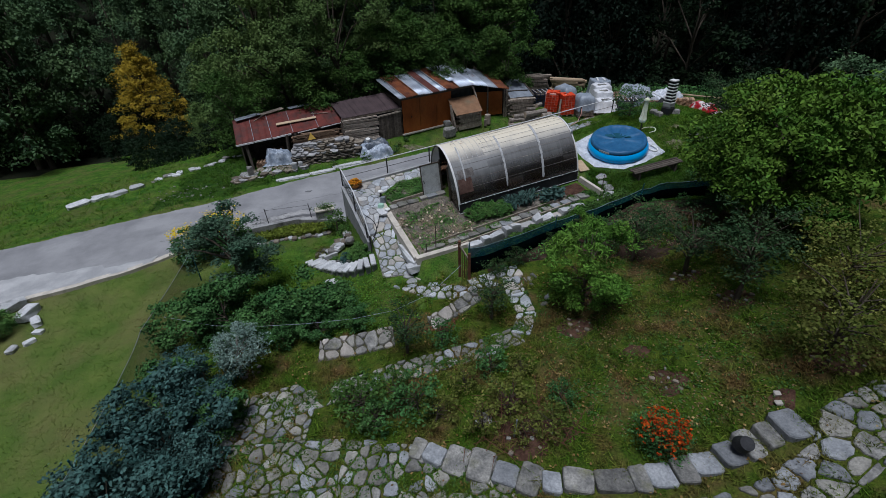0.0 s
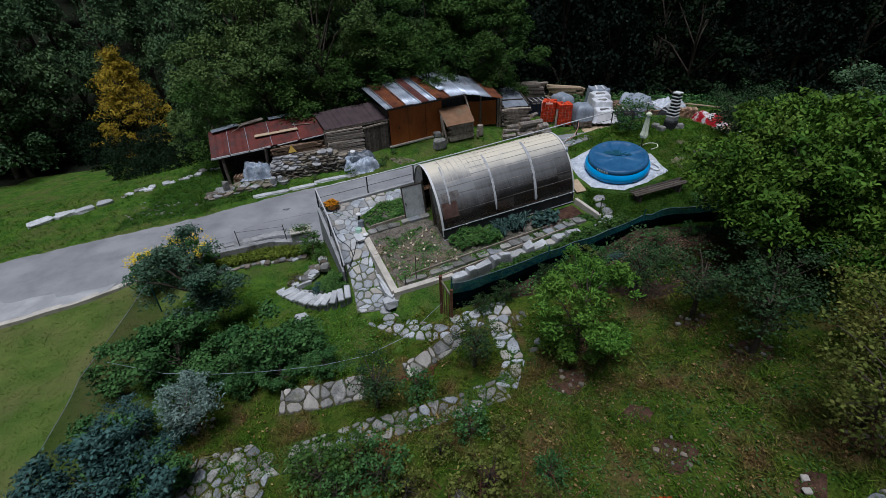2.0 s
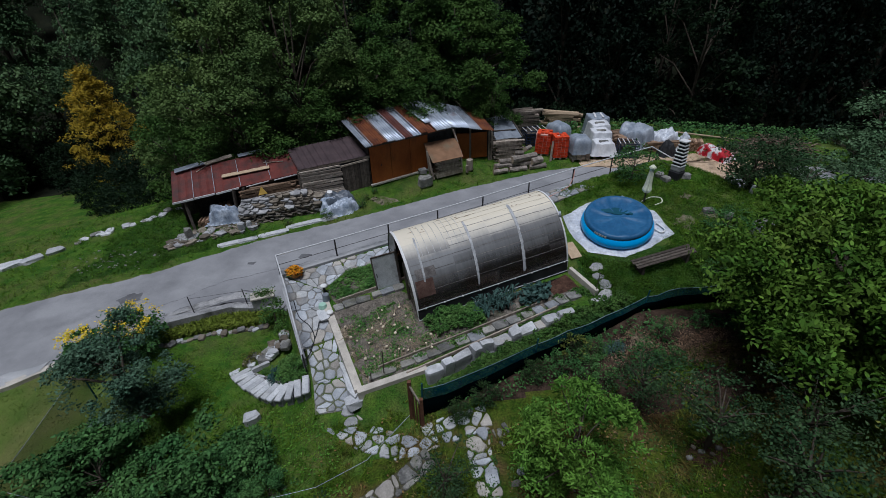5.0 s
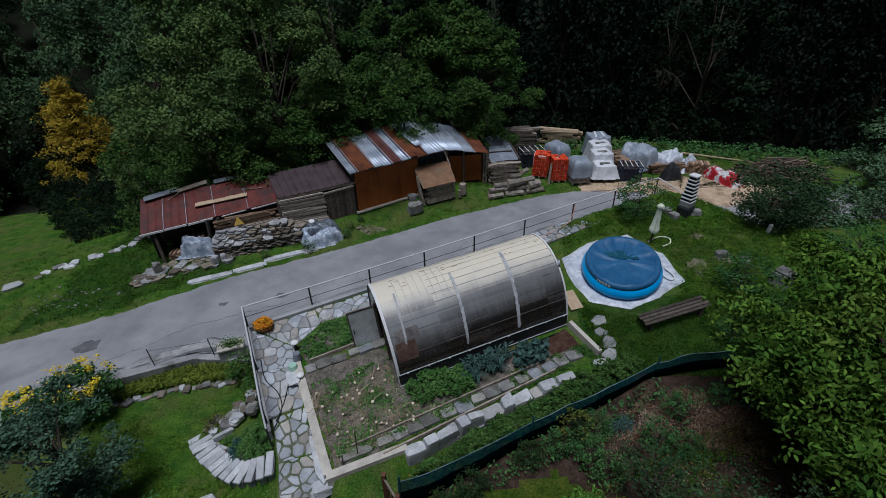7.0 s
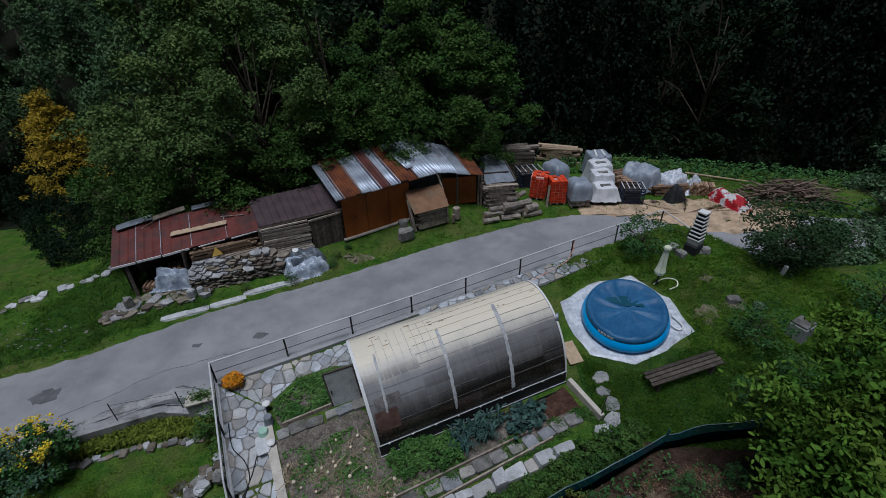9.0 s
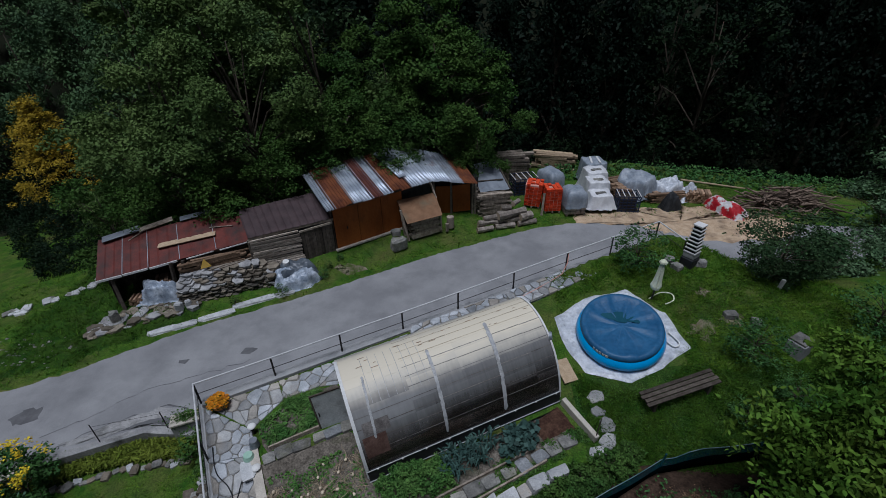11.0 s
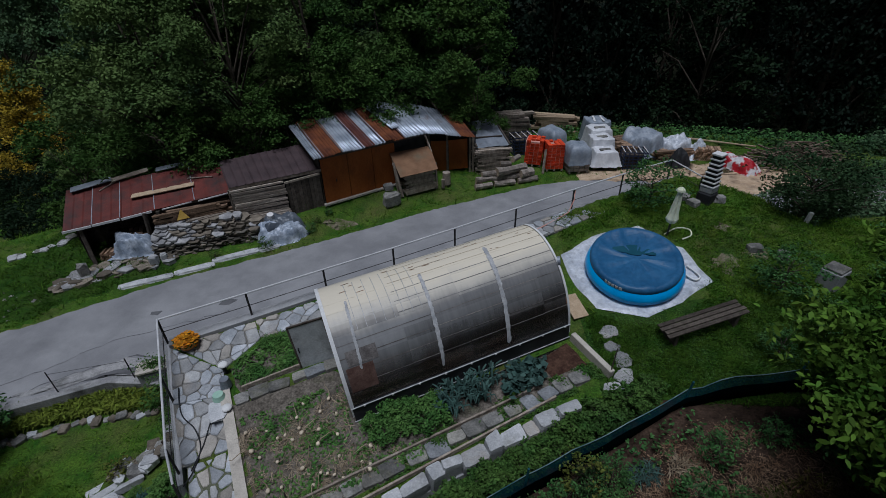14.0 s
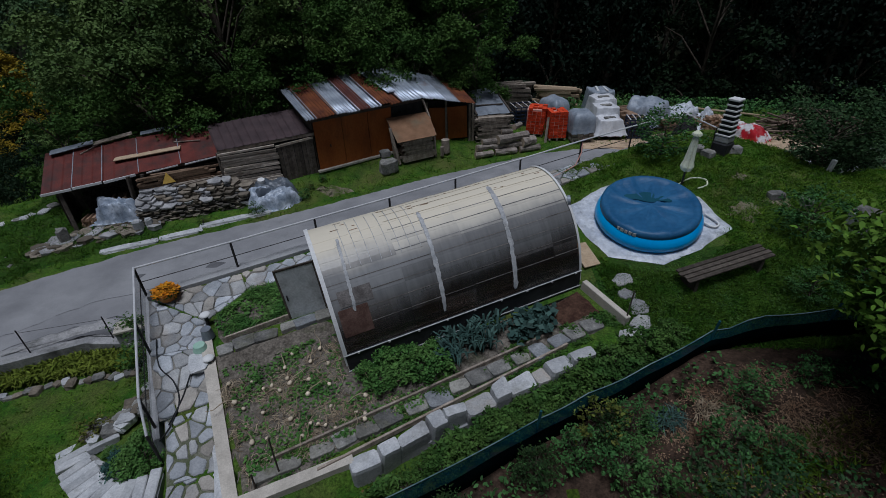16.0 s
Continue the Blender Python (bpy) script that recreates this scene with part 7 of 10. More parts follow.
OLIVE = tree_meshes(190, 2.9, 1.9, 0.07, 0.3, M["leaf_olive"], 3900, 0.1, M["bark"], 80, 0.36, 0.1, "vase", 26)
plant("plum_tree", OLIVE, 9.7, 8.5, ground_z(9.7, 8.5), "sparse olive-brown plum tree on the bank", "tree", 0.4)
plant("plum_tree", OLIVE, 11.2, 10.4, ground_z(11.2, 10.4), "sparse olive-brown plum tree on the bank", "tree", 2.4, 0.9)


def shrub_meshes(seed, height, radius, leaf, leaf_n, leaf_size, bark, clumps=40, clump_r=0.25, whole=False, lobes=0):
    return tree_meshes(seed, height, radius, 0.035, 0.08, leaf, leaf_n, leaf_size, bark, clumps, clump_r, 0.1, "round", 12, whole=whole, lobes=lobes)


LILAC = tree_meshes(201, 3.5, 1.9, 0.16, 1.15, M["leaf_quince"], 14500, 0.105, M["bark"], 130, 0.36, 0.15, "round", 16, lobes=15)
plant("quince_tree", LILAC, -9.1, 16.2, ground_z(-9.1, 16.2), "gnarled grey-green fruit tree with a dense crown", "tree", 0.0)
CURRANT = [shrub_meshes(210 + k, 1.35, 1.15, M["leaf_dark"], 4200, 0.1, M["bark"], 66, 0.24, True, 11) for k in range(2)]
for i, (x, y, s) in enumerate(((-10.0, 13.3, 1.25), (-8.6, 13.4, 1.35), (-9.4, 14.6, 0.9), (-5.5, 13.5, 1.25), (-4.4, 13.8, 0.85), (-7.0, 13.4, 0.95), (-3.4, 12.7, 0.6), (-6.2, 12.5, 0.7), (-8.1, 12.2, 0.75), (-4.8, 12.5, 0.65))):
    plant("currant_bush", CURRANT[i % 2], x, y, ground_z(x, y), "dense dark green currant bush", "bush", i * 1.7, s, "currant bushes")
HEDGE = [shrub_meshes(220 + k, 1.75, 1.35, M["leaf_blue"], 5200, 0.105, M["bark"], 84, 0.27, True, 13) for k in range(2)] + [shrub_meshes(224, 1.75, 1.3, M["leaf_dark"], 3800, 0.12, M["bark"], 70, 0.26, True, 10)]
for i, (x, y, s) in enumerate(((-8.3, 8.5, 1.2), (-8.9, 7.2, 0.95), (-7.5, 6.9, 0.9), (-9.0, 9.9, 0.85), (-8.1, 5.5, 1.2), (-8.1, 10.4, 0.7), (-7.4, 9.1, 0.75), (-9.4, 11.2, 0.6), (-7.0, 5.4, 0.7), (-7.9, 7.7, 1.0), (-8.9, 6.2, 0.9), (-7.2, 8.2, 0.7), (-8.9, 8.9, 1.0))):
    plant("blue_shrub", HEDGE[2 if i in (3, 6, 8) else i % 2], x, y, ground_z(x, y), "large green leafy shrub among the blue-green ones" if i in (3, 6, 8) else "large blue-green leafy shrub by the netting", "bush", i * 1.3, s, "grey-blue shrubs")
SILVER = tree_meshes(230, 1.9, 0.9, 0.05, 0.85, M["leaf_silver"], 4200, 0.1, M["pale_bark"], 40, 0.24, 0.0, "round", 14, 0.12, aspect=0.36)
plant("silver_tree", SILVER, -7.3, 11.0, ground_z(-7.3, 11.0), "small silver-leaved tree leaning on a thin stem", "tree", 0.6)


# ---- terrace, beds and paths ----
def clip_half(poly, px, py, nx, ny):
    out = []
    for i in range(len(poly)):
        a, b = poly[i], poly[(i + 1) % len(poly)]
        da, db = (a[0] - px) * nx + (a[1] - py) * ny, (b[0] - px) * nx + (b[1] - py) * ny
        if da <= 0:
            out.append(a)
        if (da < 0 < db) or (db < 0 < da):
            f = da / (da - db)
            out.append((lerp(a[0], b[0], f), lerp(a[1], b[1], f)))
    return out


def cells(region, spacing, seed, jitter=0.5, aspect=1.0):
    """Irregular cells that fill a convex outline."""
    r = rng(seed)
    x0, x1 = min(p[0] for p in region) - spacing, max(p[0] for p in region) + spacing
    y0, y1 = min(p[1] for p in region) - spacing, max(p[1] for p in region) + spacing
    pts = []
    j = 0
    y = y0
    while y < y1:
        x = x0 + (spacing * aspect / 2 if j % 2 else 0)
        while x < x1:
            pts.append((x + r.uniform(-jitter, jitter) * spacing * aspect, y + r.uniform(-jitter, jitter) * spacing))
            x += spacing * aspect
        y += spacing
        j += 1
    out = []
    for p in pts:
        poly = list(region)
        for q in pts:
            if q is p or abs(q[0] - p[0]) > 3 * spacing * aspect or abs(q[1] - p[1]) > 3 * spacing:
                continue
            poly = clip_half(poly, (p[0] + q[0]) / 2, (p[1] + q[1]) / 2, q[0] - p[0], q[1] - p[1])
            if len(poly) < 3:
                break
        if len(poly) >= 3:
            area = 0.5 * abs(sum(a[0] * b[1] - b[0] * a[1] for a, b in zip(poly, poly[1:] + poly[:1])))
            if area > 0.12 * spacing * spacing:
                out.append(poly)
    return out


def flag(poly, z_of, h, gap, r, worn=False):
    """A worn flagstone with this outline."""
    n = len(poly)
    cx, cy = sum(p[0] for p in poly) / n, sum(p[1] for p in poly) / n
    size = sum(math.hypot(p[0] - cx, p[1] - cy) for p in poly) / n
    s0 = max(0.3, 1 - gap / max(size, 0.05))
    ring = []
    for i in range(n):
        a, b = poly[i], poly[(i + 1) % n]
        for f in ((0.24, 0.5, 0.76) if worn else (0.12, 0.5, 0.88)):
            ring.append((lerp(a[0], b[0], f), lerp(a[1], b[1], f)))
    m = len(ring)
    verts, faces = [], []
    tx, ty = r.uniform(-0.02, 0.02), r.uniform(-0.02, 0.02)
    wob = [r.uniform(0.88, 1.08) if worn else r.uniform(0.9, 1.05) for _ in ring]
    for dz, s in ((-0.15, s0), (h * 0.65, s0), (h, s0 * 0.9)):
        for (x, y), w in zip(ring, wob):
            px, py = cx + (x - cx) * s * w, cy + (y - cy) * s * w
            verts.append((px, py, z_of(px, py) + dz + tx * (px - cx) + ty * (py - cy) + (r.uniform(-0.006, 0.006) if dz > 0 else 0)))
    for k in range(2):
        for i in range(m):
            j = (i + 1) % m
            faces.append((k * m + i, k * m + j, (k + 1) * m + j, (k + 1) * m + i))
    faces.append(tuple(range(2 * m, 3 * m)))
    return verts, faces


def pave(parent, region, spacing, seed, z_of, mats, h=0.05, gap=0.02, aspect=1.0, skip=0.0, worn=False):
    r = rng(seed + 1)
    # outlines run anticlockwise
    a = sum(p[0] * q[1] - q[0] * p[1] for p, q in zip(region, region[1:] + region[:1]))
    region = region if a > 0 else region[::-1]
    for poly in cells(region, spacing, seed, aspect=aspect):
        if r.random() < skip:
            continue
        part("flagstone", flag(poly, z_of, h * r.uniform(0.7, 1.3), gap * r.uniform(0.7, 1.5), r, worn), r.choice(mats), parent)


def ribbon(points, width):
    """Quads along a bent line."""
    left, right = [], []
    for i, p in enumerate(points):
        a, b = points[max(i - 1, 0)], points[min(i + 1, len(points) - 1)]
        d = Vector((b[0] - a[0], b[1] - a[1])).normalized()
        left.append((p[0] - d.y * width / 2, p[1] + d.x * width / 2))
        right.append((p[0] + d.y * width / 2, p[1] - d.x * width / 2))
    return [[left[i], right[i], right[i + 1], left[i + 1]] for i in range(len(points) - 1)]


M["mossy"] = make_mat("mossy_soil", (0.045, 0.05, 0.02), (0.09, 0.08, 0.055), 4.0, 0.95, 0.7, 25.0, 0.5)


M["flag_warm"] = make_mat("sandy_flagstone", (0.31, 0.285, 0.25), (0.41, 0.38, 0.335), 2.5, 0.85, 0.4, 26.0, 0.25, c3=(0.22, 0.21, 0.19), c3_scale=1.4, c3_cover=0.4, per_object=0.25)
M["flag_blue"] = make_mat("blue_grey_flagstone", (0.3, 0.32, 0.34), (0.44, 0.455, 0.475), 2.5, 0.8, 0.4, 26.0, 0.25, c3=(0.2, 0.21, 0.22), c3_scale=1.2, c3_cover=0.35, per_object=0.3)
M["field_pale"] = make_mat("pale_fieldstone", (0.165, 0.16, 0.142), (0.27, 0.26, 0.23), 3.0, 0.9, 0.6, 18.0, 0.4, c3=(0.15, 0.15, 0.1), c3_scale=2.2, c3_cover=0.33, per_object=0.35)
M["field_blue"] = make_mat("blue_grey_fieldstone", (0.16, 0.17, 0.18), (0.26, 0.27, 0.28), 3.0, 0.85, 0.5, 18.0, 0.35, c3=(0.14, 0.14, 0.1), c3_scale=2.2, c3_cover=0.3, per_object=0.35)
FLAGS = [M["flag"], M["flag_blue"], M["flag_blue"], M["flag_blue"], M["flag_blue"], M["flag_warm"], M["flag"]]
FIELD = [M["fieldstone"], M["field_pale"], M["field_pale"], M["field_blue"]]


M["mossy_joint"] = make_mat("mossy_mortar", (0.12, 0.125, 0.085), (0.19, 0.185, 0.15), 5.0, 0.95, 0.6, 30.0, 0.4, c3=(0.06, 0.085, 0.03), c3_scale=2.4, c3_cover=0.45)


def terrace():
    t = thing("pavement_1", "crazy paving of pale grey flagstones on the terrace", "paving", None, "", "structure")
    ext = lambda x, y: ter_z(x, y)
    for k, reg in enumerate(([(-5.0, 20.75), (-3.3, 19.95), (-2.55, 20.95), (-2.9, 21.6)], [(-2.9, 21.6), (-2.55, 20.95), (-1.5, 21.35), (-0.7, 22.5)],
                             [(-0.7, 22.5), (-1.5, 21.35), (0.2, 21.6), (1.4, 23.4)], [(-5.1, 20.72), (-4.27, 18.95), (-2.95, 19.2), (-3.3, 19.95)], [(-4.27, 18.95), (-3.62, 17.6), (-2.45, 17.95), (-2.95, 19.2)])):
        sheet("mortar", reg, 0.012, M["joint"], 0.3, ext, parent=t, wobble=0.0)
        pave(t, reg, 0.37, 500 + k, ext, FLAGS, 0.045, 0.01)
    for k in range(6):
        f0, f1 = 0.37 + k * 0.105, 0.37 + (k + 1) * 0.105
        a, b = Vector(N0).lerp(Vector(N1), f0), Vector(N0).lerp(Vector(N1), f1)
        nrm = Vector((b.y - a.y, -(b.x - a.x))).normalized()
        o = [tuple(a - nrm * -0.05), tuple(b - nrm * -0.05), tuple(b + nrm * 0.95), tuple(a + nrm * 0.95)]
        zz = lambda x, y: lerp(ter_z(x, y), edge_top(x, y), 0.6)
        sheet("mortar", o, 0.012, M["joint"], 0.3, zz, parent=t, wobble=0.0)
        pave(t, o, 0.36, 520 + k, zz, FLAGS, 0.06, 0.018)
    low = thing("pavement_2", "mossy stone path stepping down beside the concrete wall", "path", None, "", "structure")
    for k, reg in enumerate(([(-3.5, 17.6), (-3.05, 16.4), (-1.8, 16.7), (-2.45, 17.95)], [(-3.05, 16.4), (-2.75, 15.3), (-1.5, 15.5), (-1.8, 16.7)])):
        sheet("mortar", reg, 0.012, M["mossy_joint"], 0.3, ext, parent=low, wobble=0.0)
        pave(low, reg, 0.34, 540 + k, ext, FLAGS, 0.04, 0.028, skip=0.05)
    for k, (x, y, w, d) in enumerate(((-3.05, 18.75, 0.42, 0.62), (-1.68, 16.35, 0.5, 1.5), (-1.5, 15.55, 0.5, 0.45))):
        lay_stone(low, k, x, y, ter_z(x - 0.3, y) + (0.0 if k == 0 else 0.12), w, d, 0.14 if k == 0 else 0.35, 0.45, True, "slab")


terrace()


def garden_paths():
    p = thing("pavement_3", "winding orchard path of rough grey stones set in grass", "path", None, "", "structure")
    for k, q in enumerate(ribbon([(-2.1, 15.2), (-0.9, 14.35), (0.1, 13.95), (1.2, 14.3), (2.8, 14.7)], 0.95)):
        pave(p, q, 0.38, 600 + k, ground_z, FLAGS, 0.05, 0.04, skip=0.1, worn=True)
    for k, q in enumerate(ribbon([(2.35, 14.3), (2.45, 13.3), (2.65, 12.2), (2.3, 11.2)], 0.72)):
        pave(p, q, 0.34, 620 + k, ground_z, FLAGS, 0.06, 0.035, aspect=1.9, skip=0.03, worn=True)
    for k, q in enumerate(ribbon([(2.3, 11.2), (1.2, 10.85), (-0.2, 10.5), (-1.8, 10.2), (-3.2, 9.8), (-4.6, 9.5)], 0.85)):
        pave(p, q, 0.38, 640 + k, ground_z, FIELD, 0.06, 0.035, skip=0.08, worn=True)
    for k, q in enumerate(ribbon([(2.9, 14.6), (3.3, 13.6), (3.4, 12.4)], 0.5)):
        pave(p, q, 0.4, 660 + k, ground_z, FIELD, 0.05, 0.06, skip=0.45, worn=True)
    b = thing("pavement_4", "broad paved corner of lichen-grey stones with grassy joints", "paving", None, "", "structure")
    for k, reg in enumerate(([(-7.2, 8.3), (-6.7, 10.1), (-5.0, 10.3), (-4.2, 9.4), (-4.2, 8.1)], [(-7.4, 8.3), (-4.2, 8.1), (-3.0, 8.0), (-3.0, 6.6), (-7.6, 6.6)], [(-3.0, 8.0), (-0.7, 7.5), (1.5, 6.75), (1.5, 5.6), (-3.0, 6.0)],
                             [(-7.6, 6.6), (-3.0, 6.6), (-3.0, 4.6), (-7.6, 4.6)], [(-3.0, 6.0), (1.5, 5.6), (3, 5.4), (3, 4.2), (-3, 4.2)], [(5.2, 5.5), (6.9, 5.8), (8.2, 6.4), (8.7, 7.1), (10.2, 7.6), (11.3, 7.2), (9.2, 5.6), (7.6, 4.9)])):
        pave(b, reg, (0.36, 0.36, 0.4, 0.38, 0.44, 0.42)[k], 700 + k, ground_z, FIELD, 0.06, 0.03, aspect=(1.0, 1.25, 0.85, 1.2, 0.9, 1.1)[k], skip=0.05, worn=True)


garden_paths()


def kerb_stone(seed):
    """A broad four-sided slab with knocked-off corners and an uneven top; base at the origin, one metre across."""
    r = rng(seed)
    corner = [(sx * 0.5 + r.uniform(-0.07, 0.04) * sx, sy * 0.5 + r.uniform(-0.09, 0.05) * sy) for sx, sy in ((-1, -1), (1, -1), (1, 1), (-1, 1))]
    ring = []
    for i in range(4):
        a, b = corner[i], corner[(i + 1) % 4]
        for f in (r.uniform(0.06, 0.14), r.uniform(0.4, 0.6), r.uniform(0.86, 0.94)):
            q = r.uniform(0.97, 1.04) if 0.3 < f < 0.7 else 1
            ring.append((lerp(a[0], b[0], f) * q, lerp(a[1], b[1], f) * q))
    n = len(ring)
    tip = r.uniform(-0.2, 0.2), r.uniform(-0.2, 0.2)
    v = [(x * s, y * s, z + (tip[0] * x + tip[1] * y + r.uniform(-0.04, 0.04)) * (z > 0)) for z, s in ((-0.5, 1.0), (0.82, 1.0), (1.0, 0.93)) for x, y in ring]
    v.append((r.uniform(-0.2, 0.2), r.uniform(-0.2, 0.2), 1.0 + r.uniform(-0.03, 0.06)))
    f = [(k * n + i, k * n + (i + 1) % n, (k + 1) * n + (i + 1) % n, (k + 1) * n + i) for k in range(2) for i in range(n)]
    return v, f + [(2 * n + i, 2 * n + (i + 1) % n, 3 * n) for i in range(n)]


KERBS = [mesh_of("stone", *kerb_stone(340 + k), (M["field_blue"], M["field_pale"], M["fieldstone"], M["field_blue"], M["fieldstone"])[k]) for k in range(5)]


WHITE_KERBS = [mesh_of("stone", *kerb_stone(350 + k), M["white_stone"] if k else M["flag"]) for k in range(4)]


def slab_row(name, label, pts, w, d, h, seed, layers=1, tip=0.0, slabs=KERBS, base=lambda x, y: ground_z(x, y) - 0.06):
    """A row of big uneven slabs along a bent line, butted end to end."""
    t = thing(name, label, "wall", None, "", "structure")
    r = rng(seed)
    for q in range(layers):
        for (x0, y0), (x1, y1) in zip(pts, pts[1:]):
            ln, a = math.hypot(x1 - x0, y1 - y0), math.atan2(y1 - y0, x1 - x0)
            n = max(1, round(ln / w))
            cut = sorted([0.0, 1.0] + [(i + r.uniform(-0.3, 0.3)) / n for i in range(1, n)])
            for f0, f1 in zip(cut, cut[1:]):
                f = (f0 + f1) / 2
                x, y = lerp(x0, x1, f), lerp(y0, y1, f)
                ob = new("stone", slabs[r.randrange(len(slabs))])
                ob.parent = t
                dp = d * r.uniform(0.8, 1.25)
                ob.matrix_basis = Matrix.Translation((x - math.sin(a) * q * 0.08, y + math.cos(a) * q * 0.08, base(x, y) + q * h * 0.8)) @ Matrix.Rotation(a + r.uniform(-0.1, 0.1), 4, "Z") @ Matrix.Rotation(tip + r.uniform(-0.05, 0.05), 4, "X") @ Matrix.Diagonal(((f1 - f0) * ln * 1.03, dp, h * r.uniform(0.85, 1.2), 1))
    return t


slab_row("stone_wall_1", "row of big pale slabs edging the orchard", [(-1.1, 7.45), (-0.2, 7.05), (1.0, 6.6), (2.1, 6.15), (3.3, 6.05), (4.1, 6.0), (5.1, 6.1), (6.2, 6.35), (7.2, 6.6), (8.3, 6.95)], 0.6, 0.66, 0.2, 801)
def faced_bank(name, label, pts, depth, rise, spacing, seed):
    """A low bank faced with irregular slabs that lean back."""
    t = thing(name, label, "wall", None, "", "structure")
    for k, q in enumerate(ribbon(pts, depth)):
        (ax, ay), (bx, by) = pts[k], pts[k + 1]
        d = Vector((bx - ax, by - ay)).normalized()
        slope = lambda x, y: ground_z(x, y) + rise * clamp(0.5 + ((x - ax) * -d.y + (y - ay) * d.x) / depth)
        sheet("backing", q, 0.0, M["mossy"], 0.25, slope, parent=t, wobble=0.0)
        pave(t, q, spacing, seed + k, slope, [M["field_pale"], M["flag_warm"], M["fieldstone"]], 0.07, 0.02, 1.25, worn=True)
    return t


faced_bank("stone_wall_2", "low dry-stone wall of broad slabs holding the upper lawn", [(-4.6, 11.5), (-3.3, 11.5), (-1.95, 11.7)], 0.62, 0.42, 0.4, 802)
faced_bank("stone_wall_3", "low dry-stone wall under the path", [(-0.7, 12.15), (0.2, 12.75), (1.05, 13.5)], 0.5, 0.3, 0.36, 812)
slab_row("stone_wall_4", "row of big white slabs holding the vegetable bed", [(0.8, 16.22), (1.35, 16.48), (2.65, 17.14), (4.05, 17.72), (5.5, 18.34), (6.1, 18.6)], 0.5, 0.36, 0.56, 804, 1, 0.1, WHITE_KERBS, lambda x, y: ter_z(x, y + 0.4) - 0.42)


# beds
sheet("flower_bed", [(-1.55, 21.3), (-2.5, 20.85), (-3.2, 19.9), (-2.7, 19.2), (-0.2, 20.35), (-0.3, 20.9), (-0.9, 21.5)], 0.05, M["soil"], 0.25, ter_z, "weedy triangular bed of onion greens by the greenhouse door", "bed", None, "structure", 0.05)
sheet("vegetable_bed", [(-2.78, 18.9), (-1.17, 15.8), (0.5, 16.5), (4.0, 18.15), (6.6, 19.3), (6.35, 20.4), (0.6, 18.25), (0.1, 19.6), (-0.3, 19.85)], 0.04, M["soil"], 0.25, ter_z, "dug vegetable bed with drying onions", "bed", None, "structure", 0.04)
sheet("bare_plot", [(5.15, 19.9), (5.55, 19.25), (6.7, 19.75), (6.3, 20.55)], 0.06, M["red_soil"], 0.2, ter_z, "freshly raked reddish-brown soil plot", "bed", None, "structure", 0.02)

for k, (x, y, q) in enumerate(((4.05, 11.15, 0.55), (6.0, 8.75, 0.5), (8.85, 11.12, 0.5), (8.08, 12.75, 0.45), (4.9, 12.6, 0.5), (9.9, 8.4, 0.6), (1.9, 7.4, 0.7), (-7.0, 11.1, 0.4))):
    ring = [(x + math.cos(a) * q * (1.25 + 0.2 * math.sin(3 * a + k)), y + math.sin(a) * q) for a in np.linspace(0, 5.9, 12)]
    sheet("tree_pit", ring, 0.04, M["red_soil"], 0.2, ground_z, "ring of bare reddish earth round a tree", "soil", None, "structure", 0.06, 30 + k)
    litter = thing("pit_stones", "few small stones and clods on the bare earth", "stones", None, "stones in the tree pits")
    for j in range(9):
        b, w = j * 2.4 + k, 0.04 + 0.025 * ((j * 7 + k) % 4)
        px, py = x + math.cos(b) * q * (0.25 + 0.09 * j), y + math.sin(b) * q * (0.2 + 0.08 * j)
        lay_stone(litter, j + k, px, py, ground_z(px, py) + 0.03, w * 1.3, w, w * 0.6, b, "brown" if j % 4 else False)
for k, (x, y, w, h) in enumerate(((11.8, 22.9, 0.7, 0.5), (13.0, 23.3, 0.5, 0.4), (-2.4, 31.2, 1.0, 0.4), (12.4, 24.6, 0.35, 0.3), (1.5, 8.5, 0.8, 0.5), (2.8, 7.45, 0.85, 0.5), (8.2, 7.55, 0.5, 0.35), (5.5, 9.9, 0.6, 0.35))):
    sheet("bare_patch", [(x - w, y), (x, y - h), (x + w, y + 0.1), (x, y + h)], 0.03, M["bare_earth"] if k < 4 else M["red_soil"], 0.2, ground_z, "worn bare patch of earth in the grass", "soil", None, "structure", 0.15, 50 + k)


heap = thing("stone_heap", "few pale stones heaped among the weeds", "stones")
for k in range(11):
    x, y = 0.85 + 0.1 * (k % 4) - 0.15, 8.1 + 0.12 * (k // 4) - 0.1
    lay_stone(heap, k, x, y, ground_z(x, y) + 0.02 * (k % 3), 0.16 + 0.03 * (k % 3), 0.14, 0.1, k * 1.3, k % 3 == 0)
for x, y in ((8.05, 7.45), (8.15, 7.7)):
    single("pale_stone", stone(960 + int(y * 10), 0.17, 0.13, 0.08), M["flag_warm"], "pale stone lying on bare earth", "stone", Matrix.Translation((x, y, ground_z(x, y) + 0.02)), "stones on the bank")
single("garden_stake", rod((1.62, 7.5, ground_z(1.62, 7.5) - 0.05), (1.66, 7.47, ground_z(1.62, 7.5) + 0.75), 0.022, 0.02, 7), M["old_zinc"], "thin grey stake standing in the weeds", "stake")


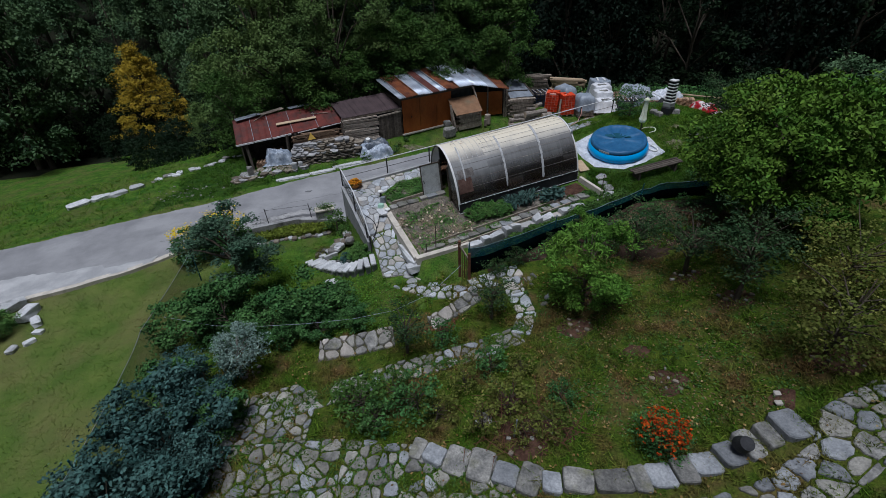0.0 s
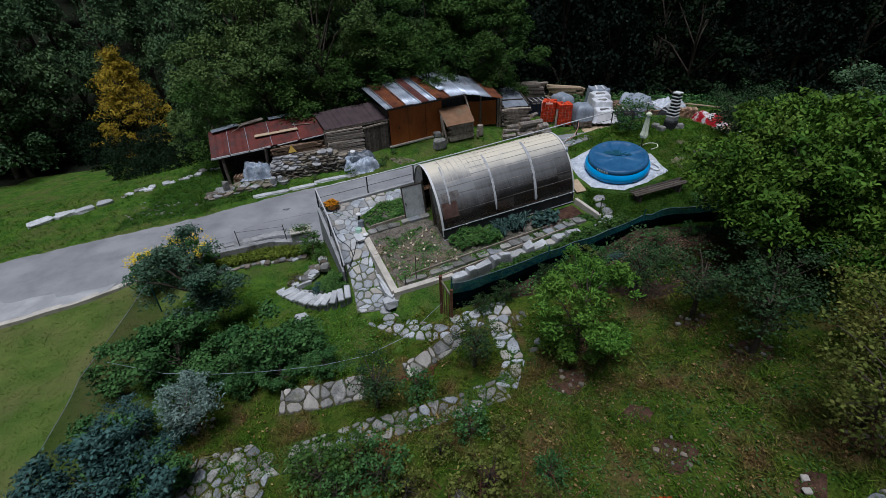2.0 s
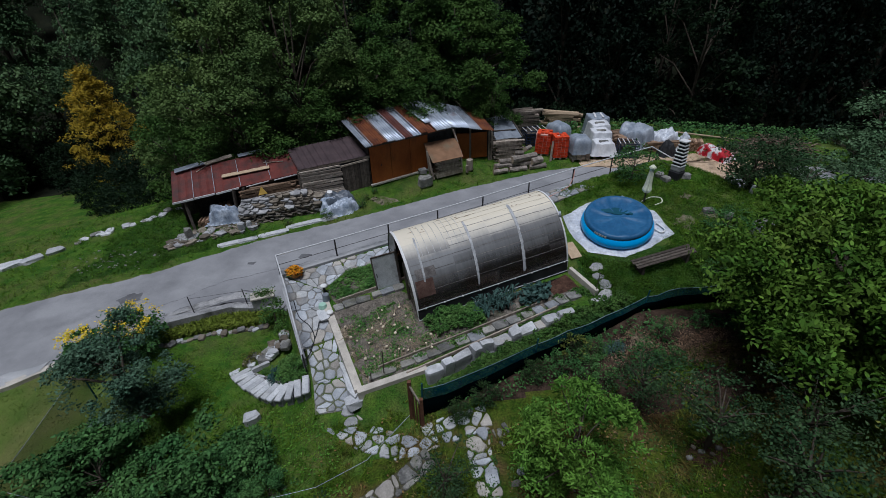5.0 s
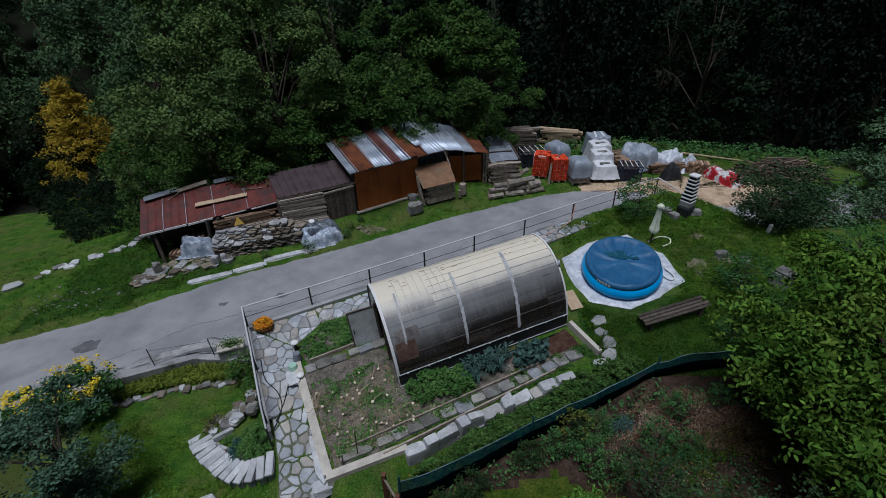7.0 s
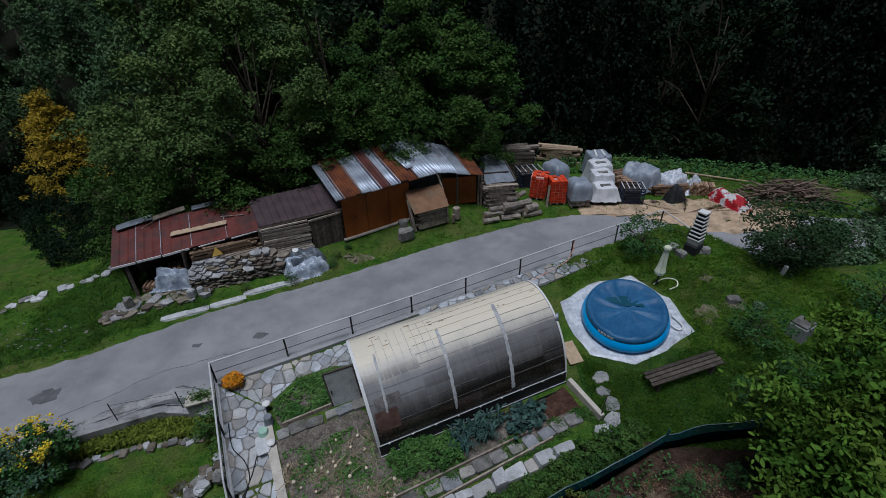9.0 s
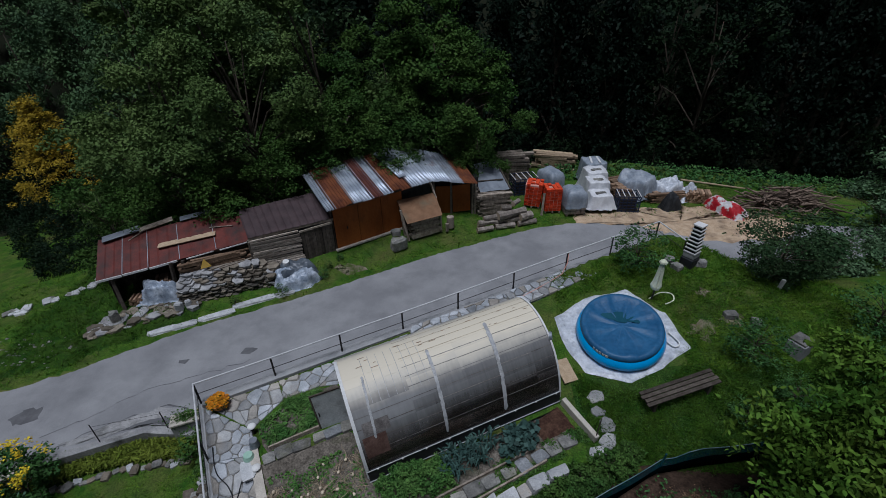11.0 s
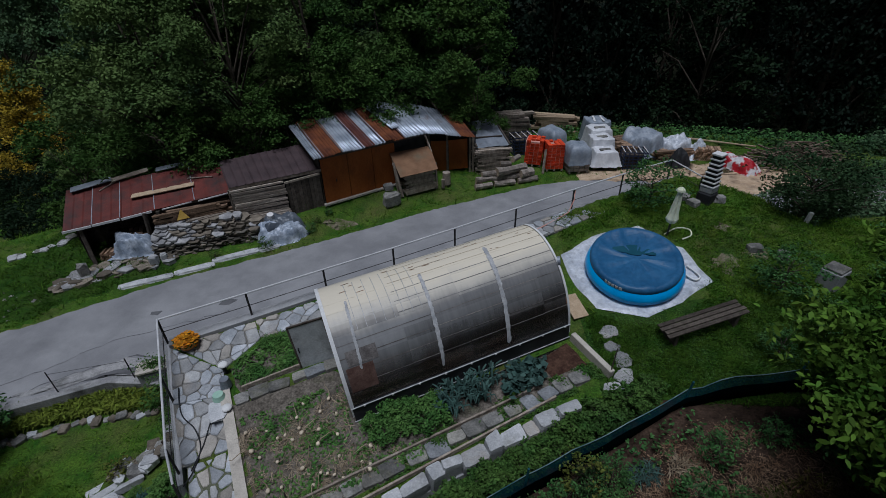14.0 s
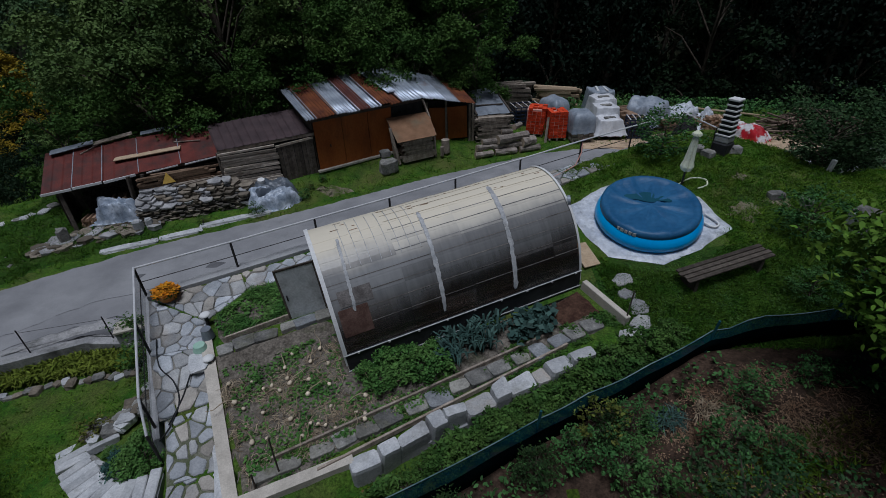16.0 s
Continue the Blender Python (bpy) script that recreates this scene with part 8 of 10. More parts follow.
def slab_line(name, label, a, b, n, w, d, seed):
    """A row of worn slabs, each knocked out of square, with mossy soil between them."""
    t = thing(name, label, "path", None, "", "structure")
    r = rng(seed)
    ang = math.atan2(b[1] - a[1], b[0] - a[0])
    for i in range(n):
        f = (i + 0.5 + r.uniform(-0.12, 0.12)) / n
        x, y = lerp(a[0], b[0], f) + r.uniform(-0.03, 0.03), lerp(a[1], b[1], f) + r.uniform(-0.03, 0.03)
        ob = new("slab", KERBS[r.choice((0, 1, 2, 2, 3))])
        ob.parent = t
        ob.matrix_basis = Matrix.Translation((x, y, ter_z(x, y) + 0.0 + r.uniform(0, 0.02))) @ Matrix.Rotation(ang + r.uniform(-0.1, 0.1), 4, "Z") @ Matrix.Diagonal((w * r.uniform(0.8, 1.3), d * r.uniform(0.75, 1.2), 0.08, 1))


slab_line("pavement_5", "row of grey concrete slabs between the beds", (-2.75, 18.95), (-0.05, 20.15), 6, 0.46, 0.36, 61)
slab_line("pavement_6", "row of worn grey slabs along the vegetable bed", (-1.05, 16.05), (6.6, 19.45), 16, 0.5, 0.4, 62)
for a, b in (((-0.75, 16.45), (5.2, 19.1)), ((-2.6, 19.35), (-0.1, 20.45)), ((0.2, 16.2), (5.6, 18.8))):
    ang = Vector(a + (0,)), Vector(b + (0,))
    single("bed_board", beam((a[0], a[1], ter_z(*a) + 0.08), (b[0], b[1], ter_z(*b) + 0.08), 0.05, 0.12), M["old_wood"], "weathered board edging the vegetable bed", "board", group="bed boards")
single("edging", beam((6.42, 20.6, ter_z(6.42, 20.6) + 0.1), (7.15, 19.3, ter_z(7.15, 19.3) + 0.1), 0.16, 0.3, bevel=0.015), M["concrete"], "pale concrete edging beside the bare plot", "edging")
single("plank", beam((6.6, 22.0, 3.85), (6.85, 21.25, 3.6), 0.5, 0.05, bevel=0.008), M["fresh_wood"], "pale plank leaning at the greenhouse end", "plank")
st = thing("stepping_stones", "flat stepping stones in the lawn beside the greenhouse", "stones")
for k, (x, y, s) in enumerate(((7.5, 20.7, 0.62), (7.42, 20.2, 0.5), (7.6, 19.75, 0.72), (7.5, 19.3, 0.66), (7.12, 18.98, 0.6))):
    part("flagstone", [flag([(x + math.cos(a) * s / 2 * (0.85 + 0.25 * math.sin(a * 2.3 + k * 1.9)), y + math.sin(a) * s / 2 * (0.75 + 0.15 * math.cos(3.1 * a + k))) for a in np.linspace(0, 5.6, 8)], ter_z, 0.05, 0.01, rng(k))][0], M["flag"], st)


# ---- things on the terrace ----
def flower_pot(x, y, z, rad, label, petal, leaf, seed, n=260):
    t = thing("flower_pot", label, "plant", Matrix.Translation((x, y, z)))
    bm = bmesh.new()
    bmesh.ops.create_cone(bm, cap_ends=True, segments=20, radius1=rad * 0.62, radius2=rad, depth=rad * 0.8, matrix=Matrix.Translation((0, 0, rad * 0.4)))
    part("pot", bm, M["terracotta"], t)
    g = np.random.default_rng(seed)
    a, q = g.uniform(0, 6.28, n), np.sqrt(g.uniform(0, 1, n)) * rad * 1.1
    pos = np.stack([np.cos(a) * q, np.sin(a) * q, rad * 0.85 + 0.35 * rad * (1 - (q / rad) ** 2) + g.normal(0, 0.03, n)], 1)
    part("foliage", leaf_mesh("foliage", pos - np.array([0, 0, 0.05]), 0.09, leaf, seed), None, t)
    part("blossom", leaf_mesh("blossom", pos, 0.085, petal, seed + 1, 0, 0.1, 1.0, 2.0), None, t, "orange and yellow blooms", "stuff")
    return t


flower_pot(-4.55, 20.72, ter_z(-4.55, 20.72) + 0.05, 0.31, "round orange pot of marigolds on the terrace corner", M["petal_orange"], M["leaf_dark"], 5, 230)


def cap_lamp(x, y, z, h, label):
    t = thing("path_lamp", label, "lamp", Matrix.Translation((x, y, z)), "white-capped lamps")
    part("stem", rod((0, 0, 0), (0, 0, h), 0.05, 0.05, 10), M["iron"], t)
    bm = bmesh.new()
    bmesh.ops.create_uvsphere(bm, u_segments=14, v_segments=8, radius=0.13, matrix=Matrix.Translation((0, 0, h)) @ Matrix.Diagonal((1, 1, 0.45, 1)))
    part("cap", bm, M["white_plastic"], t)


cap_lamp(-2.78, 18.75, ter_z(-2.4, 18.7) + 0.05, 0.12, "low lamp with a round white cap on the wall")
cap_lamp(-3.2, 19.85, ter_z(-3.2, 19.85) + 0.05, 0.3, "low lamp with a round white cap by the path")
single("green_bowl", rod((-3.12, 19.1, ter_z(-3.12, 19.1) + 0.06), (-3.12, 19.1, ter_z(-3.12, 19.1) + 0.2), 0.17, 0.13, 18), M["green_plastic"], "upturned pale green plastic bowl on the paving", "bowl")
single("watering_can", rod((-3.05, 19.45, ter_z(-3.05, 19.45) + 0.05), (-3.05, 19.45, ter_z(-3.05, 19.45) + 0.32), 0.15, 0.12, 14), M["old_zinc"], "small zinc pail by the path", "pail")


def hose(points, rad, mat, label, z_of, lift=0.05, name="garden_hose"):
    pts = []
    for i in range(len(points) - 1):
        p0, p1, p2, p3 = points[max(i - 1, 0)], points[i], points[i + 1], points[min(i + 2, len(points) - 1)]
        for k in range(6):
            t = k / 6
            c = [0.5 * (2 * p1[d] + (p2[d] - p0[d]) * t + (2 * p0[d] - 5 * p1[d] + 4 * p2[d] - p3[d]) * t * t + (3 * p1[d] - p0[d] - 3 * p2[d] + p3[d]) * t ** 3) for d in (0, 1)]
            pts.append((c[0], c[1], z_of(*c) + lift))
    pts.append((*points[-1], z_of(*points[-1]) + lift))
    return single(name, mesh_of(name, *tube(pts, [rad] * len(pts), 6), None, True), mat, label, "hose")


hose([(-4.3, 19.4), (-3.95, 18.7), (-3.5, 18.35), (-3.25, 17.95), (-3.3, 17.5), (-3.45, 17.2)], 0.016, M["black_plastic"], "thin dark hose trailing over the flagstones", ter_z, 0.07)
hose([(-3.1, 19.3), (-3.15, 18.6), (-3.2, 18.0), (-3.35, 17.5)], 0.016, M["black_plastic"], "thin dark hose trailing over the flagstones", ter_z, 0.07)
hose([(10.4, 24.4), (10.9, 24.65), (11.3, 24.55), (11.25, 24.25), (10.9, 24.1)], 0.025, M["cream"], "pale garden hose looped in the grass", ter_z, 0.05)
hose([(10.25, 23.1), (10.3, 22.5), (10.5, 22.2), (10.7, 22.35), (10.5, 22.8)], 0.03, M["white_plastic"], "white pool hose lying on the groundsheet", ter_z, 0.13)


RH = [(7.8, 26.5, 5.28), (7.75, 26.3, 4.9), (7.5, 26.0, 4.55), (7.0, 25.7, 4.42), (6.2, 25.2, 4.32), (5.4, 24.75, 4.2), (4.7, 24.3, 4.1)]
single("garden_hose", mesh_of("garden_hose", *tube(RH, [0.022] * len(RH), 6), None, True), M["pink_foil"], "pinkish hose hung over the railing and trailing along the wall", "hose")


def bench():
    t = thing("bench", "low bench of dark weathered slats in the grass", "bench")
    a, b = Vector((8.72, 20.2, ter_z(8.7, 20.2) + 0.4)), Vector((11.15, 20.85, ter_z(11.1, 20.85) + 0.42))
    d = (b - a).normalized()
    n = Vector((-d.y, d.x, 0))
    for k in range(4):
        o = n * (k - 1.5) * 0.15 + d * (0.04 * (k % 2))
        part("slat", beam(a + o, b + o, 0.12, 0.045, bevel=0.008), M["dark_wood"], t)
    for f in (0.12, 0.88):
        p = a.lerp(b, f)
        part("leg", box(0.1, 0.5, 0.45, Matrix.Translation((p.x, p.y, p.z - 0.5)) @ Matrix.Rotation(math.atan2(d.y, d.x), 4, "Z")), M["dark_wood"], t)


bench()


def parasol():
    x, y = 10.5, 24.4
    z = ter_z(x, y)
    t = thing("parasol", "folded cream garden parasol beside the pool", "parasol", Matrix.Translation((x, y, z)) @ Matrix.Rotation(radians(2), 4, "Y"))
    part("pole", rod((0, 0, -0.1), (0, 0, 1.7), 0.03, 0.03, 8), M["iron"], t)
    v, f = [], []
    n = 16
    prof = [(0.5, 0.13), (0.62, 0.16), (0.85, 0.12), (1.15, 0.1), (1.45, 0.08), (1.62, 0.06), (1.65, 0.12), (1.72, 0.11), (1.8, 0.03)]
    for z0, rr in prof:
        for i in range(n):
            a = 6.2832 * i / n
            q = rr * (1 + (0.28 if i % 2 else -0.12))
            v.append((math.cos(a) * q, math.sin(a) * q, z0 + (0.04 if i % 2 and z0 < 0.7 else 0)))
    for k in range(len(prof) - 1):
        for i in range(n):
            j = (i + 1) % n
            f.append((k * n + i, k * n + j, (k + 1) * n + j, (k + 1) * n + i))
    f.append(tuple((len(prof) - 1) * n + i for i in range(n)))
    part("canopy", (v, f), M["cream"], t)


parasol()


def tower():
    """The stacked chimney blocks by the end of the railing."""
    x, y = 12.55, 26.1
    t = thing("chimney_stack", "garden chimney of white and dark layered blocks on a black drum", "chimney", Matrix.Translation((x, y, ter_z(x, y) - 0.1)) @ Matrix.Rotation(radians(35), 4, "Z") @ Matrix.Diagonal((0.86, 0.86, 1, 1)))
    part("base", box(0.62, 0.62, 0.5, None, 0.05), M["black_plastic"], t)
    part("collar", box(0.54, 0.54, 0.22, Matrix.Translation((0, 0, 0.5)), 0.03), M["wall_grey"], t)
    for k in range(7):
        s = 0.56 - 0.02 * k
        part("layer", box(s, s, 0.055, Matrix.Translation((0, 0, 0.72 + k * 0.165)), 0.01), M["white_trim"], t, "white slab layer")
        part("layer", box(s - 0.09, s - 0.09, 0.105, Matrix.Translation((0, 0, 0.777 + k * 0.165)), 0.01), M["black_plastic"], t, "dark recessed layer")
    part("cap", box(0.44, 0.44, 0.07, Matrix.Translation((0, 0, 1.88)), 0.012), M["white_trim"], t, "white cap slab")


tower()
bbq = thing("barbecue", "grey stone garden barbecue with a pale top slab", "barbecue", Matrix.Translation((14.35, 21.85, ter_z(14.35, 21.85) - 0.1)) @ Matrix.Rotation(0.5, 4, "Z"))
part("body", box(0.62, 0.55, 0.62, None, 0.03), M["wall_grey"], bbq)
part("top", box(0.58, 0.5, 0.07, Matrix.Translation((0, 0, 0.622)), 0.015), M["fieldstone"], bbq, "pale top slab")
single("marker_post", box(0.13, 0.13, 0.55, Matrix.Translation((15.4, 24.7, ter_z(15.4, 24.7) - 0.25)) @ Matrix.Rotation(0.12, 4, "Y"), 0.02), M["white_plastic"], "short white marker post in the lawn", "post")
for k, (x, y) in enumerate(((12.95, 23.4), (13.6, 23.0), (12.0, 25.9), (13.0, 26.0), (11.9, 26.4))):
    single("garden_rock", stone(900 + k, 0.42, 0.34, 0.24), M["fieldstone"], "rounded grey rock in the grass", "rock", Matrix.Translation((x, y, ter_z(x, y) - 0.03)) @ Matrix.Rotation(k, 4, "Z"), "lawn rocks")


# ---- nets and gate ----
def net_mat(c1=(0.004, 0.046, 0.05), c2=(0.008, 0.075, 0.078)):
    m = make_mat("net_mesh", c1, c2, 2.0, 0.7, 0.0, 30.0, 0.2)
    nt = m.node_tree
    tr = nt.nodes.new("ShaderNodeBsdfTransparent")
    mx = nt.nodes.new("ShaderNodeMixShader")
    mx.inputs[0].default_value = 0.3
    nt.links.new(nt.nodes["Principled BSDF"].outputs[0], mx.inputs[1])
    nt.links.new(tr.outputs[0], mx.inputs[2])
    nt.links.new(mx.outputs[0], nt.nodes["Material Output"].inputs["Surface"])
    return m


M["net"] = net_mat((0.001, 0.024, 0.036), (0.002, 0.044, 0.06))
M["net_thin"] = net_mat((0.06, 0.13, 0.12), (0.09, 0.17, 0.16))
M["net_thin"].node_tree.nodes["Mix Shader"].inputs[0].default_value = 0.55
M["net"].node_tree.nodes["Mix Shader"].inputs[0].default_value = 0.16
# Near-black, without gloss: stands for the deep shade below the netting.
M["net_skirt"] = make_mat("net_shade_black", (0.001, 0.003, 0.004), (0.002, 0.007, 0.008), 2.0, 0.95, 0.2, 30.0, 0.2, spec=0.0)


def net_fence(name, label, pts, hgt, mat, z_of, posts, sag=0.06, rope=None, rope_mat=None, bulge=0.1, skirt=None):
    t = thing(name, label, "fence")
    line = []
    for (x0, y0), (x1, y1) in zip(pts, pts[1:]):
        k = max(2, int(math.hypot(x1 - x0, y1 - y0) / 0.3))
        for j in range(k):
            f = j / k
            line.append((lerp(x0, x1, f), lerp(y0, y1, f), sag * math.sin(math.pi * f)))
    line.append((*pts[-1], 0))
    v, f, low = [], [], []
    rows = 6
    tops = []
    for i, (x, y, s) in enumerate(line):
        a, b = line[max(i - 1, 0)], line[min(i + 1, len(line) - 1)]
        d = Vector((b[0] - a[0], b[1] - a[1])).normalized()
        zt, zb = z_of(x, y) - s, ground_z(x, y) - 0.02
        tops.append((x, y, zt))
        for k in range(rows + 1):
            q = k / rows
            o = bulge * math.sin(math.pi * q) * (0.6 + 0.6 * noise.noise((x * 1.3, y * 1.3, q * 2)))
            v.append((x + d.y * o, y - d.x * o, lerp(zb, zt, q)))
    for i in range(len(line) - 1):
        for k in range(rows):
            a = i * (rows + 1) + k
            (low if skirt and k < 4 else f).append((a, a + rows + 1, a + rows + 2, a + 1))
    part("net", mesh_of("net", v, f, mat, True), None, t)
    # the lower rows are painted shade, not a second netting
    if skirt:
        part("net_skirt", mesh_of("net_skirt", v, low, skirt, True), None, t, "near-black lower band standing for the deep shade under the netting")
    if rope:
        part("rope", mesh_of("rope", *tube([(x, y, z + 0.01) for x, y, z in tops], [rope] * len(tops), 5)), rope_mat, t, "pale top rope")
    for x, y in posts:
        part("post", rod((x, y, ground_z(x, y) - 0.1), (x + 0.05, y - 0.03, z_of(x, y) + 0.3), 0.03, 0.026, 7), M["net_green"], t)
    return t


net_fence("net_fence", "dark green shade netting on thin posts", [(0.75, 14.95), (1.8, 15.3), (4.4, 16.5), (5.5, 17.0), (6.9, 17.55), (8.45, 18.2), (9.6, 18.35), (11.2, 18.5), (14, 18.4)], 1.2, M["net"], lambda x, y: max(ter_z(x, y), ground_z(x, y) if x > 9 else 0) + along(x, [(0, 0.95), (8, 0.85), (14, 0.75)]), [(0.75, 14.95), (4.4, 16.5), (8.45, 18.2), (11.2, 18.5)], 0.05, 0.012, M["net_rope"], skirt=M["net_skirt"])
net_fence("side_net", "thin grey-green netting hung from a white rope", [(-11.45, 17.0), (-10.85, 11.95), (-10.4, 10.3), (-9.8, 6.9), (-9.5, 4.0)], 1.4, M["net_thin"], lambda x, y: 2.15, [(-11.45, 17.0), (-9.8, 6.9)], 0.05, 0.009, M["old_zinc"], 0.05)
pts = [(-10.3, 12.55, 2.25), (-8.3, 12.15, 2.12), (-6.6, 12.1, 2.1), (-5.1, 12.15, 2.12), (-3.4, 12.3, 2.17), (-2.0, 12.6, 2.25), (-0.7, 13.2, 2.5), (0.45, 14.3, 2.95)]
single("rope", mesh_of("rope", *tube(pts, [0.007] * len(pts), 5)), M["old_zinc"], "white rope stretched above the currant bushes", "rope")


def gate():
    t = thing("garden_gate", "old rusty-brown plank gate beside the path", "gate")
    z = ground_z(0.5, 15.0) - 0.1
    part("post", beam((0.42, 14.95, z), (0.42, 14.95, z + 1.75), 0.11, 0.11), M["rust_wood"], t)
    part("post", beam((0.78, 14.6, z), (0.78, 14.6, z + 1.4), 0.1, 0.1), M["rust_wood"], t)
    for k in range(3):
        f = (k + 0.5) / 3
        part("board", beam((lerp(0.47, 0.74, f), lerp(14.9, 14.64, f), z + 0.15), (lerp(0.47, 0.74, f), lerp(14.9, 14.64, f), z + 1.35 - 0.1 * k), 0.1, 0.03), M["rust_wood"], t)
    part("brace", beam((0.42, 14.93, z + 1.6), (0.78, 14.58, z + 1.1), 0.05, 0.06), M["old_wood"], t)


M["rust_wood"] = make_mat("rusty_brown_wood", (0.09, 0.04, 0.025), (0.15, 0.075, 0.045), 4.0, 0.85, 0.5, 25.0, 0.3)
gate()
for k, (x, y, h) in enumerate(((7.12, 19.35, 1.0), (-0.55, 16.2, 1.15), (-0.95, 15.95, 0.5))):
    single("stake", rod((x, y, ter_z(x, y) - 0.2), (x + 0.04, y, ter_z(x, y) + h), 0.02, 0.018, 6), M["dark_wood"], "thin dark garden stake", "stake", group="stakes")


# ---- steps, rockery and the flower border by the lane ----
def steps():
    t = thing("garden_steps", "curved flight of whitewashed stone steps down to the lawn", "steps")
    arc = [(-3.3, 16.38), (-3.65, 16.28), (-4.0, 16.26), (-4.35, 16.34), (-4.7, 16.52), (-5.03, 16.73), (-5.35, 16.96), (-5.67, 17.21), (-5.99, 17.48), (-6.26, 17.79), (-6.52, 18.1)]
    n = 14
    r = rng(72)
    for k in range(n):
        q = k / (n - 1) * 10
        i = min(9, int(q))
        x, y = lerp(arc[i][0], arc[i + 1][0], q - i), lerp(arc[i][1], arc[i + 1][1], q - i)
        d = math.atan2(arc[i + 1][1] - arc[i][1], arc[i + 1][0] - arc[i][0]) + r.uniform(-0.05, 0.05)
        top = lerp(1.96, 0.84, k / (n - 1)) + r.uniform(-0.015, 0.015)
        m = Matrix.Translation((x, y, 0)) @ Matrix.Rotation(d, 4, "Z")
        part("step", box(0.225, 0.74 * r.uniform(0.9, 1.08), 0.1, m @ Matrix.Translation((0, 0, top - 0.1)) @ Matrix.Rotation(r.uniform(-0.03, 0.03), 4, "X"), 0.02), M["white_stone"], t)
        part("riser", box(0.2, 0.6, top - 0.5, m @ Matrix.Translation((-0.03, 0, 0.4))), M["wall_grey"], t)


steps()


def rockery():
    t = thing("rockery", "rockery of rough stones with low plants beside the steps", "rockery")
    r = rng(77)
    for k in range(38):
        f = k / 37
        x, y = lerp(-6.2, -4.1, f) + r.uniform(-0.2, 0.2), lerp(18.35, 19.1, f) + r.uniform(-0.35, 0.35)
        q = r.uniform(0.16, 0.34)
        x = min(x, -4.62 - 0.42 * (y - 18.4))
        lay_stone(t, k, x, y, ground_z(x, y) - 0.06 + 0.35 * f, q * 1.2, q, q * 0.7, r.uniform(0, 3), True if k % 3 == 0 else "brown" if k % 3 == 1 else False)
    lay_stone(t, 2, -5.55, 17.97, ground_z(-5.55, 17.97) + 0.0, 0.62, 0.16, 0.22, 0.65, True)
    for k in range(6):
        f = k / 5
        x, y = lerp(-5.85, -4.5, f), lerp(17.78, 16.92, f)
        lay_stone(t, k, x, y, lerp(0.72, 1.25, f), 0.27, 0.12, 0.28, -0.55 + 0.1 * (k % 3), k % 2 == 0)


rockery()
blk2 = thing("stone_block", "upright pale stone block standing in the lawn", "stone")
lay_stone(blk2, 3, -5.0, 15.55, ground_z(-5.0, 15.55) - 0.05, 0.5, 0.4, 0.4, 0.5, True, "block")
FERN = [shrub_meshes(240 + k, 0.66, 0.56, M["leaf_fern" if k == 0 else "leaf_blue"], 4200, 0.07, M["bark"], 44, 0.17) for k in range(2)]
for x, y, z, s, k in ((-3.95, 17.2, 1.38, 1.0, 0), (-4.6, 17.2, 1.2, 0.7, 1), (-4.5, 17.75, 1.25, 0.5, 0), (-5.3, 17.75, 0.95, 0.32, 0)):
    plant("low_shrub", FERN[k], x, y, z, ("low rounded bright green shrub above the steps", "low rounded blue-green shrub above the steps")[k], "bush", x * 3, s, "rockery shrubs")
REDPLANT = shrub_meshes(245, 0.45, 0.35, M["leaf_olive"], 350, 0.07, M["bark"], 14, 0.14)
plant("red_plant", REDPLANT, -6.2, 18.48, ground_z(-6.2, 18.48), "small reddish plant among the rockery stones", "plant")


def border():
    t = thing("border_edging", "edging of small pale stones along the flower border", "edging")
    r = rng(79)
    for k in range(24):
        f = k / 23
        x, y = lerp(-11.3, -6.2, f), lerp(19.2, 20.35, f) + r.uniform(-0.08, 0.08) + (0.35 * math.sin(f * 3.0))
        q = r.uniform(0.16, 0.3)
        lay_stone(t, k, x, y, ground_z(x, y) - 0.05, q * 1.3, q, q * 0.7, r.uniform(0, 3), True if k % 7 == 0 else "brown" if k % 2 else False)
    g = np.random.default_rng(80)
    n = 4600
    f = g.uniform(0, 1, n)
    x = -11.2 + 5.1 * f + g.normal(0, 0.08, n)
    y = 19.6 + 1.05 * f + 0.3 * np.sin(f * 3) + g.uniform(-0.05, 0.7, n)
    z = np.array([min(ground_z(a, b), 0.85) for a, b in zip(x, y)]) + g.uniform(0.05, 0.26, n) + 0.12 * np.clip((y - 19.7 - 1.05 * f) / 0.7, 0, 1)
    single("border_plants", leaf_mesh("border_plants", np.stack([x, y, z], 1), 0.24, M["leaf_lime"], 81, 0.5, aspect=0.2), None, "low yellow-green leafy border along the lane wall", "plants", kind="stuff")


M["leaf_lime"] = leaf_mat("lime_leaves", (0.11, 0.15, 0.02), (0.16, 0.2, 0.03), (0.08, 0.12, 0.02), 2.0, 0.3)
border()


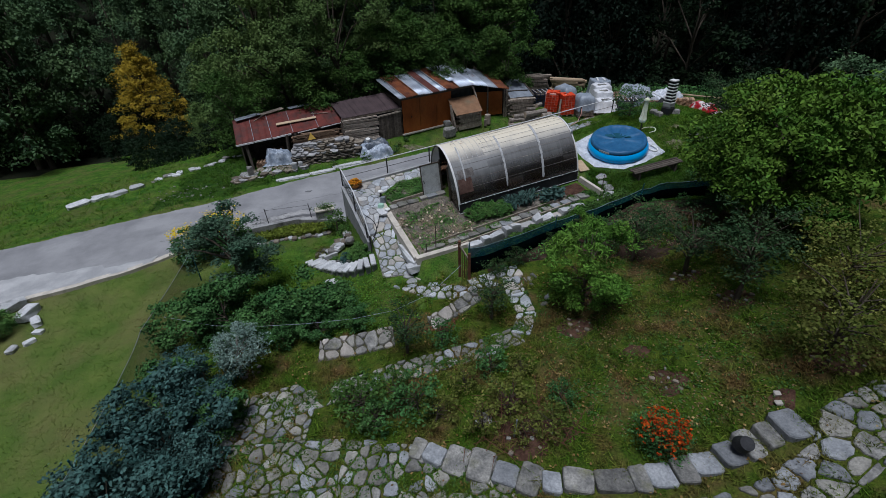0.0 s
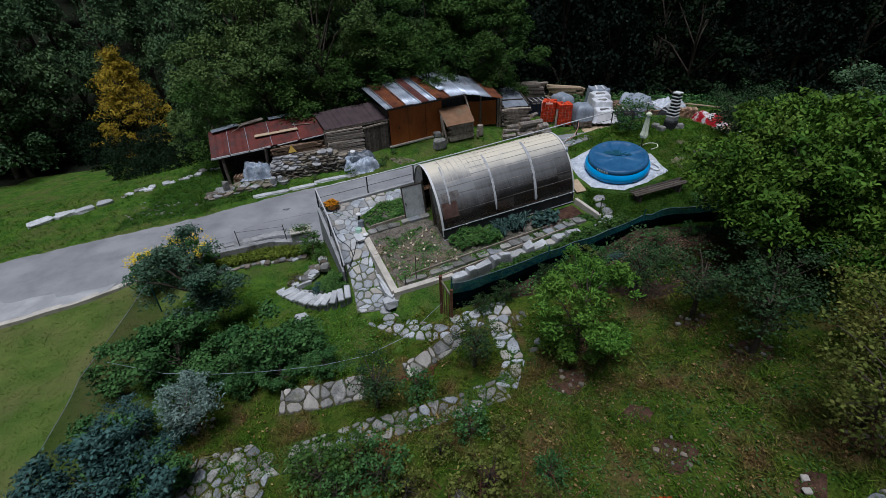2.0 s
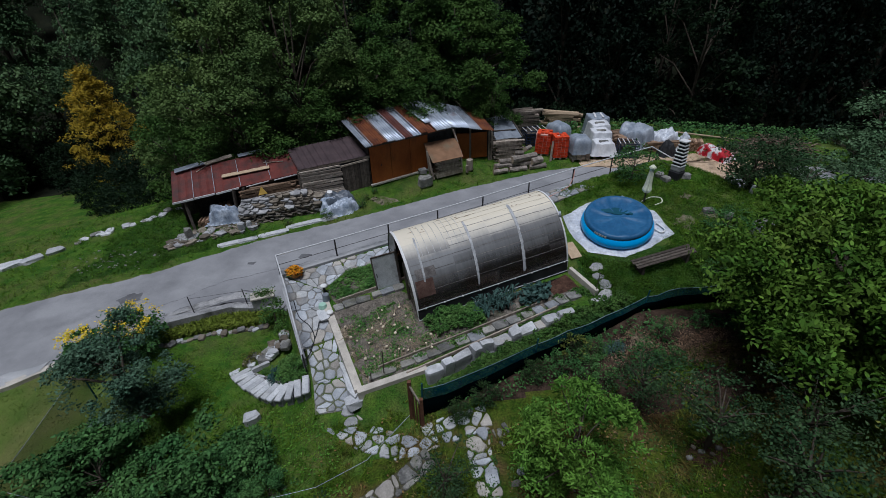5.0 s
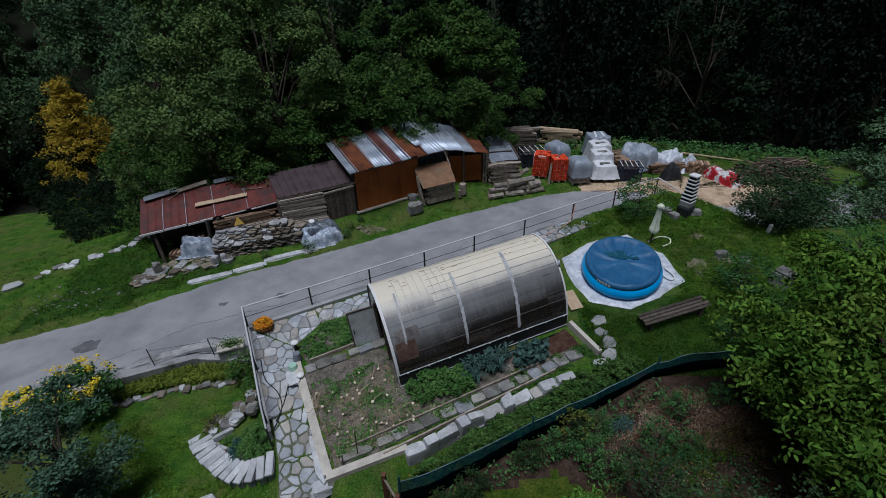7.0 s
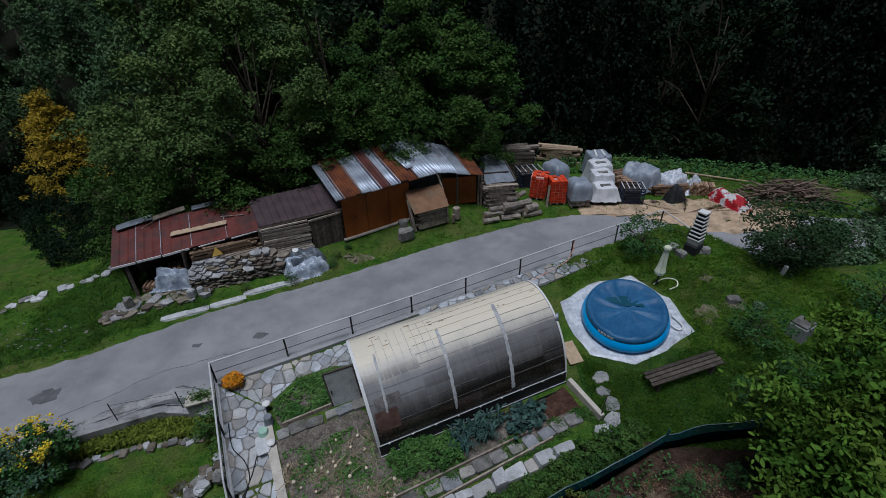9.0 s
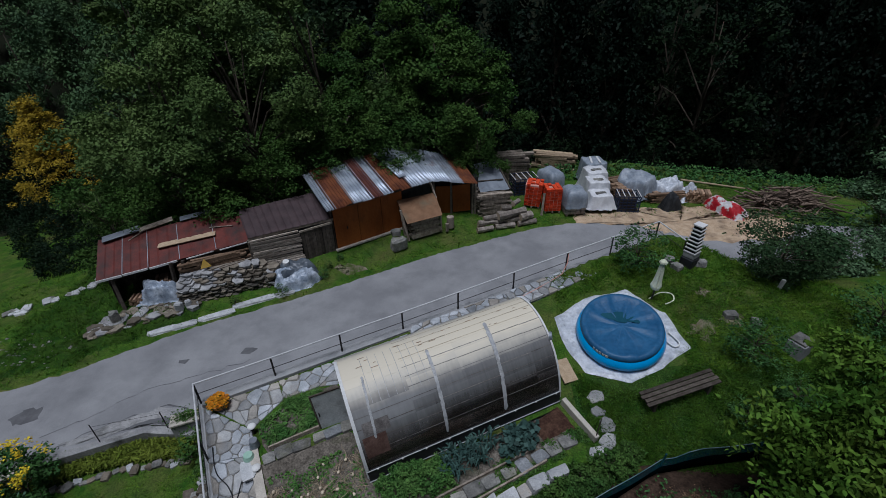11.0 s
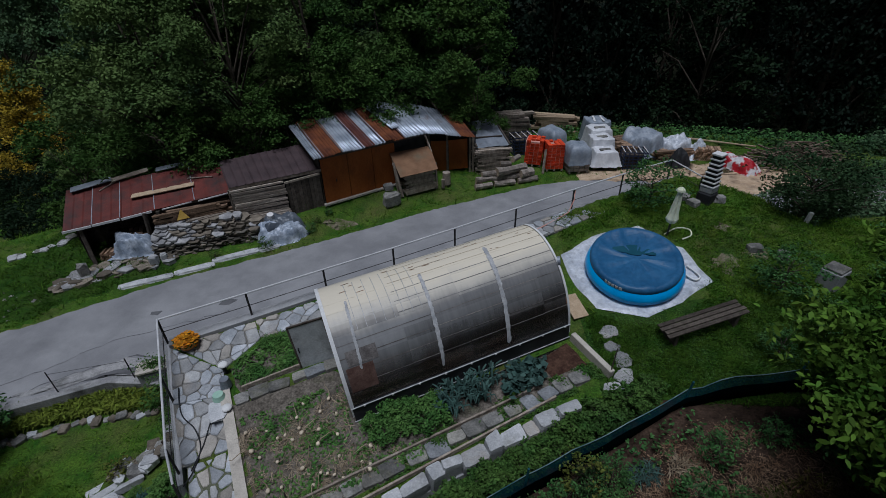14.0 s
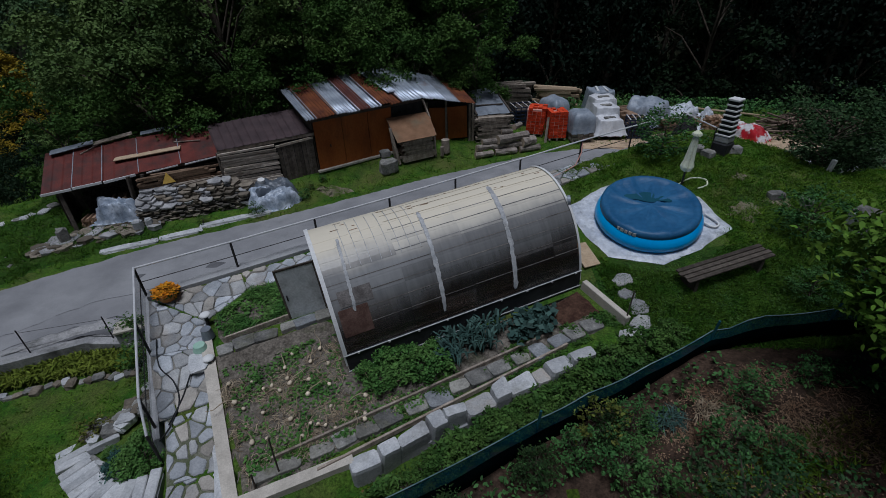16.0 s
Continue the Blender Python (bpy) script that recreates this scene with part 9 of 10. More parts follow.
def flower_clump(name, x, y, z, rad, hgt, label, leaf, petal, n_leaf, n_petal, seed, leaf_size=0.1, petal_size=0.09):
    t = thing(name, label, "flowers", Matrix.Translation((x, y, z)))
    wood, crown = shrub_meshes(seed, hgt, rad, leaf, n_leaf, leaf_size, M["bark"], 40, 0.28)
    part("stems", wood, None, t)
    part("foliage", crown, None, t)
    g = np.random.default_rng(seed)
    a = g.uniform(0, 6.28, n_petal)
    q = np.sqrt(g.uniform(0, 1, n_petal))
    pos = np.stack([np.cos(a) * q * rad, np.sin(a) * q * rad, hgt * (0.75 + 0.4 * np.sqrt(1 - 0.8 * q * q)) * g.uniform(0.8 if n_petal < 150 else 0.5, 1.05, n_petal)], 1)
    k = 5 if n_petal > 150 else 16
    pos = np.repeat(pos, k, 0) + g.normal(0, petal_size * (0.35 if k == 5 else 0.9), (n_petal * k, 3))
    part("blossom", leaf_mesh("blossom", pos, petal_size, petal, seed + 1, 0, 0.1, 0.9, 1.8), None, t, "", "stuff")
    return t


flower_clump("goldenrod", -10.95, 19.4, ground_z(-10.95, 19.4), 1.0, 2.0, "tall clump of yellow flowers by the lane", M["leaf_dark"], M["petal_yellow"], 4400, 40, 260, 0.12, 0.075)
flower_clump("goldenrod", -12.4, 18.6, ground_z(-12.4, 18.6), 0.9, 1.7, "tall clump of yellow flowers by the lane", M["leaf_dark"], M["petal_yellow"], 2600, 30, 262, 0.12, 0.075)
flower_clump("chrysanthemum", 4.98, 6.75, ground_z(4.98, 6.75), 0.55, 1.0, "rust-red and orange flower bush by the stone edging", M["leaf_dark"], M["petal_rust"], 2600, 230, 264, 0.06, 0.055)


def planter():
    x, y = -6.55, 21.55
    t = thing("planter", "grey concrete planter block with a green plant on the wall end", "planter", Matrix.Translation((x, y, 0.7)) @ Matrix.Rotation(0.35, 4, "Z"))
    part("block", box(0.95, 0.5, 1.0, None, 0.03), M["wall_grey"], t)
    part("rim", box(1.0, 0.55, 0.1, Matrix.Translation((0, 0, 1.003)), 0.02), M["concrete"], t)
    g = np.random.default_rng(4)
    part("plant", leaf_mesh("plant", g.normal(size=(340, 3)) * np.array([0.25, 0.12, 0.1]) + np.array([0, 0, 1.18]), 0.09, M["leaf_bean"], 3), None, t, "", "stuff")
    for k, (x, y) in enumerate(((-7.25, 21.45), (-9.4, 20.95))):
        single("iron_stake", rod((x, y, 0.8), (x - 0.12, y + 0.1, 2.1), 0.02, 0.02, 6), M["iron"], "thin rusty stake on the lane wall", "stake", group="wall stakes")
    single("wire", rod((-7.35, 21.55, 2.0), (-9.5, 21.05, 2.0), 0.008, n=4), M["iron"], "slack wire between the stakes on the lane wall", "wire")


planter()
IVY = tree_meshes(270, 1.0, 0.5, 0.035, 0.08, M["leaf_bean"], 900, 0.09, M["bark"], 24, 0.2, 0.1, "round", 0)
plant("climber", IVY, -5.75, 20.5, ground_z(-5.75, 20.5), "green climbing plant at the foot of the terrace wall", "plant", 0, 1.2)
plant("climber", IVY, -5.1, 19.6, ground_z(-5.1, 19.6), "green climbing plant at the foot of the terrace wall", "plant", 2, 0.7)

lc = thing("rock_ring", "ring of pale rocks round a small bed in the lawn", "rocks")
for k, (x, y, s) in enumerate(((-19.3, 15.0, 0.7), (-18.5, 15.05, 0.9), (-17.6, 14.6, 0.9), (-17.0, 14.2, 0.6), (-16.6, 13.7, 0.4), (-16.6, 13.2, 0.4), (-17.0, 12.8, 0.45), (-18, 12.6, 0.5))):
    lay_stone(lc, k, x, y, ground_z(x, y) - 0.05, s, s * 0.6, s * 0.45, k * 0.8, True)
plant("low_shrub", FERN[0], -18.2, 13.7, ground_z(-18.2, 13.7), "low rounded green shrub inside a rock ring", "bush", 1.0, 1.2)
single("rubber_bucket", (lambda b: (bmesh.ops.create_cone(b, cap_ends=True, segments=20, radius1=0.2, radius2=0.16, depth=0.28, matrix=Matrix.Translation((0, 0, 0.14))), b)[1])(bmesh.new()), M["black_plastic"], "dark rubber bucket lying on the stone edging", "bucket", Matrix.Translation((6.65, 6.45, ground_z(6.65, 6.45) + 0.3)) @ Matrix.Rotation(0.5, 4, "X"))


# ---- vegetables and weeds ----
# Garden leaf tone with the netting's shade put into the colour.
M["leaf_shade"] = leaf_mat("net_shaded_leaves", (0.016, 0.038, 0.014), (0.034, 0.062, 0.02), (0.05, 0.06, 0.02), 1.5, 0.25)
M["leaf_fallen"] = leaf_mat("dead_leaves", (0.13, 0.09, 0.045), (0.2, 0.14, 0.07), None, 3.0)
def onions():
    r = rng(90)
    t = thing("onion_crop", "pale dried onions scattered over the dug bed", "onions")
    bm = bmesh.new()
    bmesh.ops.create_uvsphere(bm, u_segments=10, v_segments=7, radius=0.046)
    for v in bm.verts:
        if v.co.z > 0.04:
            v.co.z += 0.015
    bulb = [v.co[:] for v in bm.verts], [[v.index for v in f.verts] for f in bm.faces]
    bm.free()
    kinds = []
    for k in range(4):
        side = r.uniform(0.06, 0.14)
        neck = tube([(0, 0, 0.04), (side * 0.3, 0.02, 0.13), (side, 0.05 * (-1) ** k, 0.21), (side * 2.0, 0.12 * (-1) ** k, 0.27), (side * 2.2, 0.2 * (-1) ** k, 0.36)], [0.016, 0.012, 0.01, 0.008, 0.003], 5)
        me = mesh_of("onion", *join_meshes([bulb, neck]), M["onion"], True)
        me.materials.append(M["straw_pale"])
        for p in list(me.polygons)[len(bulb[1]):]:
            p.material_index = 1
        kinds.append(me)
    for k in range(34):
        f, q = r.uniform(0, 1), r.uniform(0.05, 0.95)
        a = Vector((-2.3, 18.4)).lerp(Vector((-1.0, 16.1)), q)
        b = Vector((0.2, 19.4)).lerp(Vector((2.2, 17.4)), q)
        x, y = a.lerp(b, f * (1 if q > 0.4 else 0.85))
        if y > 18.2 + 0.4 * (x - 0.4) and x > 0.2:
            continue
        ob = new("onion", kinds[k % 4])
        ob.parent = t
        s = r.uniform(0.8, 1.25)
        ob.matrix_basis = Matrix.Translation((x, y, ter_z(x, y) + 0.1)) @ Euler((r.uniform(0.3, 1.4), 0, r.uniform(0, 6.28))).to_matrix().to_4x4() @ Matrix.Diagonal((s, s, s, 1))


M["onion"] = make_mat("onion_skin", (0.56, 0.47, 0.34), (0.72, 0.62, 0.48), 8.0, 0.5, 0.1, 40.0, 0.2, per_object=0.2)
onions()


def scatter_leaves(name, label, category, outline, n, size, mat, seed, hgt, z_of, droop=0.0, clump=0.0, flat=0.35, aspect=0.55):
    g = np.random.default_rng(seed)
    x0, x1 = min(p[0] for p in outline), max(p[0] for p in outline)
    y0, y1 = min(p[1] for p in outline), max(p[1] for p in outline)
    pts = []
    while len(pts) < n:
        x, y = g.uniform(x0, x1), g.uniform(y0, y1)
        inside = False
        for (ax, ay), (bx, by) in zip(outline, outline[1:] + outline[:1]):
            if (ay > y) != (by > y) and x < (bx - ax) * (y - ay) / (by - ay) + ax:
                inside = not inside
        if not inside:
            continue
        d = noise.noise((x * 1.7, y * 1.7, seed))
        if clump and d < clump * g.uniform(-0.5, 0.6):
            continue
        pts.append((x, y, z_of(x, y) + g.uniform(0.02, hgt) * (0.6 + 0.5 * d)))
    return single(name, leaf_mesh(name, np.array(pts), size, mat, seed, droop, flat, aspect, whole=aspect > 0.3), None, label, category, kind="stuff")


scatter_leaves("onion_straw", "dry fallen onion leaves on the bed", "straw", [(-2.4, 18.2), (-1.1, 16.0), (2.4, 17.5), (0.5, 18.1), (0.1, 19.2), (-1.2, 18.6)], 3000, 0.28, M["straw_pale"], 36, 0.08, ter_z, 0, 0.55, 0.3, 0.05)
scatter_leaves("bean_plants", "low leafy bean plants beside the greenhouse", "plants", [(0.75, 18.25), (1.0, 17.75), (2.9, 18.15), (2.85, 19.05)], 900, 0.1, M["leaf_fern"], 11, 0.3, ter_z)
BEAN_BUSH = [shrub_meshes(336 + k, 0.6, 0.42, M["leaf_fern"], 1300, 0.085, M["bark"], 30, 0.14, True) for k in range(2)]
for i, (x, y) in enumerate(((0.95, 18.2), (1.3, 17.95), (1.45, 18.4), (1.75, 18.1), (1.95, 18.55), (2.2, 18.2), (2.45, 18.7), (2.65, 18.35))):
    plant("bean_plant", BEAN_BUSH[i % 2], x, y, ter_z(x, y) + 0.02, "leafy bright green plant beside the greenhouse", "plant", i * 1.7, 0.62 + 0.1 * (i % 3), "plants beside the greenhouse")
scatter_leaves("strawberry_row", "leafy green plants along the foot of the retaining wall", "plants", [(4.3, 17.2), (4.6, 17.75), (5.8, 18.2), (7.4, 18.9), (7.9, 18.55), (6.2, 17.6)], 1500, 0.12, M["leaf_bean"], 12, 0.45, lambda x, y: ground_z(x, y) + 0.15)
scatter_leaves("strawberry_row", "sparse green plants between the white stones and the netting", "plants", [(1.0, 15.6), (1.2, 16.1), (4.3, 17.35), (4.6, 16.95)], 1100, 0.1, M["leaf_bean"], 18, 0.3, lambda x, y: ground_z(x, y) + 0.25, clump=0.6)
BED_BUSH = [shrub_meshes(330 + k, 0.62, 0.5, M["leaf_bean"], 1500, 0.085, M["bark"], 34, 0.15, True) for k in range(3)]
r = rng(332)
for i in range(18):
    f = i / 17
    x = lerp(1.9, 7.9, f)
    y = along(x, [(1.5, 15.6), (4.4, 16.95), (8.3, 18.55)]) + 0.12 + (0.22 if i % 2 else 0) + r.uniform(-0.05, 0.05)
    plant("bed_bush", BED_BUSH[i % 3], x, y, ground_z(x, y) + 0.02, "low leafy green plant between white slabs and netting", "plant", r.uniform(0, 6.28), r.uniform(0.6, 0.95) * (1.1 if x > 5.5 else 0.8), "plants along the netting")
scatter_leaves("bed_weeds", "green weeds and onion shoots in the triangular bed", "plants", [(-1.5, 21.2), (-2.5, 20.8), (-3.1, 19.9), (-2.6, 19.4), (-0.4, 20.5)], 1000, 0.1, M["leaf_fern"], 13, 0.25, ter_z, 0, 1.0)
scatter_leaves("onion_shoots", "long green onion shoots lying in the triangular bed", "plants", [(-1.5, 21.2), (-2.5, 20.8), (-3.1, 19.9), (-2.6, 19.4), (-0.4, 20.5)], 1500, 0.36, M["leaf_fern"], 35, 0.24, ter_z, 0, 0.3, 0.3, 0.07)
scatter_leaves("bed_weeds", "green weeds between the onions", "plants", [(-2.4, 18.5), (-1.1, 16.1), (2.6, 17.6), (0.5, 18.1), (0.1, 19.4)], 2900, 0.085, M["leaf_fern"], 14, 0.15, ter_z, clump=0.9)
scatter_leaves("border_weeds", "grass and moss between the slabs", "plants", [(-1.1, 15.85), (-1.2, 16.4), (3.9, 18.7), (6.9, 19.9), (7.2, 19.4), (4.6, 18.2)], 5200, 0.075, M["leaf_bean"], 15, 0.12, ter_z, clump=0.6)
scatter_leaves("dry_stalks", "dry cut stalks and straw under the walnut", "straw", [(6.6, 16.4), (7.6, 17.3), (9.0, 17.5), (10.6, 16.6), (10.2, 15.0), (8.2, 15.8)], 3600, 0.19, M["straw_dull"], 16, 0.1, ground_z, 0, 1.0, 0.3, 0.05)
scatter_leaves("cut_stalks", "heap of pale bleached stalks on the mulch", "straw", [(7.5, 16.6), (7.7, 17.0), (8.2, 16.95), (8.2, 16.5)], 130, 0.34, M["straw_pale"], 71, 0.14, ground_z, 0, 0, 0.3, 0.04)
scatter_leaves("cut_leaves", "blue-green cut leek leaves thrown on the mulch", "leaves", [(6.6, 16.6), (6.9, 17.0), (7.4, 16.9), (7.3, 16.4)], 170, 0.34, M["leaf_leek"], 72, 0.16, ground_z, 0, 0, 0.3, 0.06)
scatter_leaves("litter", "fine pale chips strewn on the dark mulch", "litter", [(5.9, 15.7), (6.3, 17.0), (9.0, 17.9), (11.0, 17.0), (11, 14.8), (8.5, 14.2)], 1900, 0.04, M["straw_dull"], 34, 0.03, ground_z, 0, 0.3, 0.1)
scatter_leaves("weeds", "green weeds growing through the mulch", "plants", [(6.8, 14.6), (6.8, 16.0), (8.6, 16.3), (9.2, 15.4), (9.8, 14.4)], 420, 0.08, M["leaf_dark"], 17, 0.3, ground_z, clump=1.0)
scatter_leaves("weeds", "dark weeds in the shade of the netting", "plants", [(8.6, 17.0), (9.0, 17.6), (11.2, 17.5), (11.0, 16.4)], 260, 0.08, M["leaf_dark"], 73, 0.2, ground_z, clump=1.0)
M["petal_dull"] = leaf_mat("fallen_leaf", (0.10, 0.04, 0.025), (0.16, 0.07, 0.04), None, 3.0)
scatter_leaves("fallen_leaves", "fallen reddish leaves under the low wall", "leaves", [(-0.9, 12.0), (-0.5, 12.4), (0.3, 12.5), (0.1, 11.8)], 500, 0.09, M["petal_dull"], 21, 0.05, ground_z)
scatter_leaves("verge_weeds", "rough green weeds on the slope behind the heaps", "plants", [(10, 42), (10, 44.5), (16, 44.5), (24, 42.5), (32, 40), (32, 36.5), (26, 38.8), (20, 40.2)], 5200, 0.2, M["leaf_dark"], 22, 0.8, ground_z, 0.1, 0.8)


scatter_leaves("joint_weeds", "grass and small weeds growing in the paving joints", "plants", [(-7.4, 4.6), (-7.2, 8.3), (-6.7, 10.0), (-4.4, 9.9), (-4.2, 8.2), (-0.7, 7.2), (1.5, 6.4), (3, 5.4), (3, 4.4)], 8200, 0.075, M["leaf_bean"], 24, 0.1, ground_z, 0, 0.8)
scatter_leaves("joint_weeds", "grass and small weeds growing along the orchard path", "plants", [(-4.6, 9.1), (-4.6, 9.9), (-0.2, 10.95), (2.2, 11.6), (2.1, 14.2), (2.8, 14.2), (3.0, 11.6), (2.4, 10.7)], 4200, 0.075, M["leaf_bean"], 25, 0.1, ground_z, 0, 0.8)
scatter_leaves("lawn_weeds", "leafy weeds in the shaded orchard grass", "plants", [(-6, 13.8), (-6, 15.8), (-3, 15.8), (-2, 14.4), (-1, 12.5), (-5, 12.4)], 1300, 0.08, M["leaf_bright"], 26, 0.14, ground_z, 0, 1.0)
scatter_leaves("orchard_weeds", "leafy weeds and clover in the orchard grass", "plants", [(2.5, 7.2), (3.2, 13.5), (6.2, 15), (9.5, 13), (11, 9), (8, 7.2)], 5200, 0.075, M["leaf_bean"], 27, 0.08, ground_z, 0, 1.1)
scatter_leaves("dead_leaves", "fallen brown leaves in the orchard grass", "leaves", [(2.5, 7.2), (3.2, 13.5), (6.2, 15), (9.5, 13), (11, 9), (8, 7.2)], 3200, 0.065, M["leaf_fallen"], 28, 0.05, ground_z, 0, 0.8, 0.1)


WEEDS = [shrub_meshes(300 + k, 1.25, 0.75, M[m], 700, 0.11, M["bark"], 22, 0.26, True) for k, m in enumerate(("leaf_bean", "leaf_olive", "leaf_dark"))]
for i, (x, y, s, k) in enumerate(((-2.6, 8.7, 0.75, 0), (-1.7, 9.1, 0.6, 0), (-2.1, 8.2, 0.55, 2), (-1.0, 8.7, 0.7, 2), (-3.1, 9.2, 0.5, 0), (-0.4, 8.3, 0.5, 1), (0.8, 7.8, 0.5, 1), (1.6, 8.3, 0.65, 1), (2.6, 7.6, 0.45, 1), (3.0, 8.4, 0.4, 2), (1.2, 9.8, 0.5, 2), (2.1, 9.6, 0.4, 1), (0.4, 9.3, 0.45, 1), (-0.3, 11.3, 0.5, 2), (1.9, 7.5, 0.4, 1), (8.5, 16.75, 0.4, 2), (7.75, 15.95, 0.45, 2), (8.35, 15.6, 0.35, 2), (5.7, 16.8, 0.5, 1), (5.9, 15.8, 0.45, 2), (5.2, 16.2, 0.42, 2), (6.3, 15.3, 0.45, 2), (10.6, 16.2, 0.55, 2), (9.7, 16.95, 0.3, 2), (-5.4, 29.2, 0.34, 0), (-7.5, 28.55, 0.24, 0), (-3.55, 30.55, 0.26, 2), (-3.4, 31.1, 0.22, 0), (-2.9, 31.7, 0.2, 2))):
    plant("weed_bush", WEEDS[k], x, y, ground_z(x, y), ("tall leafy green weed beside the paving", "yellow-brown straggling weed over bare earth", "dark green bushy weed in the orchard grass")[k], "weed", i * 1.4, s * 1.4, "tall weeds")


def bramble_stems():
    """Arching brown canes over the bare pit by the edging."""
    r = rng(131)
    shapes = []
    for k in range(60):
        x, y = r.uniform(0.3, 3.3), r.uniform(6.9, 8.6)
        a, ln = r.uniform(0, 6.28), r.uniform(0.4, 1.1)
        p = Vector((x, y, ground_z(x, y)))
        d = Vector((math.cos(a), math.sin(a), 0))
        shapes.append(tube([p, p + d * ln * 0.4 + Vector((0, 0, ln * 0.55)), p + d * ln + Vector((0, 0, ln * r.uniform(0.1, 0.6)))], [0.012, 0.009, 0.004], 4))
    single("bramble_canes", mesh_of("bramble_canes", *join_meshes(shapes)), M["rust_wood"], "arching brown bramble canes over bare earth", "canes", kind="stuff")


bramble_stems()
scatter_leaves("clover", "clover and plantain leaves in the lawn round the pool", "plants", [(7.3, 19.4), (6.6, 20.8), (7.0, 21.4), (11, 21.2), (11.6, 25), (15, 25), (15, 20), (11, 18.9), (8.4, 18.6)], 9000, 0.055, M["leaf_bean"], 31, 0.05, ter_z, 0, 0.8)
scatter_leaves("net_weeds", "dark weeds in the shade of the netting", "plants", [(1.6, 14.6), (1.8, 15.2), (5.0, 16.7), (7.5, 17.7), (8.4, 18.0), (8.6, 17.4), (6.2, 16.2), (4.5, 15.6)], 600, 0.1, M["leaf_dark"], 32, 0.45, ground_z, 0, 1.3)


def leeks():
    g = np.random.default_rng(95)
    r = rng(95)
    shapes = []
    for k in range(34):
        x = lerp(2.7, 4.2, r.random())
        y = 18.35 + 0.38 * (x - 2.7) + r.uniform(0.0, 0.75)
        z = ter_z(x, y)
        for j in range(7):
            a = r.uniform(0, 6.28)
            ln = r.uniform(0.3, 0.55)
            w = 0.03
            dx, dy = math.cos(a), math.sin(a)
            v = []
            for s, hh in ((0, 0.05), (0.35, 0.34), (0.75, 0.42), (1.0, 0.26)):
                px, py = x + dx * ln * s * 0.75, y + dy * ln * s * 0.75
                ww = w * (1 - 0.8 * s ** 3)
                v += [(px - dy * ww, py + dx * ww, z + hh), (px + dy * ww, py - dx * ww, z + hh)]
            shapes.append((v, [(0, 1, 3, 2), (2, 3, 5, 4), (4, 5, 7, 6)]))
    single("leek_row", mesh_of("leek_row", *join_meshes(shapes)), M["leaf_leek"], "rows of blue-green leeks beside the greenhouse", "leeks", kind="stuff")
    t = thing("cabbage", "blue-green cabbage plants at the end of the leeks", "cabbage")
    for k, (x, y) in enumerate(((4.6, 19.15), (5.0, 19.3), (4.75, 19.55), (5.15, 19.6))):
        pos = g.normal(size=(70, 3)) * np.array([0.16, 0.16, 0.06]) + np.array([x, y, ter_z(x, y) + 0.2])
        part("head", leaf_mesh("head", pos, 0.2, M["leaf_leek"], 96 + k, -0.1, 0.6, 0.9), None, t)


leeks()
RIGHT = [tree_meshes(280 + k, 2.6, 1.7, 0.07, 0.3, M["leaf_apple"], 6500, 0.1, M["bark"], 90, 0.36, 0.1, "vase", 16) for k in range(2)]
for i, (x, y, s, l) in enumerate(((15.8, 25.6, 1.15, "spreading grey-green apple tree at the lawn's end"), (17.6, 26.8, 1.1, "spreading grey-green apple tree at the lawn's end"))):
    plant("apple_tree", RIGHT[i % 2], x, y, ground_z(x, y), l, "tree", i * 2.0, s, "lawn trees")
CURR2 = shrub_meshes(290, 1.3, 0.9, M["leaf_dark"], 1700, 0.09, M["bark"], 44, 0.26)
for i, (x, y, s) in enumerate(((12.8, 21.7, 1.0), (13.2, 20.1, 0.7), (15.9, 20.9, 1.1), (17.4, 22.6, 1.2), (6.3, 16.6, 0.55), (11.6, 19.6, 0.6), (10.5, 26.2, 1.2))):
    plant("leafy_bush", CURR2, x, y, ground_z(x, y), "dark leafy bush at the edge of the lawn", "bush", i * 1.2, s, "lawn bushes")
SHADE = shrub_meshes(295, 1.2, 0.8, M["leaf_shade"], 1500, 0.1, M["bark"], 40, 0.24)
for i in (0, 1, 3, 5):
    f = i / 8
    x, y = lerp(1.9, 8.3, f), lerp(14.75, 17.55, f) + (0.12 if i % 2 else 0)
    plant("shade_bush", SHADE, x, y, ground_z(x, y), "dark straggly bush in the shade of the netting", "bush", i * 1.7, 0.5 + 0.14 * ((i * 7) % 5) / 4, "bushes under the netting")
M["leaf_sage"] = leaf_mat("grey_green_leaves", (0.06, 0.118, 0.055), (0.105, 0.17, 0.085), (0.045, 0.09, 0.04), 0.8, 0.3)
ROADSIDE = shrub_meshes(297, 1.35, 1.1, M["leaf_sage"], 2600, 0.12, M["bark"], 56, 0.26, False, 10)
for i, (x, y, s) in enumerate(((14.2, 28.7, 1.0), (18.4, 29.3, 1.2), (21.5, 29.5, 1.3), (24.5, 29.5, 1.2), (20, 27.5, 1.4), (27.5, 33.5, 1.7), (30.5, 34.5, 2.0), (33.5, 33.5, 1.9), (29.5, 31, 1.5), (33, 30.5, 1.7), (36.5, 32, 2.0), (31.5, 37, 2.2), (36, 36, 2.3), (26.5, 31, 1.2), (38, 29, 2.0), (34, 27.5, 1.8))):
    plant("roadside_bush", ROADSIDE, x, y, ground_z(x, y), "rough green bush beside the lane", "bush", i * 1.9, s, "roadside bushes")


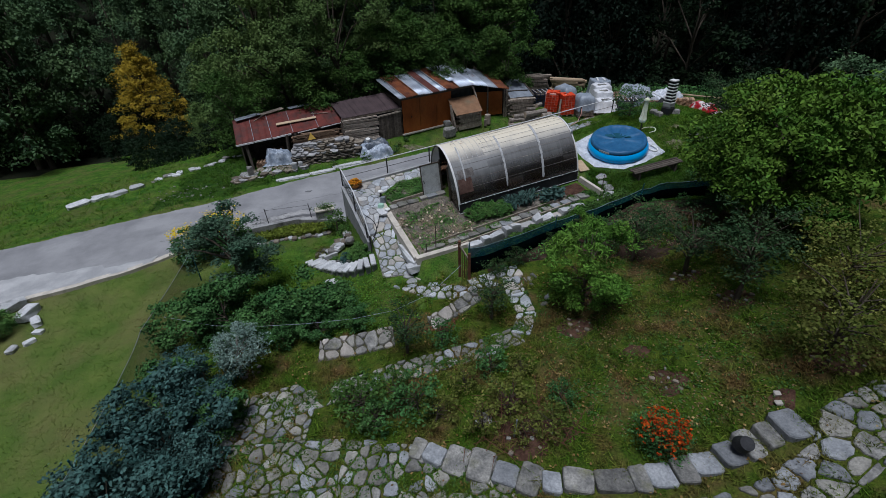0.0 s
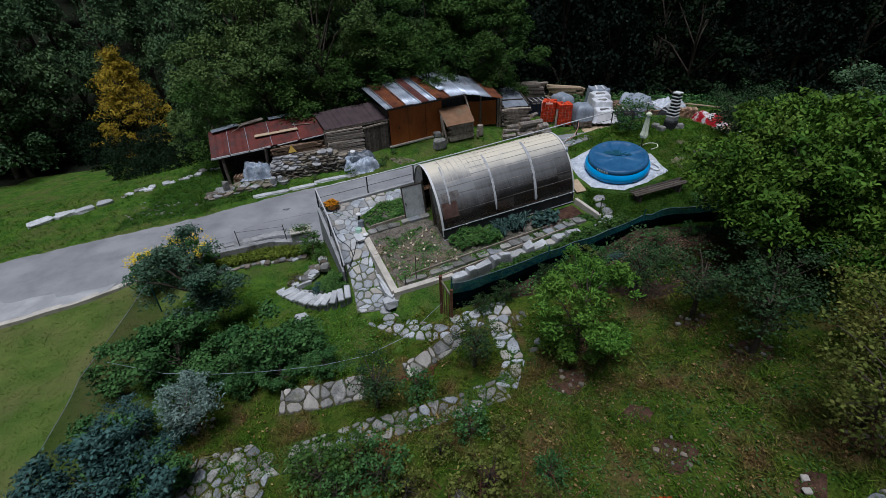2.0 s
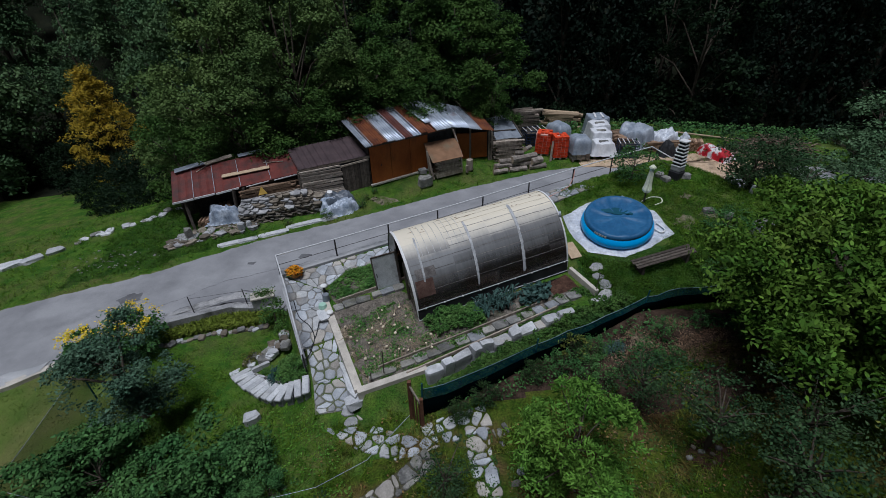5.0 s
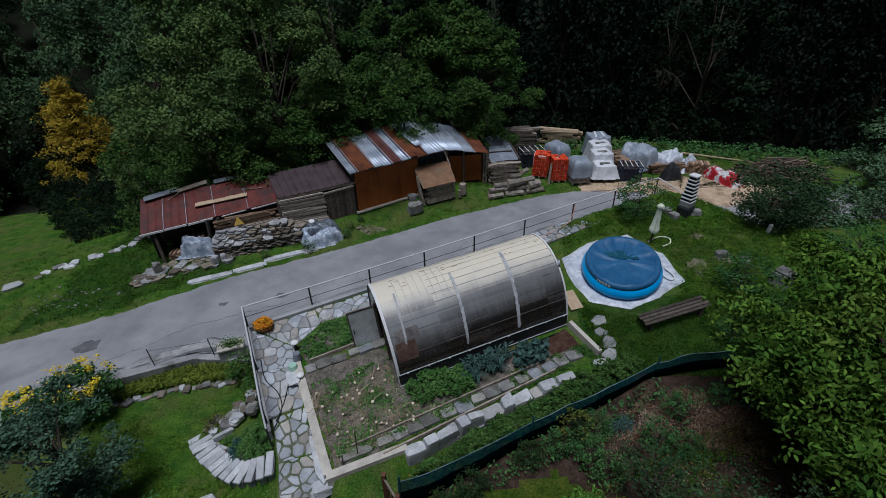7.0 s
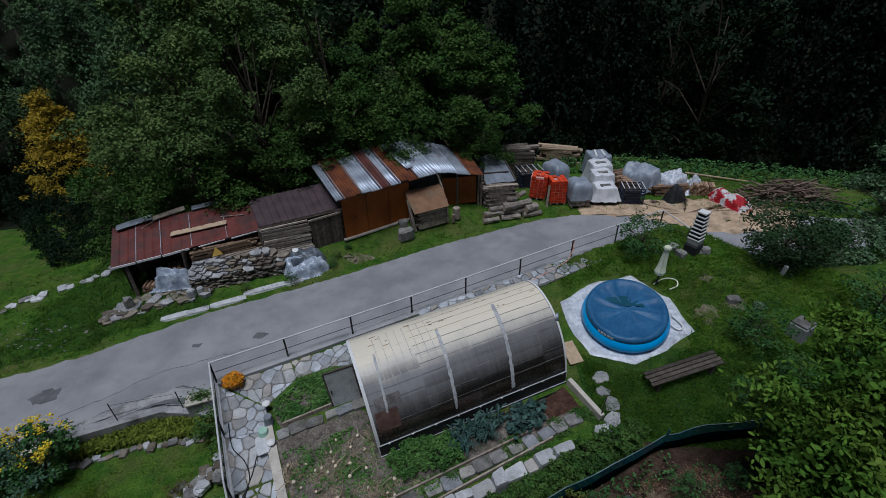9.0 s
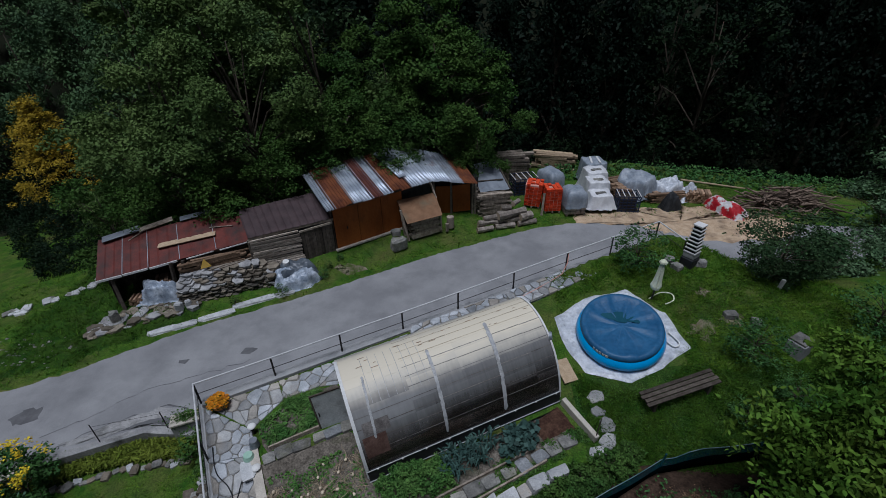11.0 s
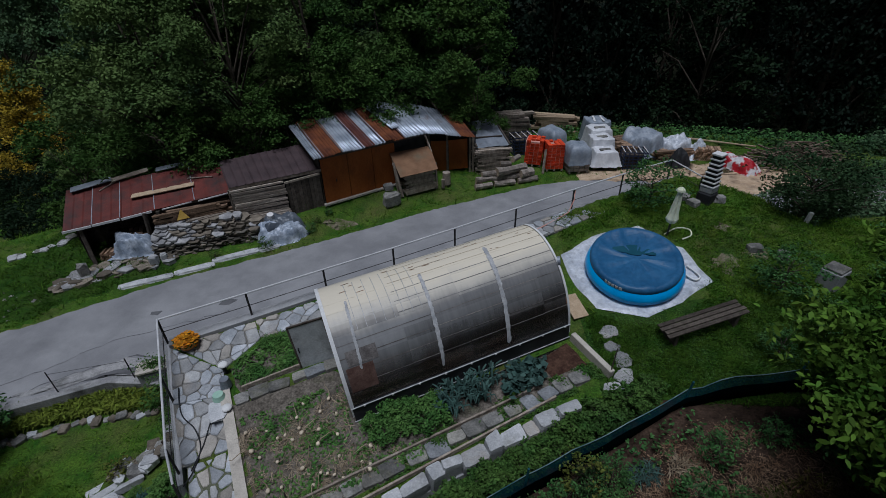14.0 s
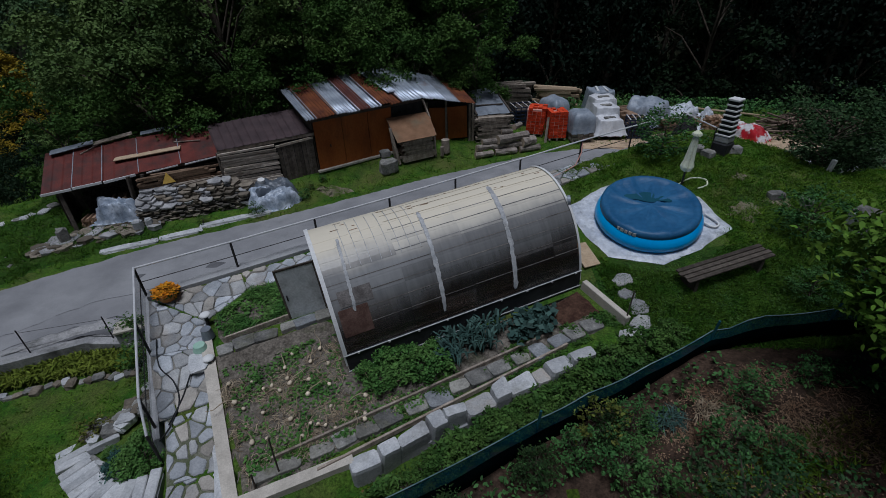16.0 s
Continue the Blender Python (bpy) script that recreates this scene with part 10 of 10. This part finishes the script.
# ---- grass ----
def grass(name, label, n, box_xy, keep, hgt, seed, mat):
    g = np.random.default_rng(seed)
    x = g.uniform(box_xy[0], box_xy[1], n)
    y = g.uniform(box_xy[2], box_xy[3], n)
    ok = [i for i in range(n) if keep(x[i], y[i])]
    x, y = x[ok], y[ok]
    z = np.array([ground_z(a, b) for a, b in zip(x, y)])
    k = 3
    x, y, z = np.repeat(x, k), np.repeat(y, k), np.repeat(z, k)
    m = len(x)
    x = x + g.normal(0, 0.04, m)
    y = y + g.normal(0, 0.04, m)
    a = g.uniform(0, 6.28, m)
    h = hgt * g.uniform(0.5, 1.4, m) * np.array([0.55 + 1.2 * clamp(0.5 + noise.noise((a * 1.7, b * 1.7, 12))) for a, b in zip(x, y)])
    w = 0.012 + 0.012 * g.random(m)
    lx, ly = g.normal(0, 1.1, m) * h, g.normal(0, 1.1, m) * h
    v = np.empty((m, 3, 3))
    v[:, 0] = np.stack([x - np.cos(a) * w, y - np.sin(a) * w, z - 0.01], 1)
    v[:, 1] = np.stack([x + np.cos(a) * w, y + np.sin(a) * w, z - 0.01], 1)
    v[:, 2] = np.stack([x + lx, y + ly, z + h], 1)
    me = bpy.data.meshes.new(name)
    me.vertices.add(3 * m)
    me.vertices.foreach_set("co", v.ravel())
    me.loops.add(3 * m)
    me.loops.foreach_set("vertex_index", np.arange(3 * m, dtype=np.int32))
    me.polygons.add(m)
    me.polygons.foreach_set("loop_start", np.arange(0, 3 * m, 3, dtype=np.int32))
    me.update(calc_edges=True)
    me.materials.append(mat)
    return tagged(new(name, me), label, "grass", "", "stuff")


def on_orchard(x, y):
    return y < along(x, TER_EDGE) - 0.15 and x > -8.5 and (x > -2.2 or y < 12.4) and noise.noise((x * 0.8, y * 0.8, 9)) + 0.7 * noise.noise((x * 3.1, y * 3.1, 4)) > -0.12 and not (1.4 < x < 13 and y > 13.4 + 0.38 * (x - 1.4) - 0.12 * max(0, x - 6))


def on_lawn(x, y):
    if x < -10.2 - 0.16 * (y - 12):
        return False
    if x < -5.3:
        return y < along(x, ROAD_NEAR) - 0.3
    return x > 6.9 and along(x, TER_EDGE) + 0.3 < y < along(x, ROAD_NEAR) - 0.4 and (x - POOL_C[0]) ** 2 + (y - POOL_C[1]) ** 2 > 4.5


def on_shaded_lawn(x, y):
    return on_lawn(x, y) and y < 21.4 + 0.8 * noise.noise((x * 0.5, y * 0.5, 3))


def on_meadow(x, y):
    return x < -10.2 - 0.16 * (y - 12) and y < along(x, ROAD_NEAR) - 0.35


def by_steps(x, y):
    return y > 12.4 and y < 19.2 - 0.4 * (x + 10) and x < -2.2 - 0.42 * (y - 14.5) and not (x > -6.7 and y > 16.3)


def by_shed(x, y):
    w = 1.2 * noise.noise((x * 0.5, y * 0.5, 3))
    return -17 + w < x < -8.5 + w and y - along(x, ROAD_FAR) > 0.8 + 0.6 * w


def on_verge(x, y):
    d = y - along(x, ROAD_FAR)
    return 0.15 < d < (14 if x < -13 else 4.5)


grass("grass", "rough tufted orchard grass", 84000, (-8.5, 13, 4.5, 19), on_orchard, 0.085, 1, M["blade_dark"])
grass("grass", "lush lawn along the netting, coloured darker for the shade there", 26000, (7, 15.5, 17, 22), on_shaded_lawn, 0.06, 4, M["blade_shaded_lush"])
grass("grass", "rough yellowing lawn round the pool", 22000, (7, 18, 20.6, 28), lambda x, y: on_lawn(x, y) and not on_shaded_lawn(x, y), 0.07, 7, M["blade"])
grass("grass", "short mown lawn grass", 20000, (-20, 7, 6, 31), on_lawn, 0.06, 2, M["blade"])
grass("grass", "short mown meadow grass", 20000, (-24, -9, 6, 18), on_meadow, 0.024, 5, M["blade_meadow"])
grass("grass", "lawn grass below the steps", 9000, (-9.5, -2.2, 12.4, 19), by_steps, 0.055, 6, M["blade"])
grass("grass", "rough grass on the verge", 26000, (-34, 24, 18, 41), lambda x, y: on_verge(x, y) and not by_shed(x, y), 0.12, 3, M["blade"])
grass("grass", "verge grass beside the woodshed, coloured darker for the shade there", 9000, (-18, -7, 22, 36), lambda x, y: on_verge(x, y) and by_shed(x, y), 0.12, 8, M["blade_shaded_lush"])


def fallen_leaves():
    """Dry leaves and clods strewn over the orchard grass."""
    g = np.random.default_rng(907)
    n = 5200
    x, y = g.uniform(-7.5, 12.5, n), g.uniform(5.5, 16.5, n)
    ok = [i for i in range(n) if on_orchard(x[i], y[i]) and noise.noise((x[i] * 0.55, y[i] * 0.55, 31)) + g.normal(0, 0.25) > 0.02]
    pos = np.array([(x[i], y[i], ground_z(x[i], y[i]) + g.uniform(0.03, 0.1)) for i in ok])
    single("fallen_leaves", leaf_mesh("fallen_leaves", pos, 0.085, M["leaf_dry"], 908, 0, 0.15, 0.7, 1.6), None, "dry brown and yellow leaves strewn in the orchard grass", "leaves", kind="stuff")


M["leaf_dry"] = leaf_mat("dry_leaves", (0.13, 0.07, 0.028), (0.26, 0.19, 0.07), (0.3, 0.26, 0.14), 3.0, 0.35)
fallen_leaves()
